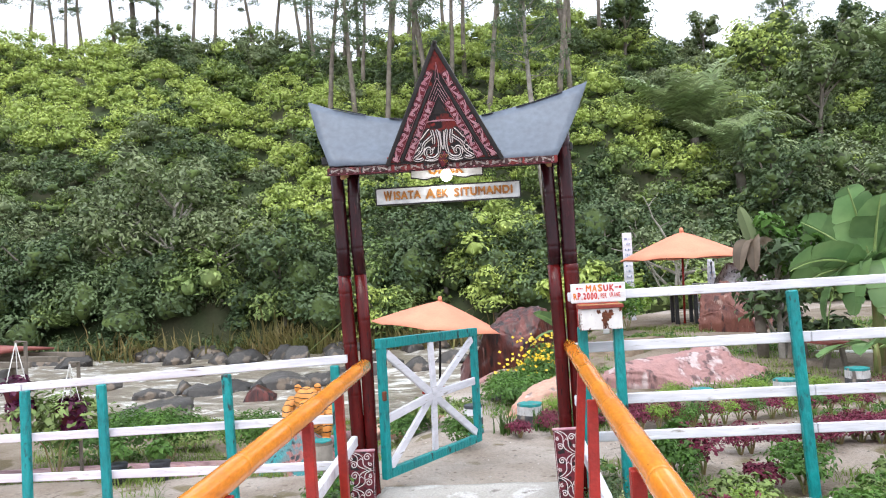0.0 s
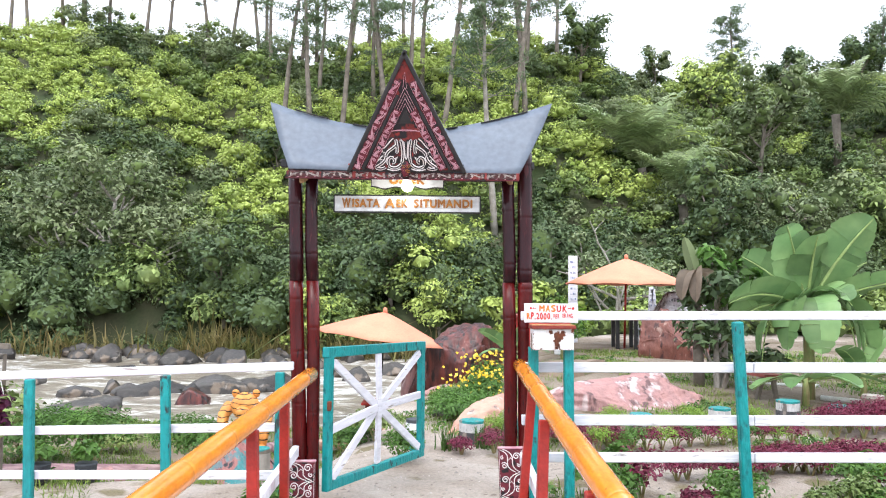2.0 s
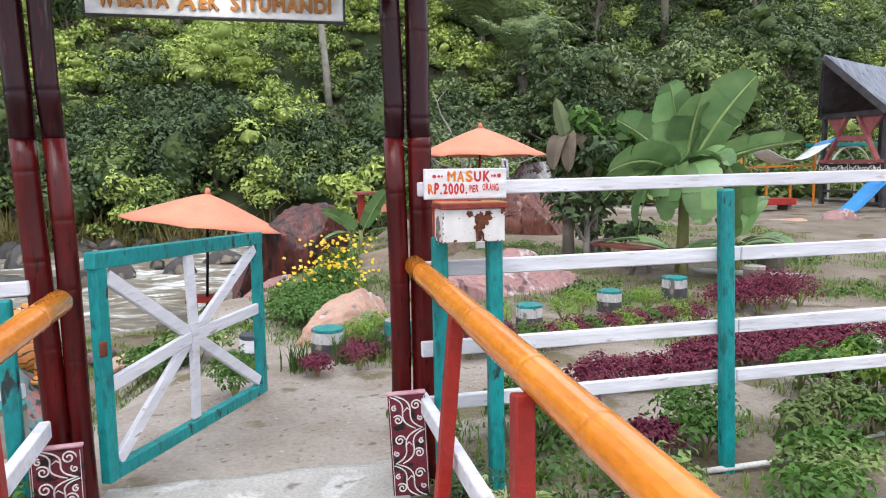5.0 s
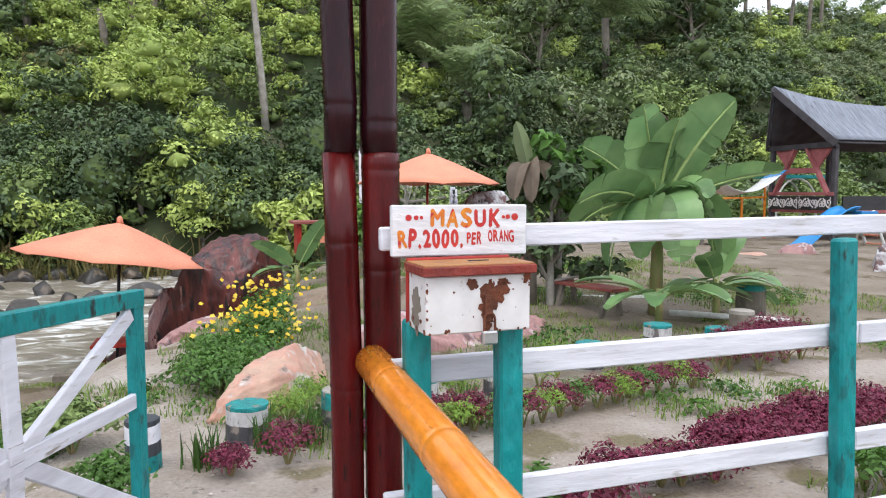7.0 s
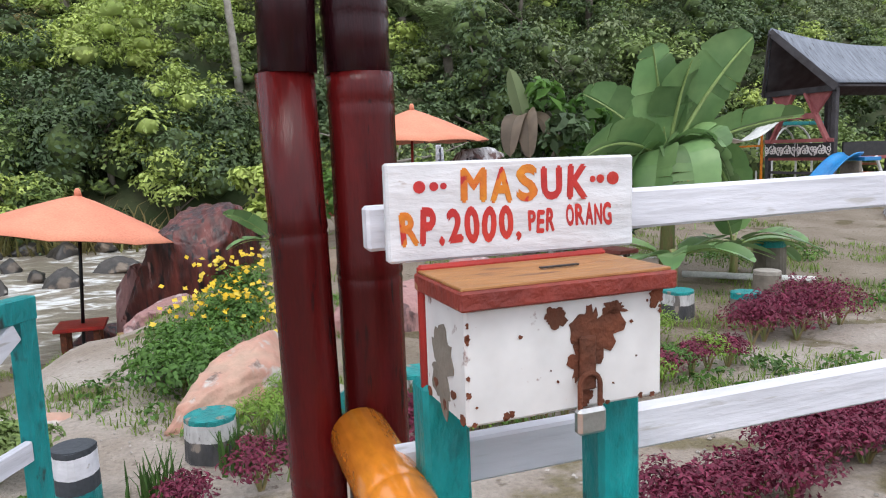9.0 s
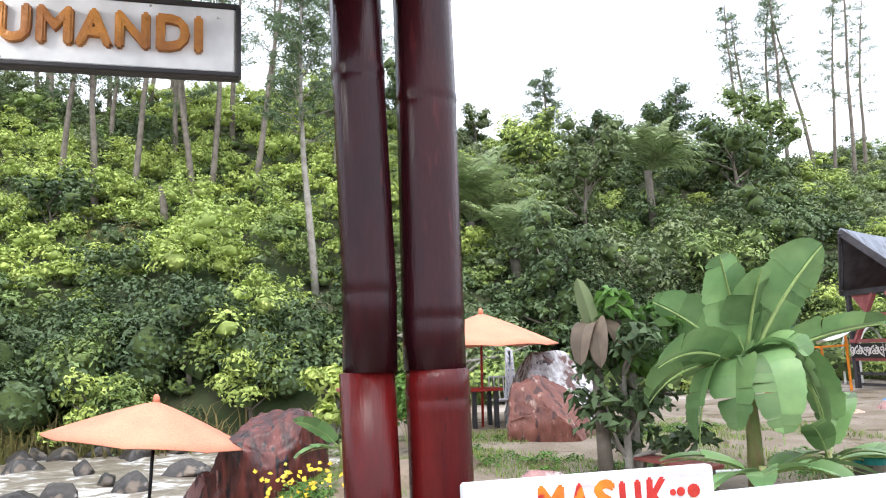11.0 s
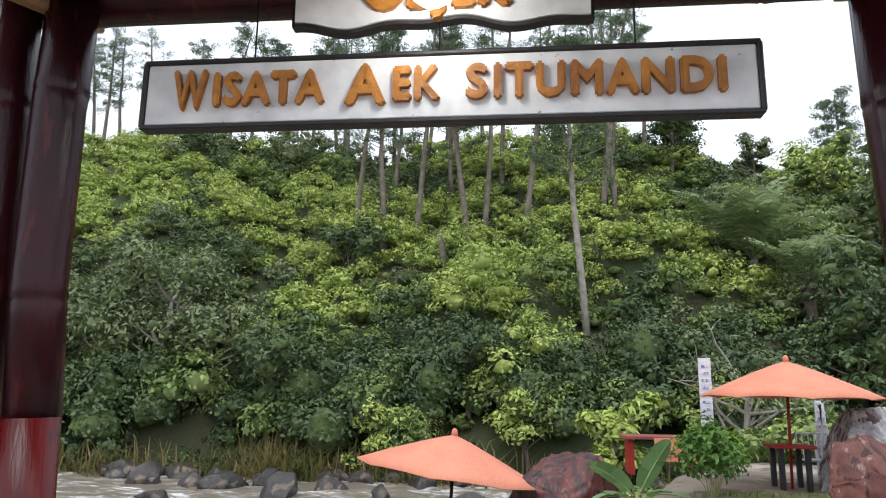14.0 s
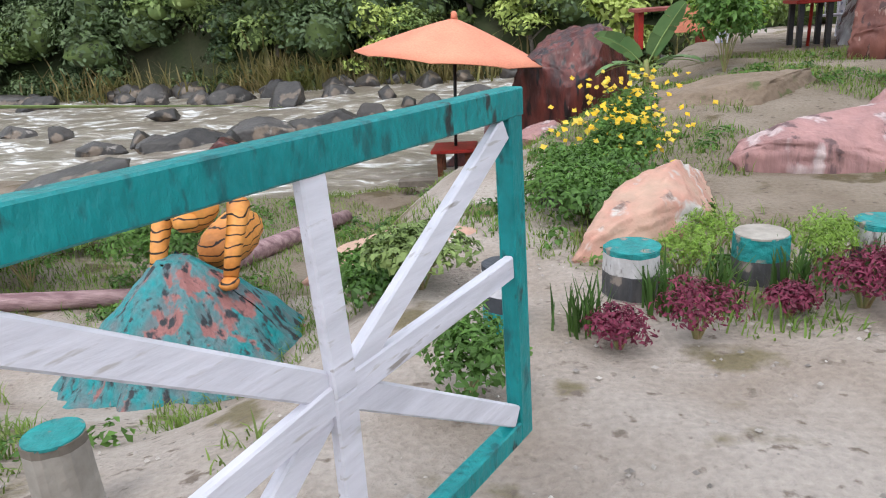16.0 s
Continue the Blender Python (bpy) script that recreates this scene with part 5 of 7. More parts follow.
boulder((-2.6, 1.4, -0.36), (0.28, 0.22, 0.3), 16.0, M["rock_pink"], "small red painted rock by the fence", 0.2, 0.3, 4)
boulder((-6.9, 9.6, -1.25), (1.1, 0.7, 0.5), 17.0, M["rock_grey"], "low brown-grey rock on the near bank", 0.2, 0.25, 4)
boulder((-0.75, 10.6, -1.3), (0.75, 0.35, 0.3), 17.6, M["rock_red"], "low reddish rock at the water", 0.3, 0.3, 4)
boulder((-5.4, 11.9, -1.3), (0.6, 0.45, 0.5), 18.0, M["rock_red"], "brown rock at the water's edge", 0.2, 0.3, 4)
for i, (x, y, r) in enumerate(((-6.8, 13.3, 0.5), (-11.6, 21, 0.55), (-8.6, 13.0, 0.36), (-8.1, 13.9, 0.33), (-5.5, 13.9, 0.68), (-4.7, 14.2, 0.42), (-4.1, 14.9, 0.55),
                               (-3.5, 15.8, 0.36), (-6.7, 19.3, 0.75), (-11.3, 22.9, 0.8), (-8.7, 20.3, 0.6), (-10.7, 15.0, 0.35), (-15.7, 21.5, 0.6), (-6.0, 23.0, 0.5),
                               (-2.2, 16.2, 0.42), (-7.5, 13.2, 0.3), (-5.9, 13.4, 0.32), (-7.6, 21.2, 0.6), (-5.6, 20.6, 0.5), (-9.8, 20.6, 0.5), (-13.2, 22.6, 0.6), (-3.8, 19.4, 0.4),
                               (-1.2, 18.0, 0.45), (-17.5, 22.2, 0.7), (-12.5, 16.0, 0.35), (-14.5, 15.2, 0.5), (-2.9, 17.2, 0.3), (-9.3, 17.5, 0.3), (0.6, 19.5, 0.5), (-16.0, 17.5, 0.4))):
    rnd = random.Random(i)
    boulder((x, y, -1.25), (1.45 * r * rnd.uniform(0.9, 1.3), r * rnd.uniform(0.7, 1.0), r * rnd.uniform(0.7, 1.05)), 20 + i * 1.7, M["rock_grey"],
            "dark wet river boulder in foaming water", rnd.uniform(0, 3), 0.3, 4, 0.4)


for i in range(22):
    rnd = random.Random(400 + i)
    r = rnd.uniform(0.25, 0.6)
    boulder((-20 + i * 1.15 + rnd.uniform(-0.4, 0.4), rnd.uniform(21.9, 23.0), -1.2), (1.5 * r, r, r * rnd.uniform(0.7, 1.1)), 80 + i * 1.3, M["rock_grey"], "grey boulder along the far river bank", rnd.uniform(0, 3), 0.3, 3, 0.4)


# ---------------------------------------------------------------- painted stumps
M["stump_black"] = mat("worn_black_paint", (0.05, 0.05, 0.055), (0.09, 0.085, 0.085), 14, 0.8, 0.8, 34, stain=(0.24, 0.2, 0.17), sscale=16, scut=0.6, stretch=(1, 1, 0.4))
M["stump_white"] = mat("worn_white_paint", (0.56, 0.54, 0.54), (0.42, 0.4, 0.39), 14, 0.8, 0.8, 34, stain=(0.14, 0.12, 0.11), sscale=15, scut=0.58, stretch=(1, 1, 0.4))
M["stump_teal"] = mat("worn_teal_paint", (0.01, 0.25, 0.24), (0.02, 0.17, 0.17), 14, 0.7, 0.8, 34, stain=(0.22, 0.2, 0.17), sscale=13, scut=0.62)


def stump(x, y, r, h, bands, label, top="stump_teal"):
    z0 = float(ground(x, y)) - 0.02
    s = thing("tree_stump", (x, y, z0), label, "stump", "painted stumps")
    rnd = random.Random(int(x * 100))
    z = 0.0
    for mt, hh in bands:
        g = G()
        n = 22
        for j in range(2):
            zz = z + hh * h * j
            for k in range(n):
                a = 2 * math.pi * k / n
                rr = r * (1 + 0.05 * math.sin(3 * a + x * 9) + 0.03 * math.sin(7 * a)) * (1.06 - 0.06 * zz / h)
                g.v.append((rr * math.cos(a), rr * math.sin(a), zz))
        for k in range(n):
            g.f.append((k, (k + 1) % n, n + (k + 1) % n, n + k))
        g.f.append(tuple(n + k for k in range(n)))
        part("band", g, M[mt], s)
        z += hh * h
    part("top", G().tube([(0, 0, h - 0.005), (0, 0, h + 0.004), (0, 0, h + 0.007)], [r * 0.99, r * 0.99, r * 0.9], 22), M[top], s, "painted top")
    return s


TW = (("bark_pale", 0.14), ("stump_black", 0.44), ("stump_white", 0.34), ("stump_teal", 0.08))
TT = (("bark_pale", 0.14), ("stump_black", 0.44), ("stump_teal", 0.42))
stump(0.55, 2.47, 0.12, 0.245, TW, "tree stump painted black and white with a teal top")
stump(1.12, 2.6, 0.115, 0.25, TT, "tree stump painted black and teal", "bark_pale")
stump(1.68, 2.72, 0.12, 0.25, TW, "tree stump painted black and white with a teal top")
stump(2.35, 2.95, 0.115, 0.25, TW, "tree stump painted black and white with a teal top")
stump(3.38, 3.45, 0.115, 0.24, TW, "tree stump painted black and white with a teal top")
stump(4.36, 3.9, 0.13, 0.26, TW, "tree stump painted black and white with a teal top")
stump(4.85, 3.65, 0.12, 0.24, (("bark", 0.8), ("teal", 0.2)), "weathered stump with a teal top")
stump(5.5, 4.1, 0.12, 0.3, (("bark", 0.9), ("bark_pale", 0.1)), "bare weathered stump on sandy soil", "bark_pale")
stump(6.45, 5.05, 0.16, 0.4, (("bark", 0.85), ("teal", 0.15)), "tall weathered stump with a teal top")
stump(0.0, 2.13, 0.085, 0.3, (("teal", 0.4), ("charcoal", 0.22), ("white", 0.3), ("charcoal", 0.08)), "short post painted teal, black and white", "charcoal")
stump(-1.18, 1.0, 0.082, 0.27, (("bark_pale", 0.9), ("bark", 0.1)), "bare wooden stump with a teal top")

# ---------------------------------------------------------------- statue on its mound, logs
g = G()


def mound_fn(u, v):
    a = 2 * math.pi * u
    r = 0.07 + 0.56 * v ** 0.9
    fold = 1 + 0.05 * math.sin(a * 11) * v + 0.04 * math.sin(a * 23 + 2) * v + 0.12 * noise.noise(Vector((math.cos(a) * 2, math.sin(a) * 2, v * 2)))
    z = 0.5 * (1 - v) ** 1.1 + 0.02 * noise.noise(Vector((a * 3, v * 6, 1)))
    return r * fold * math.cos(a) * 0.95, r * fold * math.sin(a) * 0.95, z - 0.03


g.grid(mound_fn, 84, 18)
g.add([(0.07 * math.cos(k * 0.5236), 0.07 * math.sin(k * 0.5236), 0.468) for k in range(12)], [tuple(range(12))])
solo("painted_mound", g, M["mound"], "fluted cement mound painted teal, grey and salmon", "mound", smooth=True, at=(-2.1, 3.44, -0.97)).scale = (1.5, 1.5, 1.55)
tg = M["tiger"]
n_, l_ = tg.node_tree.nodes, tg.node_tree.links
wv = n_.new("ShaderNodeTexWave")
wv.inputs["Scale"].default_value, wv.inputs["Distortion"].default_value, wv.inputs["Detail"].default_value = 9.0, 5.0, 2.0
wv.bands_direction = "Z"
tcx = n_.new("ShaderNodeTexCoord")
l_.new(tcx.outputs["Object"], wv.inputs["Vector"])
cr = n_.new("ShaderNodeValToRGB")
cr.color_ramp.elements[0].position, cr.color_ramp.elements[0].color = 0.04, (0.012, 0.01, 0.01, 1)
cr.color_ramp.elements[1].position, cr.color_ramp.elements[1].color = 0.09, (1, 1, 1, 1)
l_.new(wv.outputs[0], cr.inputs[0])
mxx = n_.new("ShaderNodeMix")
mxx.data_type, mxx.blend_type = "RGBA", "MULTIPLY"
mxx.inputs[0].default_value = 1.0
pb = n_["Principled BSDF"]
l_.new(pb.inputs["Base Color"].links[0].from_socket, mxx.inputs[6])
l_.new(cr.outputs[0], mxx.inputs[7])
l_.new(mxx.outputs[2], pb.inputs["Base Color"])
g = G()
g.rock((0.0, 0.43, 0.05), (0.11, 0.3, 0.11), 1.0, 4, 0.06, 3)
g.rock((0.0, 0.07, 0.29), (0.10, 0.1, 0.095), 2.0, 4, 0.06, 3)
g.rock((0.0, -0.02, 0.262), (0.05, 0.055, 0.042), 3.0, 3, 0.06, 3)
for sx in (-1, 1):
    g.rock((sx * 0.075, 0.1, 0.375), (0.028, 0.014, 0.03), 4.0, 3, 0.05, 3)
    g.tube([(sx * 0.14, 0.2, 0.26), (sx * 0.16, 0.1, 0.22), (sx * 0.155, 0.02, 0.13), (sx * 0.15, -0.05, 0.03)], [0.05, 0.042, 0.036, 0.03], 14)
    g.rock((sx * 0.15, -0.075, 0.012), (0.038, 0.05, 0.026), 5.0, 3, 0.1, 3)
solo("tiger_statue", g, tg, "orange striped tiger statue leaning over a painted mound", "statue", smooth=True, at=(-1.98, 3.49, -0.42), rz=4).scale = (1.55, 1.55, 1.55)
M["log"] = mat("painted_log", (0.42, 0.28, 0.28), (0.2, 0.11, 0.12), 3, 0.8, 0.5, 14, stretch=(1, 5, 5))
for pts, r in ((((-6.4, 4.1, 0), (-4.6, 4.3, 0.01), (-2.9, 4.45, 0.0)), 0.085), (((-2.9, 4.55, 0), (-2.5, 5.8, -0.02), (-2.0, 7.2, -0.06)), 0.1)):
    z0 = [float(ground(p[0], p[1])) + r * 0.8 for p in pts]
    solo("log", G().tube([(p[0], p[1], z) for p, z in zip(pts, z0)], [r, r * 0.95, r * 0.8], 14), M["log"], "fallen log painted pinkish white", "log", "logs", smooth=True)
# low seat and planks on the bank
bl = thing("wooden_block", (-0.28, 8.4, float(ground(-0.28, 8.4))), "small raw wooden bench block on the bank", "bench")
part("top", G().box((0, 0, 0.28), (0.3, 0.4, 0.05)), M["wood_raw"], bl)
part("support", G().box((0, 0, 0.12), (0.2, 0.3, 0.26)), M["wood_raw"], bl)
part("board", G().box((-0.7, 0.0, 0.05), (1.2, 0.18, 0.08)), M["bark"], bl)

# bench near the banana plants
bn = thing("bench", (4.75, 5.85, -0.14), "low red plank bench on dark trestle legs", "bench", rz=-75)
part("seat", G().box((0, 0, 0.34), (1.0, 0.28, 0.04)), M["hut_red"], bn)
for sx in (-0.38, 0.38):
    for sy in (-1, 1):
        part("leg", G().beam((sx - 0.03, sy * 0.16, 0), (sx, sy * 0.08, 0.33), 0.06, 0.05, (1, 0, 0)), M["bark"], bn)
for p0, p1 in (((5.5, 5.3, -0.08), (6.3, 4.3, -0.06)), ((4.9, 6.6, -0.06), (6.0, 6.3, -0.06))):
    solo("pipe", G().tube([p0, p1], 0.035, 12), M["pipe"], "pale pipe lying on the ground", "pipe", "pipes", smooth=True)
solo("pipe", G().tube([(1.98, -0.27, -0.045), (2.5, -0.25, -0.05), (3.3, -0.05, -0.05)], 0.014, 10), M["pipe"], "thin white drain pipe lying by the fence", "pipe", "pipes", smooth=True)

# ---------------------------------------------------------------- painted cement floor left of the ramp
def broken_floor(u, v):
    y = -1.6 + 1.33 * v
    ragged = 0.07 * noise.noise(Vector((y * 3, 1, 0))) + 0.04 * noise.noise(Vector((y * 11, 4, 0))) - 0.2 * float(smooth(0.75, 1.0, v))
    return -3.78 + (2.35 + ragged) * u, y, -0.04 + 0.004 * noise.noise(Vector((u * 9, v * 6, 2)))


fl = solo("floor_painted", G().grid(broken_floor, 40, 30), M["pink_floor"], "pink painted cement floor with black and white stripes and a broken edge", "floor", kind="structure", smooth=True)
fl.modifiers.new("thickness", "SOLIDIFY").thickness = 0.08
for k in range(26):
    rnd = random.Random(640 + k)
    x, y, r = rnd.uniform(-1.52, -1.0), rnd.uniform(-1.25, -0.3), rnd.uniform(0.02, 0.055)
    solo("stone", G().rock((0, 0, 0), (r * 1.4, r, r * 0.6), 140 + k, 2, 0.3, 0.5), M["rock_grey" if k % 3 else "soil"], "broken lump of cement and stone beside the pink floor", "stone", "rubble", smooth=False, at=(x, y, float(ground(x, y)) + r * 0.25))
for k, (mt, dx) in enumerate((("charcoal", 0.0), ("white", 0.095), ("charcoal", -0.75), ("white", -0.66))):
    solo("trim", G().beam((-2.06 + dx, -0.31, -0.038), (-1.53 + dx, -1.6, -0.038), 0.1 if mt == "charcoal" else 0.07, 0.004, (0, 0, 1), 0.001), M[mt], "painted stripe on the pink floor", "stripe", kind="structure")
solo("trim", G().box((-2.4, -1.78, -0.08), (2.6, 0.3, 0.08)), M["charcoal"], "dark painted step along the pink floor", "step", kind="structure")
solo("trim", G().box((-2.35, -0.1, -0.07), (2.8, 0.05, 0.075), ch=0.01), M["sill"], "low white kerb under the fence", "kerb", kind="structure")

# bridge deck boards
deck = thing("floor_deck", (0, 0, 0), "grey weathered plank deck of the bridge", "deck", kind="structure")
x = -0.46
for w_ in (0.14, 0.16, 0.15, 0.155, 0.14, 0.15, 0.145):
    part("plank", G().beam((x + w_ / 2, -8.0, -0.04), (x + w_ / 2, -1.9, -0.04), w_ - 0.012, 0.035), M["plank"], deck)
    x += w_

# ---------------------------------------------------------------- trees on the hill
def limb_path(p, d, L, rnd, n=6, sag=0.1):
    pts = [Vector(p)]
    d = Vector(d).normalized()
    for i in range(n):
        d = (d + Vector((rnd.uniform(-1, 1), rnd.uniform(-1, 1), rnd.uniform(-0.6, 0.9))) * sag).normalized()
        pts.append(pts[-1] + d * L / n)
    return pts


def taper(r0, r1, n):
    return [r0 + (r1 - r0) * i / (n - 1) for i in range(n)]


def pine(x, y, h, seed, lean=0.03, crown0=0.36, dens=1.0, bark="bark"):
    rnd, rg = random.Random(seed), np.random.default_rng(seed)
    z = float(ground(x, y)) - 0.4
    t = thing("pine_tree", (x, y, z), "tall slender pine with a bare trunk and thin crown", "tree", "hillside pines")
    trunk = limb_path((0, 0, 0), (rnd.uniform(-lean, lean) * 3, rnd.uniform(-lean, lean), 1), h, rnd, 9, 0.05)
    g = G().tube(trunk, taper(0.19, 0.04, 10), 8)
    cl = []
    nb = int(30 * dens)
    for k in range(nb):
        f = crown0 + (0.97 - crown0) * (k + rnd.random()) / nb
        i = min(int(f * 9), 8)
        p = trunk[i].lerp(trunk[i + 1], f * 9 - i)
        a = rnd.uniform(0, 6.28)
        L = (1.75 - 1.1 * (f - crown0) / (1 - crown0)) * rnd.uniform(0.6, 1.8)
        pts = limb_path(p, (math.cos(a), math.sin(a), rnd.uniform(-0.1, 0.7)), L, rnd, 4, 0.2)
        g.tube(pts, taper(0.03, 0.008, 5), 5, False)
        for q in pts[2:]:
            r = rnd.uniform(0.28, 0.62)
            cl.append((tuple(q), (r, r, r * 0.65), int(30 * dens)))
    part("trunk", g, M[bark], t, "", True)
    v, q = foliage(rg, cl, 0.32, 0.17, 0.1)
    part("crown", numpy_mesh("crown", v, q, M["leaf_pine"]), None, t, "sparse grey-green needles")
    return t


def broad_tree(x, y, h, r, material, seed, n=900, leaf=0.24, bark="bark", label="", z=None, lean=(0, 0), bare=0.35, airy=1.0):
    rnd, rg = random.Random(seed), np.random.default_rng(seed)
    z = float(ground(x, y)) - 0.2 if z is None else z
    t = thing("tree", (x, y, z), label or "leafy green tree on the river bank", "tree", "bank trees")
    trunk = limb_path((0, 0, 0), (lean[0], lean[1], 1), h * 0.6, rnd, 6, 0.08)
    g = G().tube(trunk, taper(0.13 * h / 5, 0.05 * h / 5, 7), 9)
    cl = []
    for k in range(12):
        i = rnd.randint(int(6 * bare), 6)
        a = k * 0.7 + rnd.uniform(0, 0.8)
        L = r * rnd.uniform(0.7, 1.15)
        pts = limb_path(trunk[i], (math.cos(a), math.sin(a), rnd.uniform(0.3, 1.3)), L, rnd, 5, 0.2)
        g.tube(pts, taper(0.05 * h / 5, 0.012, 6), 6, False)
        for q in pts[3:]:
            rr = r * rnd.uniform(0.2, 0.4) * airy
            cl.append((tuple(q), (rr, rr, rr * 0.75), max(8, n // 30)))
    part("trunk", g, M[bark], t, "", True)
    v, q = foliage(rg, cl, leaf, 0.5, 0.5)
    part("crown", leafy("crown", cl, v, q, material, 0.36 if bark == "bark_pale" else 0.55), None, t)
    return t


for i, (x, y, h) in enumerate(((-7.8, 39.1, 14), (-6.1, 40, 14.5), (-2.9, 39.7, 13), (-2.2, 40.6, 14.5), (0.3, 40, 13.5), (4.8, 40.3, 13), (5.6, 40.6, 14),
                               (-4.7, 46.6, 12), (-4.0, 46.5, 13), (-1.1, 46.2, 12), (-10, 40.5, 13), (-44.9, 58, 10), (-37.4, 57, 11), (-38.9, 58, 12), (-36.1, 57.5, 10),
                               (-25.5, 57, 11), (-23.6, 57, 10), (-15.5, 56.5, 11), (-15, 57, 13), (-7.7, 56.5, 11), (-6.2, 57, 10), (7.2, 56, 11), (9.5, 52, 11),
                               (-20, 57, 9), (-18, 57, 10), (-12, 57, 11), (-10.5, 56, 12), (-3, 57, 10), (1.5, 57, 11), (3.6, 56, 10), (-29, 57.5, 9), (-33, 57.5, 10), (-41.5, 58, 10),
                               (-9.2, 50, 11), (6.4, 48, 12), (-13.5, 52, 11), (40.5, 50, 17), (42.5, 52, 16), (44.8, 50, 21), (48.6, 51, 21), (52.4, 53, 20), (50.5, 49, 22), (46.5, 54, 18), (56, 53, 18))):
    pine(x, y, h * (1.3 if x < 10 and y < 50 else 1.12 if x < 10 else 1.0), 100 + i, dens=0.8 + 0.5 * random.Random(i).random())
pine(3.0, 31.5, 14.5, 99, 0.05, 0.5, 1.5, "bark_pale")
sn = thing("dead_trunk", (-4.0, 36.5, float(ground(-4, 36.5))), "broken bare trunk on the hillside", "tree")
part("trunk", G().tube([(0, 0, -0.3), (-0.1, 0, 1.2), (-0.25, 0, 2.2)], [0.22, 0.18, 0.1], 9), M["bark"], sn, "", True)


def palm(x, y, zc, L, seed, n=20, material="leaf_mid", label="feathery palm on the hillside", bend=1.0):
    rnd = random.Random(seed)
    z0 = float(ground(x, y)) - 0.3
    t = thing("palm_tree", (x, y, z0), label, "palm", "hillside palms")
    H = zc - z0
    part("trunk", G().tube([(0, 0, 0), (0.1, 0, H * 0.5), (0, 0, H)], [0.28, 0.22, 0.24], 10), M["bark"], t, "", True)
    g = G()
    V, Q, o = [], [], 0
    for k in range(n):
        a, up = k * 2.4 + rnd.uniform(-0.2, 0.2), (0.35 + 2.6 * ((k * 0.618) % 1.0) ** 1.1)
        d = Vector((math.cos(a), math.sin(a), up)).normalized()
        pts, p = [], Vector((0, 0, H))
        LL = L * rnd.uniform(0.8, 1.1)
        for i in range(11):
            pts.append(p.copy())
            p = p + d * LL / 10
            d = (d + Vector((0, 0, -0.035 - 0.018 * i)) * bend).normalized()
        g.tube(pts, taper(0.04, 0.008, 11), 5, False)
        for i in range(2, 11):
            dd = (pts[i] - pts[i - 1]).normalized()
            side = dd.cross(Vector((0, 0, 1))).normalized()
            nr = side.cross(dd)
            for f in (0.0, 0.33, 0.67):
                b = pts[i - 1].lerp(pts[i], f)
                for sg in (-1, 1):
                    ln = LL * 0.2 * math.sin(min(1, (i + f) / 11) * 2.5 + 0.45) + 0.08
                    e = (side * sg + dd * 0.75 + nr * rnd.uniform(-0.1, 0.45)).normalized()
                    tip = b + e * ln + Vector((0, 0, -0.3 * ln))
                    m = b + e * ln * 0.55
                    w = dd * 0.032 * L / 2.5
                    V += [tuple(b - w), tuple(b + w), tuple(m + w * 1.1), tuple(m - w * 1.1), tuple(tip + w * 0.2), tuple(tip - w * 0.2)]
                    Q += [(o, o + 1, o + 2, o + 3), (o + 3, o + 2, o + 4, o + 5)]
                    o += 6
    part("frond_stalk", g, M["leaf_palm"], t)
    part("fronds", numpy_mesh("fronds", np.array(V), np.array(Q), M[material]), None, t)
    return t


palm(11.7, 36.0, 8.3, 5.4, 1, 26, "leaf_palm")
palm(12.3, 31.0, 6.2, 3.2, 2, 22, "leaf_palm")
palm(24.0, 38.0, 12.0, 4.2, 7, 26, "leaf_palm")
palm(-31.3, 57.5, 27.5, 4.2, 4, 26, "leaf_pine", "dark drooping palm on the ridge", 2.4)
broad_tree(-14.5, 26.5, 6.5, 3.2, M["leaf_grey"], 21, 2600, 0.26, "bark_pale", "airy grey-green tree with pale leaning trunks", lean=(0.25, 0))
broad_tree(-17.0, 27.5, 6.0, 3.0, M["leaf_grey"], 22, 2200, 0.26, "bark_pale", "airy grey-green tree with pale leaning trunks", lean=(0.1, 0))
broad_tree(-11.5, 25.5, 4.8, 2.4, M["leaf_grey"], 23, 2000, 0.24, "bark_pale", "airy grey-green tree with pale leaning trunks", lean=(-0.1, 0))
broad_tree(-4.7, 23.5, 3.4, 1.15, M["leaf_bright"], 24, 1500, 0.2, "bark", "yellow-green leafy bush tree by the river")
broad_tree(0.3, 24.0, 3.6, 1.7, M["leaf_bright"], 25, 2300, 0.2, "bark", "rounded yellow-green tree by the river")
broad_tree(2.7, 22.3, 4.6, 1.3, M["leaf_bright"], 26, 1500, 0.34, "bark_pale", "slim tree with drooping hand-shaped leaves")
broad_tree(-8.5, 24.5, 4.2, 2.0, M["leaf_dark"], 27, 2200, 0.22)
broad_tree(-1.8, 25.5, 4.6, 2.0, M["leaf_dark"], 28, 2400, 0.22)
broad_tree(-20.5, 25.5, 5.0, 2.6, M["leaf_dark"], 29, 2400, 0.24)
broad_tree(5.0, 26.5, 4.4, 2.0, M["leaf_dark"], 30, 2200, 0.24)
broad_tree(12.0, 26.0, 5.5, 2.6, M["leaf_dark"], 31, 2600, 0.24)
broad_tree(16.5, 27.0, 6.0, 3.0, M["leaf_grey"], 32, 2600, 0.26)
broad_tree(21.0, 27.5, 5.5, 2.8, M["leaf_mid"], 33, 2400, 0.26)
broad_tree(26.5, 30.0, 6.0, 3.2, M["leaf_dark"], 34, 2400, 0.28)
broad_tree(18.5, 36.0, 6.0, 3.4, M["leaf_grey"], 35, 2200, 0.3)
broad_tree(30.5, 38.0, 6.5, 3.6, M["leaf_dark"], 36, 2200, 0.32)
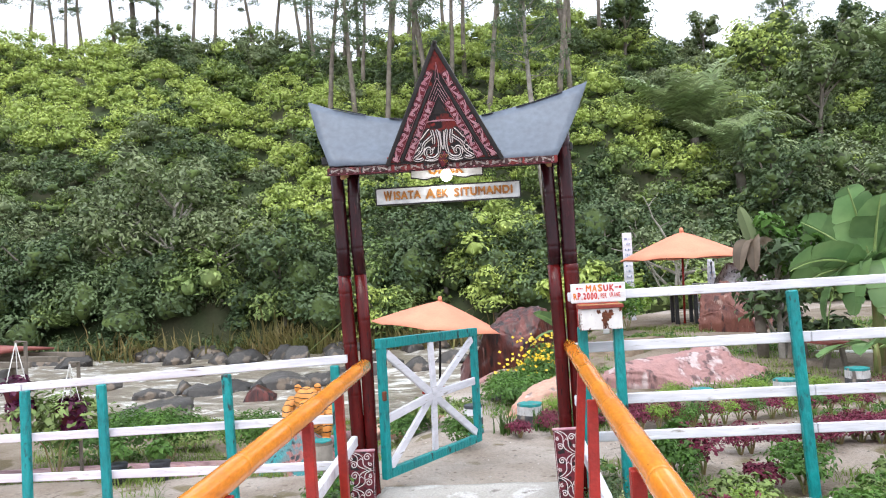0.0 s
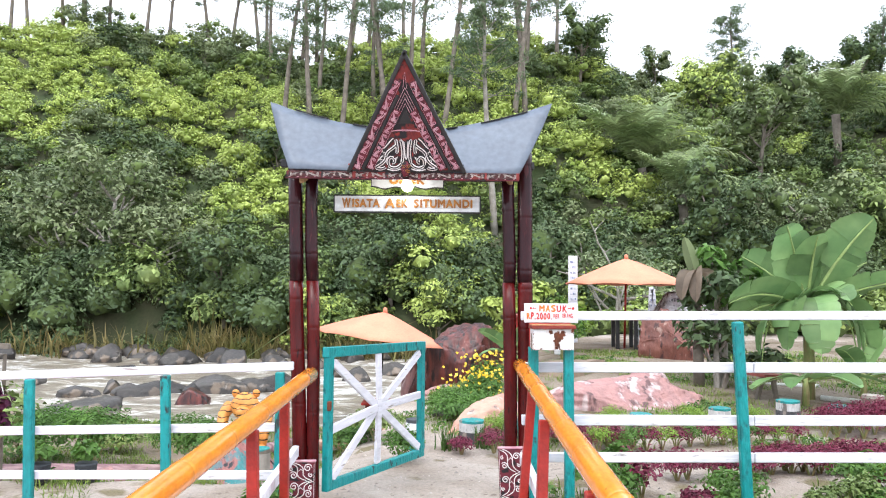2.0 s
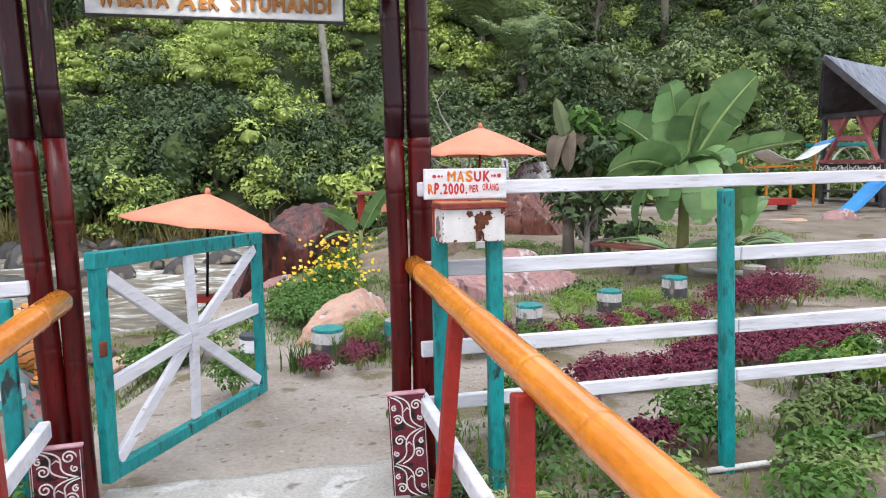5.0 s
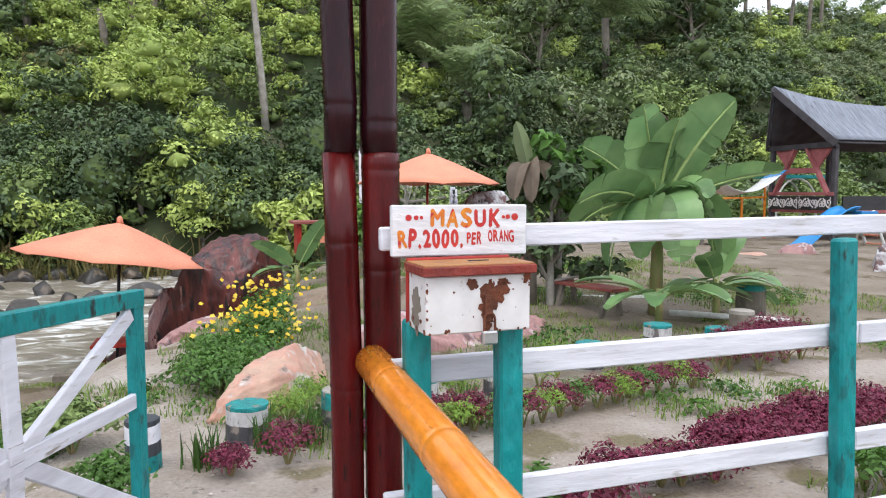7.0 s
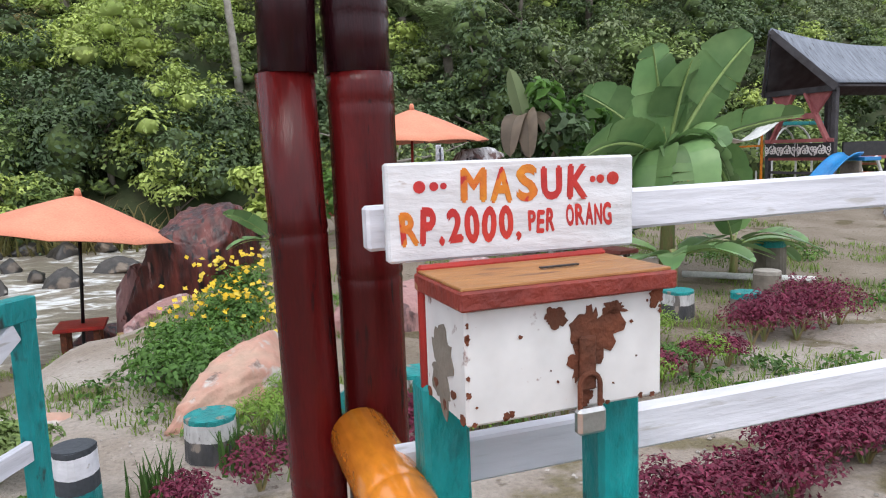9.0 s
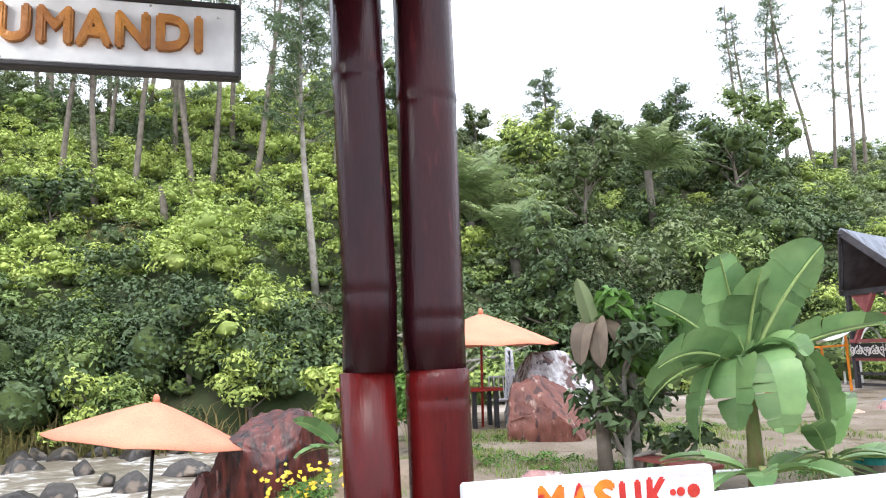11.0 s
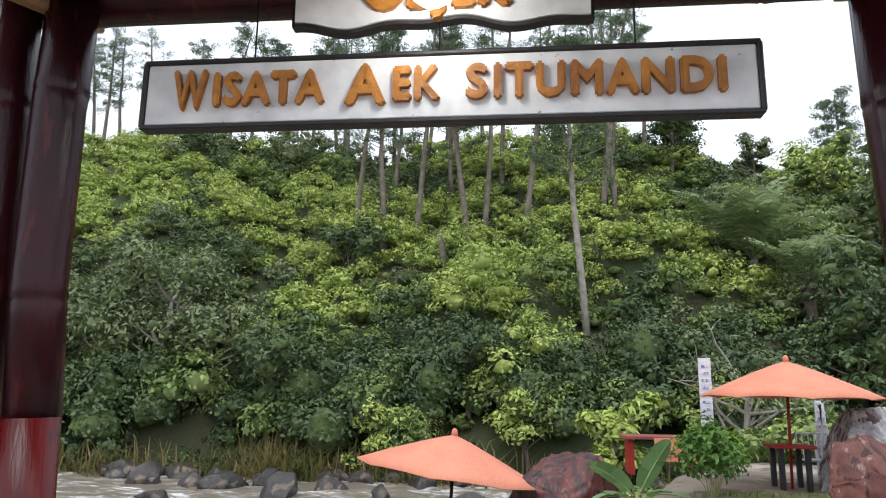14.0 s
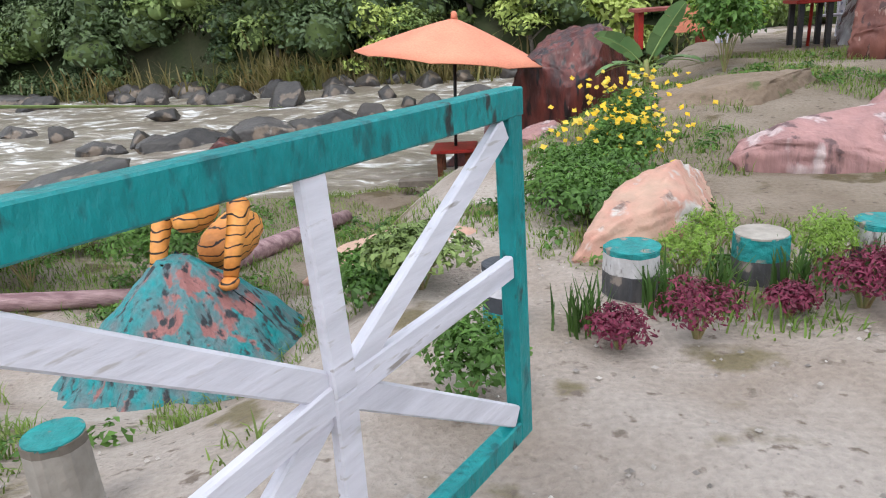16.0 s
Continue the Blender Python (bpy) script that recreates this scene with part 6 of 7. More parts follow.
broad_tree(10.7, 49.0, 6.0, 3.2, M["leaf_dark"], 37, 2200, 0.3, label="dark rounded tree near the ridge")
broad_tree(12.3, 54.5, 6.0, 1.6, M["leaf_pine"], 38, 1500, 0.28)
pine(25.0, 55.5, 8.5, 181, 0.03, 0.3, 1.6)
pine(36.6, 54.0, 7.0, 182, 0.03, 0.3, 1.6)
broad_tree(18.5, 55.5, 3.8, 1.8, M["leaf_grey"], 39, 1500, 0.3)
broad_tree(24.0, 55.0, 3.6, 2.0, M["leaf_mid"], 40, 1600, 0.32)
broad_tree(29.0, 55.0, 4.6, 1.8, M["leaf_pine"], 41, 1300, 0.32)
broad_tree(34.5, 53.0, 4.8, 2.4, M["leaf_dark"], 42, 1800, 0.32)
broad_tree(38.0, 44.0, 7.0, 3.6, M["leaf_mid"], 43, 2000, 0.34)
broad_tree(-9.1, 36.6, 3.4, 1.9, M["leaf_dark"], 44, 1500, 0.28, label="rounded green tree on the open slope")
broad_tree(20.0, 47.0, 6.0, 3.2, M["leaf_bright"], 45, 1600, 0.34)
# bare branching tree
bt = thing("bare_tree", (6.7, 22.9, float(ground(6.7, 22.9)) - 0.1), "grey branching tree with few leaves", "tree")
rnd = random.Random(77)
g = G()
trunk = limb_path((0, 0, 0), (0.05, 0, 1), 3.8, rnd, 6, 0.06)
g.tube(trunk, taper(0.13, 0.09, 7), 9)
tips = []
for k in range(11):
    a = k * 0.571
    pts = limb_path(trunk[3 + k % 4], (math.cos(a), math.sin(a) * 0.6, rnd.uniform(0.15, 0.9)), rnd.uniform(2.0, 3.2), rnd, 6, 0.25)
    g.tube(pts, taper(0.06, 0.015, 7), 6, False)
    for j in (3, 5):
        sub = limb_path(pts[j], (rnd.uniform(-1, 1), rnd.uniform(-1, 1), 0.8), 0.9, rnd, 4, 0.3)
        g.tube(sub, taper(0.022, 0.006, 5), 5, False)
        tips.append(sub[-1])
part("trunk", g, M["bark_pale"], bt, "", True)
v, q = foliage(np.random.default_rng(8), [(tuple(p), (0.45, 0.45, 0.3), 45) for p in tips], 0.22, 0.5)
part("crown", numpy_mesh("crown", v, q, M["leaf_grey"]), None, bt)


# reeds on the far bank
def blades(rg, base, h, lean, w):
    """Grass blades bent once: vertices and faces."""
    n = len(base)
    a = rg.uniform(0, 2 * np.pi, n)
    d = np.stack([np.cos(a), np.sin(a), np.zeros(n)], -1)
    s = np.stack([-np.sin(a), np.cos(a), np.zeros(n)], -1)
    hh = (h * rg.uniform(0.5, 1.2, n))[:, None]
    ww = (w * rg.uniform(0.7, 1.3, n))[:, None]
    up = np.array([0, 0, 1.0])
    k = lean * rg.uniform(0.2, 1.2, n)[:, None]
    m = base + up * hh * 0.6 + d * hh * k * 0.35
    t = base + up * hh * (1 - 0.25 * k) + d * hh * k
    v = np.stack([base - s * ww / 2, base + s * ww / 2, m + s * ww * 0.45, m - s * ww * 0.45, t + s * ww * 0.06, t - s * ww * 0.06], 1)
    i = np.arange(n)[:, None] * 6
    q = np.concatenate([i + np.array([0, 1, 2, 3]), i + np.array([3, 2, 4, 5])])
    return v.reshape(-1, 3), q


rg = np.random.default_rng(12)
P = []
for cx_, cy_, n, sp in ((-8.3, 23.0, 420, 1.0), (-2.8, 23.0, 380, 1.2), (-6.0, 23.2, 200, 1.0), (2.0, 23.2, 200, 1.2), (-14, 23.2, 260, 1.6)):
    x, y = rg.normal(cx_, sp, n), rg.normal(cy_, 0.35, n)
    P.append(np.stack([x, y, ground(x, y) + rg.uniform(0, 0.4, n)], -1))
v, q = blades(rg, np.concatenate(P), 1.5, 0.7, 0.06)
tagged(new("riverbank_reeds", numpy_mesh("riverbank_reeds", v, q, M["leaf_dry"])), "dry brown reeds hanging over the far bank", "reeds", kind="stuff")
scatter("garden_backdrop_shrubs", "mid-green shrubs behind the garden", 110, (3.0, 34, 15.5, 21), (0.5, 1.1), 420, 0.2, M["leaf_mid"], lambda x, y: y > np.interp(x, [3, 8, 34], [16, 15.5, 18]))
scatter("garden_backdrop_bushes", "light green bushes behind the garden", 60, (3.0, 34, 15.5, 21), (0.4, 0.9), 420, 0.2, M["leaf_bright"], lambda x, y: y > np.interp(x, [3, 8, 34], [16, 15.5, 18]))


# ---------------------------------------------------------------- banana plants
def blade(g, base, d, L, W, droop, roll=0.0, seed=0, n=12, fold=0.25, torn=False):
    """A broad leaf with a midrib fold; a torn one is split into flaps that hang at different angles."""
    rnd = random.Random(seed)
    p, d = Vector(base), Vector(d).normalized()
    rows = []
    for i in range(n + 1):
        t = i / n
        side = d.cross(Vector((0, 0, 1)))
        if side.length < 0.05:
            side = Vector((1, 0, 0))
        side = (Matrix.Rotation(roll, 3, d) @ side.normalized())
        w = W * 0.5 * (math.sin(math.pi * min(1, (t * 0.92 + 0.08)) ** 0.9) ** 0.48) * (1 if i < n else 0.05)
        rows.append((p.copy(), side, side.cross(d), w, d.copy()))
        p = p + d * L / n
        d = (d + Vector((0, 0, -droop / n))).normalized()
    for sg in (-1, 1):
        i = 0
        while i < n:
            m = n if not torn else min(n, i + rnd.choice((3, 5, 8, 12, 17)))
            fd = fold if not torn else fold + rnd.uniform(-0.12, 0.22)
            slant = rnd.uniform(0.05, 0.16) if torn else 0.0
            o = len(g.v)
            for r in range(i, m + 1):
                p, side, nr, w, dd = rows[r]
                if torn:
                    w = w * (1 - 0.05 * rnd.random()) * (0.9 if r in (i, m) and 0 < r < n else 1)
                ripple = nr * (0.005 * W if r % 2 else -0.005 * W) if torn else Vector((0, 0, 0))
                for f, bend in ((0.0, 0.0), (0.35, 0.9), (0.7, 1.05), (1.0, 0.85)):
                    g.v.append(tuple(p + side * (sg * w * f) + nr * (w * fd * bend * f) + dd * (slant * w * f) + ripple * (1 if f else 0)))
            for r in range(m - i):
                for k in range(3):
                    a = o + r * 4 + k
                    g.f.append((a, a + 1, a + 5, a + 4) if sg > 0 else (a, a + 4, a + 5, a + 1))
            i = m
    return g


def midrib(base, d, L, droop, r, n=12):
    p, d = Vector(base), Vector(d).normalized()
    pts = []
    for i in range(n + 1):
        pts.append(p - Vector((0, 0, 0.006)))
        p = p + d * L / n
        d = (d + Vector((0, 0, -droop / n))).normalized()
    return G().tube(pts, taper(r, r * 0.25, n + 1), 6, False)


M["stem"] = mat("banana_stem", (0.2, 0.26, 0.08), (0.28, 0.2, 0.1), 6, 0.6, 0.2, 30, stretch=(4, 4, 0.6))
M["rib"] = mat("leaf_midrib", (0.3, 0.4, 0.14), None, 6, 0.5, 0.1, 30)
M["dead"] = leaf_mat("dead_leaf", (0.24, 0.18, 0.13), (0.16, 0.12, 0.09), 4.0)


def banana(at, crown, specs, label, stem_r=0.09, group="banana plants", grow=1.0):
    t = thing("banana_plant", at, label, "banana plant", group)
    part("stem", G().tube([(0, 0, -0.05), (0.02, 0, crown * 0.5), (0, 0, crown)], [stem_r, stem_r * 0.8, stem_r * 0.6], 14), M["stem"], t, "", True)
    for k, (dx, dy, dz, L, W, droop, roll) in enumerate(specs):
        d = Vector((dx, dy, dz)).normalized()
        L, W = L * grow, W * grow * 1.05
        b = Vector((0, 0, crown - 0.1)) + d * 0.08
        lf = part("leaf", blade(G(), b + d * L * 0.12, d, L, W, droop, roll, k + 5, 36, 0.2, True), M["leaf_banana"], t, "", True)
        part("midrib", midrib(b, d, L * 1.1, droop, 0.016 * W / 0.4), M["rib"], lf)
    return t


banana((5.4, 5.45, -0.17), 1.38, ((-0.28, -0.2, 1.0, 0.95, 0.62, 0.35, 1.1), (0.42, -0.25, 1.0, 1.15, 0.66, 0.55, -1.0), (-1.05, -0.35, 0.6, 1.05, 0.46, 1.0, 0.7), (1.1, -0.3, 0.62, 1.2, 0.38, 0.5, -0.7),
                                 (0.8, 0.2, 0.8, 0.95, 0.5, 0.5, -0.9), (-0.5, 0.5, 0.9, 0.9, 0.5, 0.6, 1.1), (0.9, 0.3, 0.35, 0.85, 0.42, 1.6, -0.7), (-0.85, 0.3, 0.35, 0.85, 0.42, 1.6, 0.7),
                                 (-0.05, -0.3, 1.0, 0.85, 0.55, 0.9, 0.3), (-0.42, -0.4, 0.4, 0.9, 0.44, 4.2, 0.5), (-0.12, -0.5, 0.4, 0.95, 0.46, 4.6, 0.2), (0.25, -0.45, 0.4, 0.95, 0.46, 4.4, -0.4),
                                 (0.5, -0.15, 0.3, 1.0, 0.44, 4.0, -0.5), (0.05, 0.6, 0.6, 0.9, 0.5, 1.6, 0), (-0.5, -0.1, 0.25, 0.95, 0.42, 4.0, 0.4), (0.15, -0.05, 1.4, 0.75, 0.3, 0.2, 0.8), (0.2, -0.35, 0.7, 0.6, 0.4, 2.6, 0.3), (0.35, -0.3, 0.3, 0.9, 0.4, 4.4, -0.2)),
       "large banana plant with broad bright green leaves", grow=1.14)
banana((5.1, 4.95, -0.16), 0.42, ((-1.0, -0.4, 0.35, 0.8, 0.3, 0.9, 0.2), (-0.6, -0.8, 0.4, 0.75, 0.28, 0.9, 0.2), (0.9, -0.5, 0.4, 0.85, 0.3, 0.9, -0.2), (0.3, -0.9, 0.45, 0.75, 0.3, 1.0, 0), (1.0, 0.2, 0.4, 0.9, 0.3, 0.8, 0), (-0.9, 0.4, 0.5, 0.8, 0.3, 0.8, 0)),
       "young banana plant with spreading leaves", 0.05)
banana((5.9, 5.0, -0.16), 0.5, ((0.9, -0.6, 0.3, 0.8, 0.3, 1.0, 0), (0.2, -0.9, 0.5, 0.7, 0.28, 1.0, 0), (-0.6, -0.5, 0.8, 0.7, 0.28, 0.8, 0.3), (0.6, 0.3, 0.9, 0.8, 0.3, 0.8, 0), (1.0, 0.0, 0.1, 0.8, 0.3, 1.0, 0)),
       "young banana plant with spreading leaves", 0.05)
banana((1.62, 9.2, float(ground(1.62, 9.2))), 0.35, ((-0.6, -0.2, 0.7, 0.7, 0.3, 0.8, 0.6), (0.45, -0.2, 1.0, 0.75, 0.3, 0.4, -0.9), (0.9, -0.3, 0.4, 0.6, 0.25, 0.9, 0), (-0.9, -0.4, 0.3, 0.6, 0.22, 0.9, 0)),
       "small banana plant on the earth bank", 0.05)
# slim dark-leaved tree and a wilted banana next to it
broad_tree(4.45, 6.3, 2.3, 0.75, M["leaf_dark"], 61, 900, 0.17, "bark_pale", "slim garden tree with glossy dark leaves", bare=0.3)
broad_tree(4.6, 6.5, 3.0, 0.6, M["leaf_garden"], 62, 330, 0.22, "bark_pale", "slim garden tree with fresh green top leaves", bare=0.75)
wilt = thing("banana_plant", (4.2, 6.35, -0.12), "wilted banana stem with brown hanging leaves", "banana plant", "banana plants")
part("stem", G().tube([(0, 0, -0.05), (-0.03, 0, 1.0), (-0.05, 0, 1.75)], [0.09, 0.07, 0.04], 12), M["bark"], wilt, "", True)
for k, (dx, dy, L) in enumerate(((-0.5, -0.4, 0.7), (0.4, -0.5, 0.6), (-0.2, -0.6, 0.75), (0.1, 0.5, 0.6))):
    part("leaf", blade(G(), (-0.05, 0, 1.75), (dx, dy, 0.5), L, 0.26, 4.5, 0.3 * k, 30 + k), M["dead"], wilt, "dry hanging leaf", True)
part("leaf", blade(G(), (-0.05, 0, 1.75), (-0.25, 0, 1.0), 0.6, 0.2, 0.3, 1.2, 41), M["leaf_grey"], wilt, "", True)


# ---------------------------------------------------------------- garden plants
def bushy(name, at, r, h, n, leaf, material, label, cat, group="", ratio=0.5, seed=0, stems=5):
    rg = np.random.default_rng(seed + int(abs(at[0]) * 100))
    leaf, n = leaf * 0.62, int(n * 1.9)
    t = thing(name, (at[0], at[1], float(ground(at[0], at[1]))), label, cat, group)
    rnd = random.Random(seed)
    g = G()
    cl = []
    for k in range(stems):
        a = k * 6.28 / stems + rnd.random()
        p = (math.cos(a) * r * 0.55, math.sin(a) * r * 0.55, h * rnd.uniform(0.5, 0.8))
        g.tube([(0, 0, -0.03), (p[0] * 0.4, p[1] * 0.4, p[2] * 0.6), p], [0.008, 0.006, 0.003], 5, False)
        cl.append((p, (r * 0.55, r * 0.55, h * 0.38), n // (stems + 1)))
    cl.append(((0, 0, h * 0.7), (r * 0.6, r * 0.6, h * 0.36), n // (stems + 1)))
    part("stem", g, M["stem"], t)
    v, q = foliage(rg, cl, leaf, ratio)
    part("leaves", numpy_mesh("leaves", v, q, material), None, t)
    return t


def flower_heads(t, rg, n, r, z0, z1, size, material, off=(0, 0)):
    P = np.stack([rg.normal(off[0], r, n), rg.normal(off[1], r, n), rg.uniform(z0, z1, n)], -1)
    V, Q = [], []
    for k in range(2):
        v, q = leaves(rg, P, np.tile([[0, -0.6, 0.8]], (n, 1)) + rg.normal(size=(n, 3)) * 0.3, size, size * 0.9, -0.1)
        Q.append(q + sum(len(a) for a in V))
        V.append(v)
    part("blossoms", numpy_mesh("blossoms", np.concatenate(V), np.concatenate(Q), material), None, t, "small yellow blossoms")


fb = bushy("flower_bush", (0.78, 4.7), 0.26, 0.4, 700, 0.08, M["leaf_garden"], "green bush covered in yellow blossoms", "flowers", seed=3, stems=8)
flower_heads(fb, np.random.default_rng(3), 120, 0.2, 0.16, 0.5, 0.05, M["yellow"])
fb = bushy("flower_bush", (0.9, 5.3), 0.24, 0.5, 500, 0.08, M["leaf_garden"], "green bush covered in yellow blossoms", "flowers", seed=4, stems=8)
flower_heads(fb, np.random.default_rng(4), 80, 0.2, 0.28, 0.66, 0.05, M["yellow"])
bushy("bush", (0.42, 3.75), 0.4, 0.24, 1100, 0.08, M["leaf_garden"], "spreading green weeds beside the cream rock", "bush", seed=5, stems=8)
bushy("bush", (0.55, 4.4), 0.4, 0.26, 1000, 0.08, M["leaf_garden"], "spreading green weeds beside the cream rock", "bush", seed=6, stems=8)
bushy("bush", (-0.42, 2.65), 0.26, 0.3, 900, 0.075, M["leaf_mid"], "low dark green weed clump", "bush", "weed clumps", seed=7)
bushy("bush", (-0.75, 2.9), 0.3, 0.26, 900, 0.075, M["leaf_garden"], "low green weed clump on soil", "bush", "weed clumps", seed=8)
bushy("bush", (-0.1, 1.55), 0.18, 0.25, 600, 0.06, M["leaf_garden"], "low green weed clump by the gate leaf", "bush", "weed clumps", seed=9)
bushy("bush", (-2.95, 4.9), 0.55, 0.62, 2400, 0.08, M["leaf_garden"], "leafy green bush behind the statue", "bush", seed=10, stems=9)
bushy("bush", (-4.3, 4.9), 0.5, 0.7, 1000, 0.1, M["leaf_garden"], "leafy green bush behind the log", "bush", seed=11, stems=8)
bushy("bush", (-3.4, 1.0), 0.4, 0.7, 500, 0.12, M["leaf_mid"], "sparse young shrub behind the fence", "bush", seed=12)
bushy("bush", (-4.6, 6.3), 0.5, 0.4, 1300, 0.1, M["leaf_mid"], "leafy green bush near the bank", "bush", seed=13, stems=7)
bushy("bush", (-5.2, 5.0), 0.8, 0.6, 2000, 0.12, M["leaf_garden"], "leafy green bush near the bank", "bush", seed=14, stems=8)
bushy("shrub", (2.55, 9.0), 0.42, 1.0, 700, 0.16, M["leaf_garden"], "young shrub with a pale stem on the bank", "shrub", seed=15, stems=7)
bushy("shrub", (2.9, 10.2), 0.5, 0.9, 800, 0.15, M["leaf_lime"], "light green shrub on the bank", "shrub", seed=16, stems=7)
for k, (x, y, r, h) in enumerate(((0.43, 1.93, 0.13, 0.13), (0.73, 2.02, 0.16, 0.2), (1.12, 2.2, 0.1, 0.12), (1.42, 2.25, 0.17, 0.22), (1.6, 2.35, 0.14, 0.18), (1.85, 2.3, 0.16, 0.2))):
    bushy("red_plant", (x, y), r, h, 420, 0.05, M["leaf_maroon"], "crimson-leaved plant in the sandy border", "plant", "crimson border plants", 0.35, 20 + k, 7)


def tuft(x, y, h, n, material, label, group, seed, lean=0.35, w=0.012, sp=0.05, name="grass_tuft", cat="grass"):
    rg = np.random.default_rng(seed)
    b = np.stack([rg.normal(0, sp, n), rg.normal(0, sp, n), np.full(n, -0.02)], -1)
    v, q = blades(rg, b, h, lean, w)
    ob = new(name, numpy_mesh(name, v, q, material))
    ob.matrix_world = pose(x, y, float(ground(x, y)))
    return tagged(ob, label, cat, group)


M["lily"] = leaf_mat("lily_blades", (0.05, 0.11, 0.025), (0.08, 0.15, 0.03), 2.0)
for k, (x, y) in enumerate(((0.31, 2.08), (0.66, 2.28), (0.89, 2.33), (1.22, 2.4), (1.55, 2.5), (1.95, 2.5))):
    tuft(x, y, 0.24, 60, M["lily"], "upright clump of dark lily blades", "lily clumps", 40 + k, 0.4)
for k, (x, y) in enumerate(((0.78, 2.55), (1.38, 2.6), (1.5, 2.75), (1.95, 2.75), (2.1, 3.1), (2.7, 3.0), (3.0, 3.3), (3.7, 3.3), (0.95, 2.8))):
    bushy("feathery_plant", (x, y), 0.15, 0.25, 420, 0.06, M["leaf_lime"], "feathery lime-green plant between painted stumps", "plant", "lime border plants", 0.2, 60 + k, 6)
# maroon hedges and mixed border
k = 0
for x0, y0, x1, y1, step, r, h in ((2.05, 0.95, 4.8, 1.5, 0.17, 0.17, 0.19), (2.9, 1.25, 4.6, 1.65, 0.2, 0.17, 0.2), (4.3, 2.95, 5.6, 3.2, 0.2, 0.22, 0.3), (4.5, 3.2, 5.6, 3.5, 0.25, 0.2, 0.3)):
    L = math.hypot(x1 - x0, y1 - y0)
    for i in range(int(L / step)):
        t_ = i * step / L
        rnd = random.Random(k)
        bushy("red_plant", (x0 + (x1 - x0) * t_ + rnd.uniform(-0.05, 0.05), y0 + (y1 - y0) * t_ + rnd.uniform(-0.08, 0.08)), r, h * rnd.uniform(0.8, 1.15), 380, 0.055, M["leaf_maroon"],
              "maroon-leaved plant in a low hedge", "plant", "maroon hedge", 0.4, 100 + k, 6)
        k += 1
for i in range(15):
    rnd = random.Random(300 + i)
    x, y = 1.55 + i * 0.16, 2.05 + i * 0.045 + rnd.uniform(-0.06, 0.06)
    m_ = ("leaf_maroon", "leaf_lime", "leaf_maroon", "leaf_garden")[i % 4]
    bushy("border_plant", (x, y), 0.15, 0.2, 320, 0.055, M[m_], "maroon-leaved plant in the mixed border" if "maroon" in m_ else "light green plant in the mixed border", "plant", "mixed border", 0.35, 300 + i, 5)
# weeds and low plants on both sides of the right fence
for i in range(46):
    rnd = random.Random(500 + i)
    x, y = rnd.uniform(0.95, 4.2), rnd.uniform(-2.2, 0.75)
    if abs(y + 0.24) < 0.12:
        y += 0.25
    m_ = rnd.choice(("leaf_mid", "leaf_garden", "leaf_garden", "leaf_mid", "leaf_lime", "leaf_maroon"))
    bushy("weed", (x, y), rnd.uniform(0.12, 0.24), rnd.uniform(0.12, 0.32), rnd.randint(120, 260), rnd.uniform(0.06, 0.1), M[m_], "maroon-leaved weed on sandy soil" if "maroon" in m_ else "leafy green weed on sandy soil", "weed", "garden weeds", 0.5, 500 + i, 4)
# weeds pressed against the ramp
for i in range(44):
    rnd = random.Random(900 + i)
    x, y = (rnd.uniform(0.85, 1.9), rnd.uniform(-3.2, -0.4)) if i % 4 else (rnd.uniform(-0.95, -0.72), rnd.uniform(-2.4, -0.3))
    m_ = rnd.choice(("leaf_garden", "leaf_garden", "leaf_dark", "leaf_dark", "leaf_lime"))
    bushy("weed", (x, y), rnd.uniform(0.09, 0.17), rnd.uniform(0.1, 0.26), rnd.randint(90, 190), rnd.uniform(0.05, 0.085), M[m_], "leafy green weed growing beside the ramp", "weed", "ramp weeds", rnd.choice((0.25, 0.5)), 900 + i, 5)
# variegated clumps by the ramp
for k, (x, y, s) in enumerate(((-0.7, -1.62, 1.3), (-0.82, -1.42, 1.2), (-0.66, -1.35, 1.0), (-0.72, -1.1, 0.8), (-0.7, -0.85, 0.9), (-0.92, -0.5, 0.8), (1.0, -0.45, 0.9), (0.92, -1.1, 0.9), (0.95, -1.9, 1.0), (-0.8, -2.1, 1.0))):
    t = thing("variegated_plant", (x, y, float(ground(x, y))), "clump of cream-edged variegated leaves beside the ramp", "plant", "variegated plants")
    rnd = random.Random(700 + k)
    for i in range(20):
        a = i * 2.4 + rnd.uniform(-0.3, 0.3)
        part("leaf", blade(G(), (0, 0, 0), (math.cos(a), math.sin(a), rnd.uniform(0.7, 1.8)), 0.33 * s * rnd.uniform(0.7, 1.15), 0.05 * s, rnd.uniform(1.2, 2.2), 0, i, 6, 0.15), M["leaf_cream"], t, "", True)
# grass and low herbs as a carpet
rg = np.random.default_rng(31)
N = 170000
x, y = rg.uniform(-7, 9, N), rg.uniform(-3.0, 10.5, N)
f = np.sin(x * 2.1 + np.sin(y * 1.7)) + np.sin(y * 2.3 + x * 0.9) + 0.8 * np.sin(x * 5.3 + y * 4.1)
ok = f > 0.45
ok |= (x < -0.6) & (y > 2.8) & (f > -0.9)
ok |= (x < -0.4) & (y > 0.4) & (f > 0.35)
ok |= (x > 0.8) & (y < 0.8) & (f > 0.1)
ok |= (x > 0.1) & (x < 2.2) & (y > 3.8) & (y < 9) & (f > -0.9)
ok |= (x > 1.4) & (y > 3.3) & (f > -0.3)
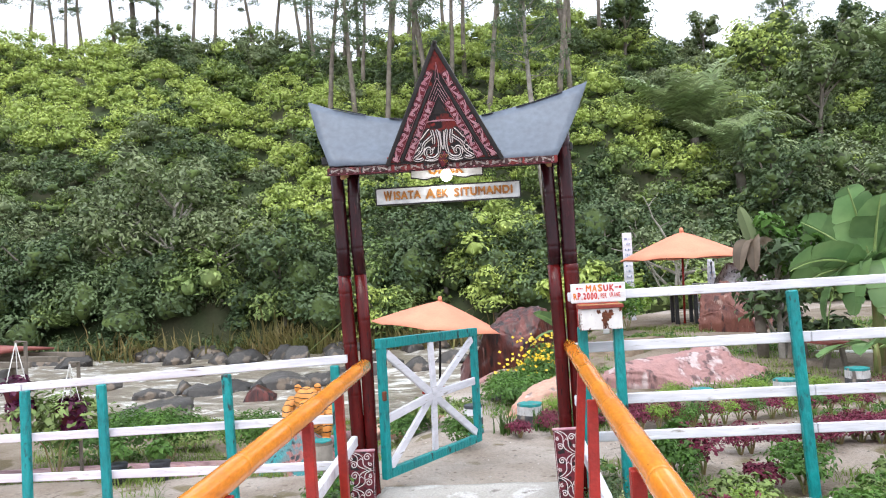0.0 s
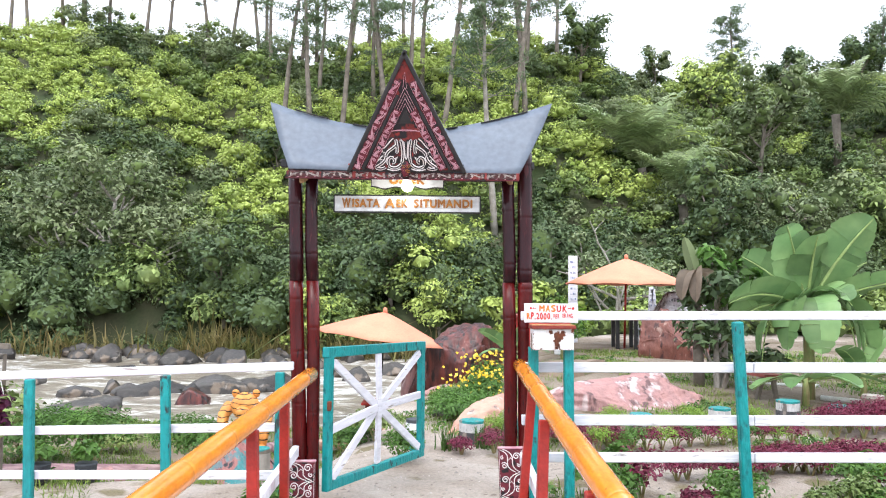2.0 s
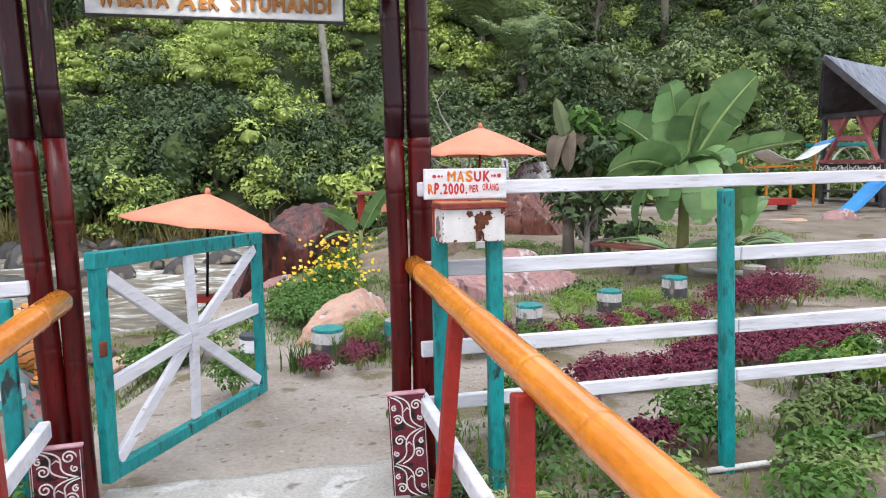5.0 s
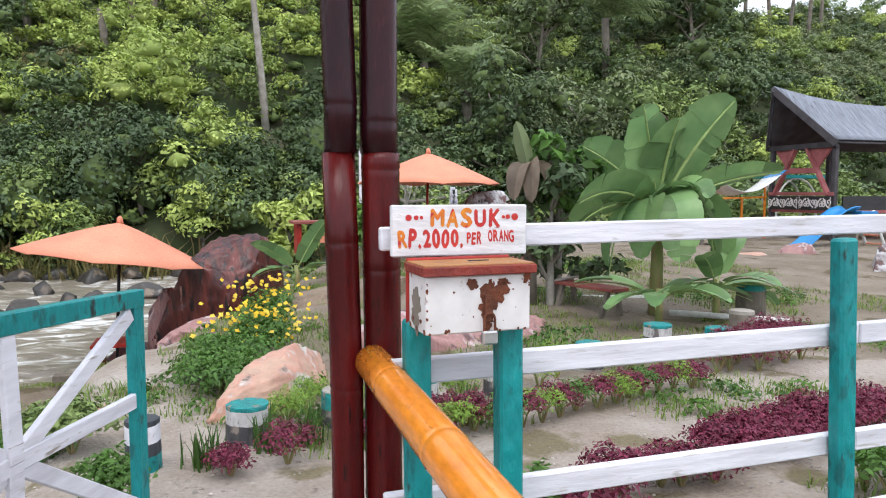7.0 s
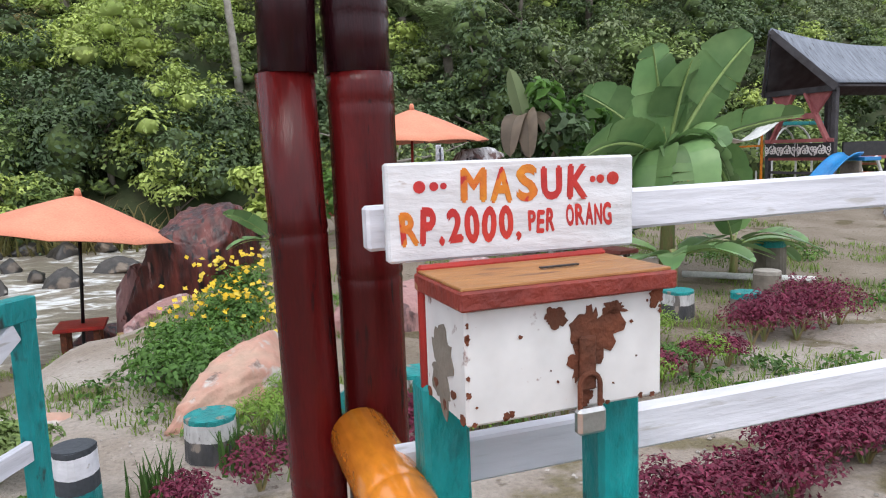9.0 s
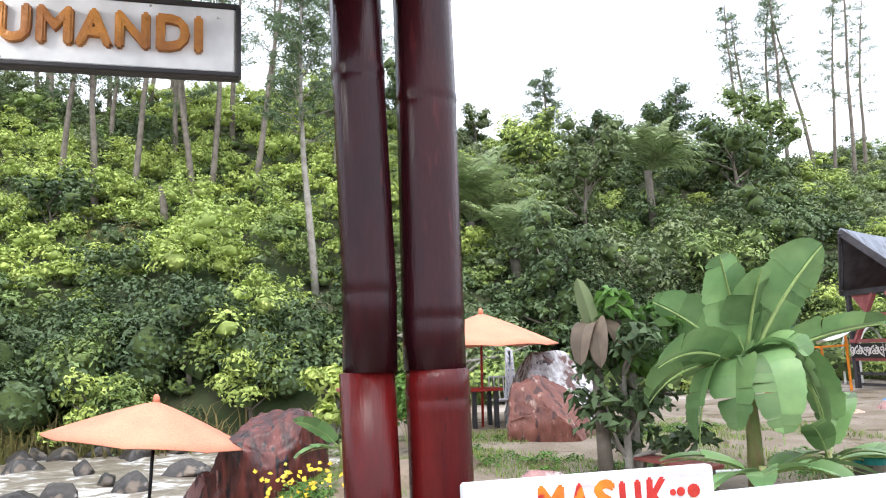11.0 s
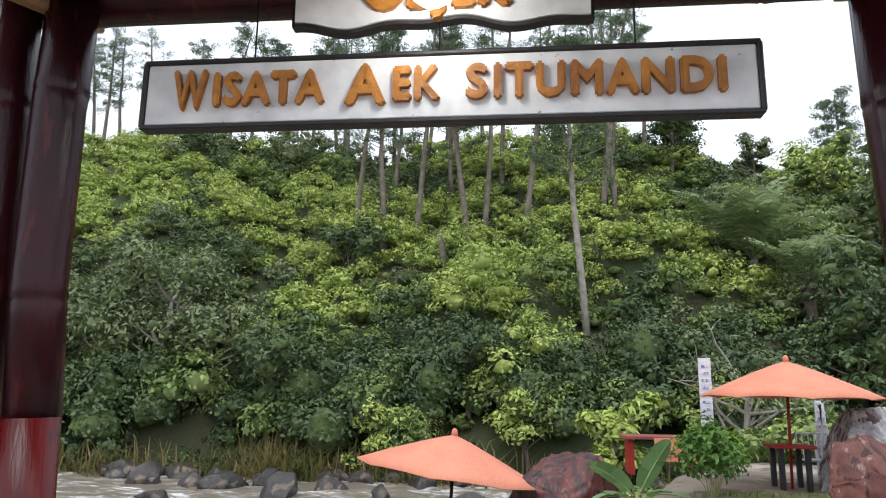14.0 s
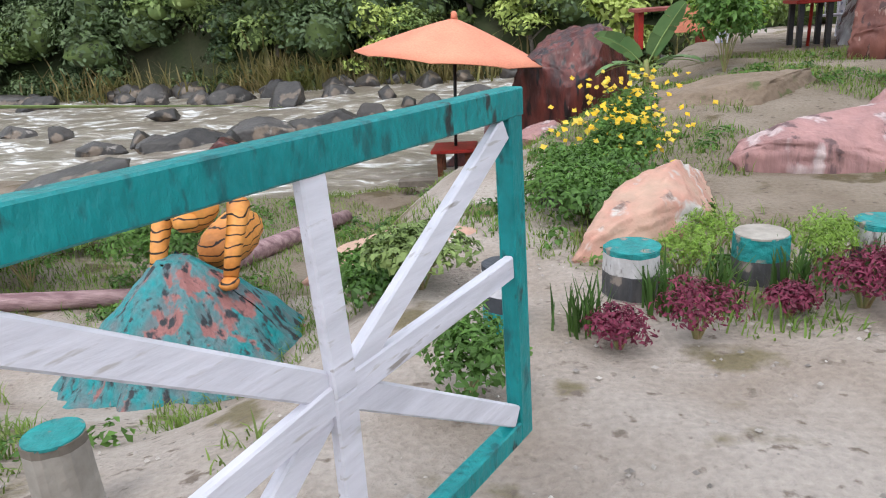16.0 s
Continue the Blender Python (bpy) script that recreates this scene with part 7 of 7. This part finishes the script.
ok &= ~((x > -0.75) & (x < 0.75) & (y < 1.9)) & ~((x > 0.0) & (x < 6.5) & (y > 0.85) & (y < 1.95) & (f < 1.9)) & ~((x < -0.9) & (x > -3.9) & (y < -0.1))
ok &= y < near_bank(x) - 0.5
x, y = x[ok], y[ok]
v, q = blades(rg, np.stack([x, y, ground(x, y) - 0.01], -1), 0.06 + 0.07 * rg.random(len(x)) ** 3, 1.0, 0.0075)
tagged(new("grass", numpy_mesh("grass", v, q, M["grass"])), "patchy short grass on sandy soil", "grass", kind="stuff")
N = 1700
x, y = rg.uniform(-6.5, 8, N), rg.uniform(-1.8, 9.5, N)
f = np.sin(x * 2.1 + np.sin(y * 1.7)) + np.sin(y * 2.3 + x * 0.9)
ok = (f > 0.5) & ~((x > -0.85) & (x < 0.85) & (y < 1.8)) & ~((x > 0.0) & (x < 6.5) & (y > 0.85) & (y < 1.95)) & ~((x < -0.9) & (x > -3.9) & (y < -0.1)) & (y < near_bank(x) - 0.6)
cl = [((a, b, float(ground(a, b)) + 0.02), (0.11, 0.11, 0.07), 34) for a, b in zip(x[ok], y[ok])]
v, q = foliage(rg, cl, 0.055, 0.5)
tagged(new("low_herbs", numpy_mesh("low_herbs", v, q, M["leaf_garden"])), "low leafy herbs scattered over the garden soil", "herbs", kind="stuff")
# pebbles on the sandy path
N = 1500
x, y = rg.uniform(-1.6, 7, N), rg.uniform(0.15, 3.2, N)
s = rg.uniform(0.004, 0.014, N)
V, Q = [], []
oct_ = np.array([(1, 0, 0), (0, 1, 0), (-1, 0, 0), (0, -1, 0), (0, 0, 0.7), (0, 0, -0.7)])
c = np.stack([x, y, ground(x, y) + 0.01], -1)
pv = c[:, None, :] + oct_[None] * s[:, None, None] * rg.uniform(0.6, 1.3, (N, 1, 3))
idx = np.arange(N)[:, None] * 6
pq = np.concatenate([idx + np.array(a) for a in ((0, 1, 4, 4), (1, 2, 4, 4), (2, 3, 4, 4), (3, 0, 4, 4))])
g = G()
g.v = [tuple(p) for p in pv.reshape(-1, 3)]
g.f = [tuple(int(i) for i in r[:3]) for r in pq]
tagged(new("pebbles", g.mesh("pebbles", mat("pebble", (0.42, 0.38, 0.34), (0.25, 0.22, 0.2), 30, 0.9, 0.1, 60, island=0.4))), "small pebbles scattered on the sandy path", "pebbles", kind="stuff")

# ---------------------------------------------------------------- hut on stilts and playground
hut = thing("stilt_hut", (15.4, 13.4, -0.15), "raised wooden hut with a grey saddle roof and red trusses", "hut")
M["hut_sheet"] = mat("weathered_roof_sheet", (0.2, 0.22, 0.26), (0.12, 0.13, 0.16), 3, 0.5, 0.2, 30, stain=(0.06, 0.06, 0.07), sscale=6, scut=0.62, stretch=(4, 0.6, 0.6))
M["hut_pink"] = mat("faded_red_wood", (0.33, 0.1, 0.1), (0.25, 0.07, 0.07), 5, 0.7, 0.2, 40)
for x in (0.0, 2.2, 4.4):
    for y in (-1.05, 1.05):
        part("post", G().beam((x, y, 0), (x, y, 2.85), 0.11, 0.11, (0, 1, 0)), M["thatch"], hut, "dark carved post")
part("post", G().beam((0.9, 0.0, 0), (0.9, 0.0, 2.9), 0.11, 0.11, (0, 1, 0)), M["thatch"], hut, "dark carved post")
part("floor", G().box((2.2, 0.0, 0.98), (4.5, 2.3, 0.08)), M["hut_pink"], hut)
for z in (0.35, 0.62):
    part("brace", G().box((0.0, 0.0, z), (0.06, 2.2, 0.07)), M["thatch"], hut)


def hut_roof(side, drop=0.0, inset=0.0):
    def fn(u, v):
        x0, x1 = -0.95 * (1 - v) - 0.1 + inset, 6.3 - 0.8 * v
        x = x0 + (x1 - x0) * u
        crest = 3.82 + 0.38 * (2 * abs(u - 0.5)) ** 2
        return x, side * 1.16 * v, crest * (1 - v) + 2.78 * v - 0.1 * math.sin(math.pi * v) - drop
    return fn


for sd in (-1, 1):
    ob = part("roof", G().grid(hut_roof(sd), 24, 8), M["hut_sheet"], hut, "weathered grey sheet roof", True)
    ob.modifiers.new("thickness", "SOLIDIFY").thickness = 0.03
    # second, near-black sheet just below the roof sheet
    ob = part("roof_lining", G().grid(hut_roof(sd, 0.09, 0.06), 24, 8), M["thatch"], hut, "near-black roof lining", True)
    ob.modifiers.new("thickness", "SOLIDIFY").thickness = 0.03
    part("barge_board", G().beam((-1.06, 0, 4.12), (-0.13, sd * 1.17, 2.68), 0.05, 0.17, (0, 0, 1)), M["thatch"], hut, "dark patterned barge board")
    part("gusset", G().add([(-0.03, sd * 0.2, 2.62), (-0.03, sd * 0.95, 2.62), (-0.03, sd * 0.52, 2.1), (0.03, sd * 0.2, 2.62), (0.03, sd * 0.95, 2.62), (0.03, sd * 0.52, 2.1)],
                           [(0, 1, 2), (5, 4, 3), (0, 3, 4, 1), (1, 4, 5, 2), (2, 5, 3, 0)]), M["hut_pink"], hut, "faded red gusset")
    part("truss", G().beam((-0.05, sd * 0.2, 2.62), (-0.05, sd * 0.92, 1.4), 0.07, 0.14, (1, 0, 0)), M["hut_pink"], hut, "red A-shaped truss")
part("truss", G().box((-0.05, 0, 2.05), (0.06, 1.15, 0.14)), M["hut_pink"], hut)
part("tie_beam", G().box((-0.06, 0, 2.68), (0.1, 2.3, 0.14)), M["thatch"], hut)
part("bottom_rail", G().box((-0.05, 0, 1.44), (0.08, 2.2, 0.09)), M["hut_pink"], hut)
for y in (-0.54, 0.54):
    part("balustrade", G().box((-0.08, y, 1.2), (0.05, 1.06, 0.36)), M["black"], hut, "black balustrade with white carving")
    part("balustrade_carving", draw(G(), ((-0.109, y + 0.5, 1.2), (0, -1, 0), (0, 0, 1)), band(1.0, 0.34, 4) + [[(0.0, -0.16), (0.0, 0.16)], [(1.0, -0.16), (1.0, 0.16)]], 0.03, t=0.006), M["carve_white"], hut)
for k in range(2):
    part("balustrade", G().box((0.65 + 2.2 * k + 0.5, -1.12, 1.2), (1.9, 0.05, 0.36)), M["black"], hut, "black balustrade with white carving")
hoop = thing("climbing_arch", (17.3, 15.8, -0.1), "pale green metal climbing arch in the playground", "climbing frame")
for y in (-0.3, 0.3):
    part("arch", G().tube([(0.75 * math.cos(a), y, 1.0 + 0.85 * math.sin(a)) for a in [math.pi * k / 12 for k in range(13)]], 0.03, 8), M["pipe"], hoop)
    for sx in (-0.75, 0.75):
        part("leg", G().tube([(sx, y, 0), (sx, y, 1.0)], 0.03, 8), M["pipe"], hoop)
part("top_bar", G().box((0.0, 0.0, 1.9), (2.2, 0.7, 0.1)), M["teal"], hoop, "green top board")
lowb = thing("low_bench", (12.1, 12.6, -0.1), "low dark-red wooden bench in the yard", "bench")
part("seat", G().box((0, 0, 0.42), (1.5, 0.5, 0.16)), M["red"], lowb)
for sx in (-0.6, 0.6):
    part("leg", G().box((sx, 0, 0.17), (0.1, 0.4, 0.34)), M["bark"], lowb)
slide = thing("playground_slide", (13.7, 11.2, -0.15), "blue plastic playground slide with a ladder", "slide")
g = G()


def chute(u, v):
    a = (u - 0.5) * 2
    return -1.0 + 2.0 * v, a * 0.28, 0.1 - 0.05 * math.sin(v * 6) + 0.9 * float(smooth(0.08, 1.0, v)) + 0.12 * a * a


ob = part("chute", g.grid(chute, 8, 14), M["blue"], slide, "", True)
ob.modifiers.new("thickness", "SOLIDIFY").thickness = 0.03
part("platform", G().box((1.25, 0, 1.0), (0.5, 0.6, 0.08)), M["blue"], slide)
for sy in (-0.25, 0.25):
    part("ladder_rail", G().tube([(1.4, sy, 1.05), (1.9, sy, 0.0)], 0.035, 8), M["pipe"], slide)
for k in range(4):
    part("rung", G().tube([(1.48 + k * 0.1, -0.25, 0.88 - k * 0.21), (1.48 + k * 0.1, 0.25, 0.88 - k * 0.21)], 0.025, 8), M["canvas"], slide)
part("support", G().box((0.95, 0, 0.48), (0.08, 0.5, 0.95)), M["bark"], slide)
hammock = thing("slung_sheet", (0, 0, 0), "sagging white sheet with blue edges slung between orange posts", "sheet")


def sag(u, v):
    return 12.4 + 2.3 * u, 13.2 + 0.7 * v, 1.78 + 0.14 * u - 0.5 * math.sin(math.pi * u) - 0.1 * v


for nm, a, b, mt in (("sheet", 0.08, 0.92, "pipe"), ("blue_edge", 0.0, 0.08, "blue"), ("blue_edge", 0.92, 1.0, "blue")):
    ob = part(nm, G().grid(lambda u, v: sag(a + (b - a) * u, v), 16, 4), M[mt], hammock, "", True)
    ob.modifiers.new("thickness", "SOLIDIFY").thickness = 0.012
for x in (12.4, 13.2, 13.95, 14.7):
    part("post", G().beam((x, 13.95, -0.2), (x, 13.95, 1.9 if x in (12.4, 14.7) else 1.2), 0.05, 0.05, (0, 1, 0)), M["bamboo_orange"], hammock, "orange post")
part("rail", G().beam((12.3, 14.0, 1.15), (14.8, 14.0, 1.2), 0.04, 0.05), M["bamboo_orange"], hammock, "orange rail")
# patterned pylons by the far umbrella
M["pylon"] = mat("patterned_board", (0.7, 0.7, 0.72), (0.12, 0.16, 0.3), 9, 0.6, 0.1, 60, stretch=(3, 3, 1))
for x, y, h, lean in ((3.5, 13.0, 2.3, 0.0), (5.25, 12.6, 1.55, 0.06), (5.45, 12.6, 1.5, -0.1)):
    p = thing("painted_pylon", (x, y, -0.1), "tall narrow board painted white with dark patterns", "pylon", "painted pylons")
    part("board", G().beam((0, 0, 0), (lean, 0, h), 0.22 if h > 2 else 0.1, 0.05, (0, 1, 0)), M["white"], p)
    for k in range(int(h / 0.14)):
        part("mark", G().box((lean * k * 0.14 / h, -0.03, 0.2 + k * 0.13), (0.13 if h > 2 else 0.05, 0.012, 0.05)), M["pylon"], p)
ch = thing("garden_chair", (5.0, 12.1, 0.05), "white metal garden chair beside the boulder", "chair")
part("seat", G().box((0, 0, 0.42), (0.42, 0.42, 0.03)), M["white"], ch)
for sx in (-0.19, 0.19):
    for sy in (-0.19, 0.19):
        part("leg", G().tube([(sx, sy, 0), (sx, sy, 0.42)], 0.014, 8), M["white"], ch)
for k in range(5):
    part("back_slat", G().tube([(-0.19 + k * 0.095, 0.19, 0.42), (-0.19 + k * 0.095, 0.24, 0.85)], 0.012, 8), M["white"], ch)
part("back_rail", G().tube([(-0.19, 0.24, 0.85), (0.19, 0.24, 0.85)], 0.014, 8), M["white"], ch)
# shelter roof and hanging plants beyond the left fence
sh = thing("shelter", (-5.75, 3.0, -0.3), "low open shelter with a thin red-edged roof", "shelter")


def sh_roof(u, v):
    return -1.6 + 2.1 * u, -0.9 + 1.8 * v, 1.22 - 0.16 * u + 0.05 * math.sin(math.pi * v)


ob = part("roof", G().grid(sh_roof, 14, 8), M["hut_red"], sh, "reddish sheet roof", True)
ob.modifiers.new("thickness", "SOLIDIFY").thickness = 0.03
for k in range(4):
    part("rafter", G().beam((-1.6, -0.8 + 0.5 * k, 1.08), (1.0, -0.8 + 0.5 * k, 0.97), 0.05, 0.06), M["bark"], sh, "brown rafter tip")
for x in (-1.3, 0.1):
    for y in (-0.7, 0.7):
        part("post", G().tube([(x, y, 0), (x, y, 1.1)], 0.04, 8), M["bark"], sh)
for k, (x, y, z) in enumerate(((-3.55, 0.75, 0.62), (-3.2, 0.9, 0.42))):
    hp = thing("hanging_plant", (x, y, z), "purple trailing plant hanging in a pot on wires", "plant", "hanging plants")
    part("pot", G().tube([(0, 0, -0.06), (0, 0, 0.05), (0, 0, 0.06)], [0.07, 0.1, 0.1], 16), M["carve_maroon"], hp, "", True)
    for a in (0, 2.1, 4.2):
        part("wire", G().tube([(0.09 * math.cos(a), 0.09 * math.sin(a), 0.06), (0, 0, 0.42)], 0.004, 5), M["pipe"], hp)
    v, q = foliage(np.random.default_rng(k), [((0, 0, 0.05), (0.13, 0.13, 0.1), 260), ((0.02, 0, -0.12), (0.1, 0.1, 0.16), 220)], 0.06, 0.6)
    part("leaves", numpy_mesh("leaves", v, q, M["purple"]), None, hp)
    solo("hook_post", G().tube([(x, y + 0.12, -0.2), (x, y + 0.12, z + 0.42), (x, y, z + 0.425)], 0.015, 8), M["bark"], "thin stake carrying a hanging plant", "stake", "plant stakes")
for k, (x, y) in enumerate(((-2.75, 0.75), (-2.45, 0.85))):
    fp = thing("flower_pot", (x, y, float(ground(x, y))), "black plastic pot with a small green plant", "pot", "flower pots")
    part("pot", G().tube([(0, 0, 0), (0, 0, 0.14), (0, 0, 0.15)], [0.06, 0.08, 0.08], 16), M["charcoal"], fp, "", True)
    v, q = foliage(np.random.default_rng(20 + k), [((0, 0, 0.22), (0.1, 0.1, 0.09), 160)], 0.06, 0.5)
    part("leaves", numpy_mesh("leaves", v, q, M["leaf_garden"]), None, fp)
# rope from the gate post down to a boulder
solo("rope", G().tube([(-0.74, -0.02, 1.13), (-2.6, 6.0, 0.35), (-4.4, 12.5, -0.55), (-5.4, 15.0, -0.8)], 0.004, 6), M["leaf_mid"], "thin green rope running from the gate post to the river", "rope")
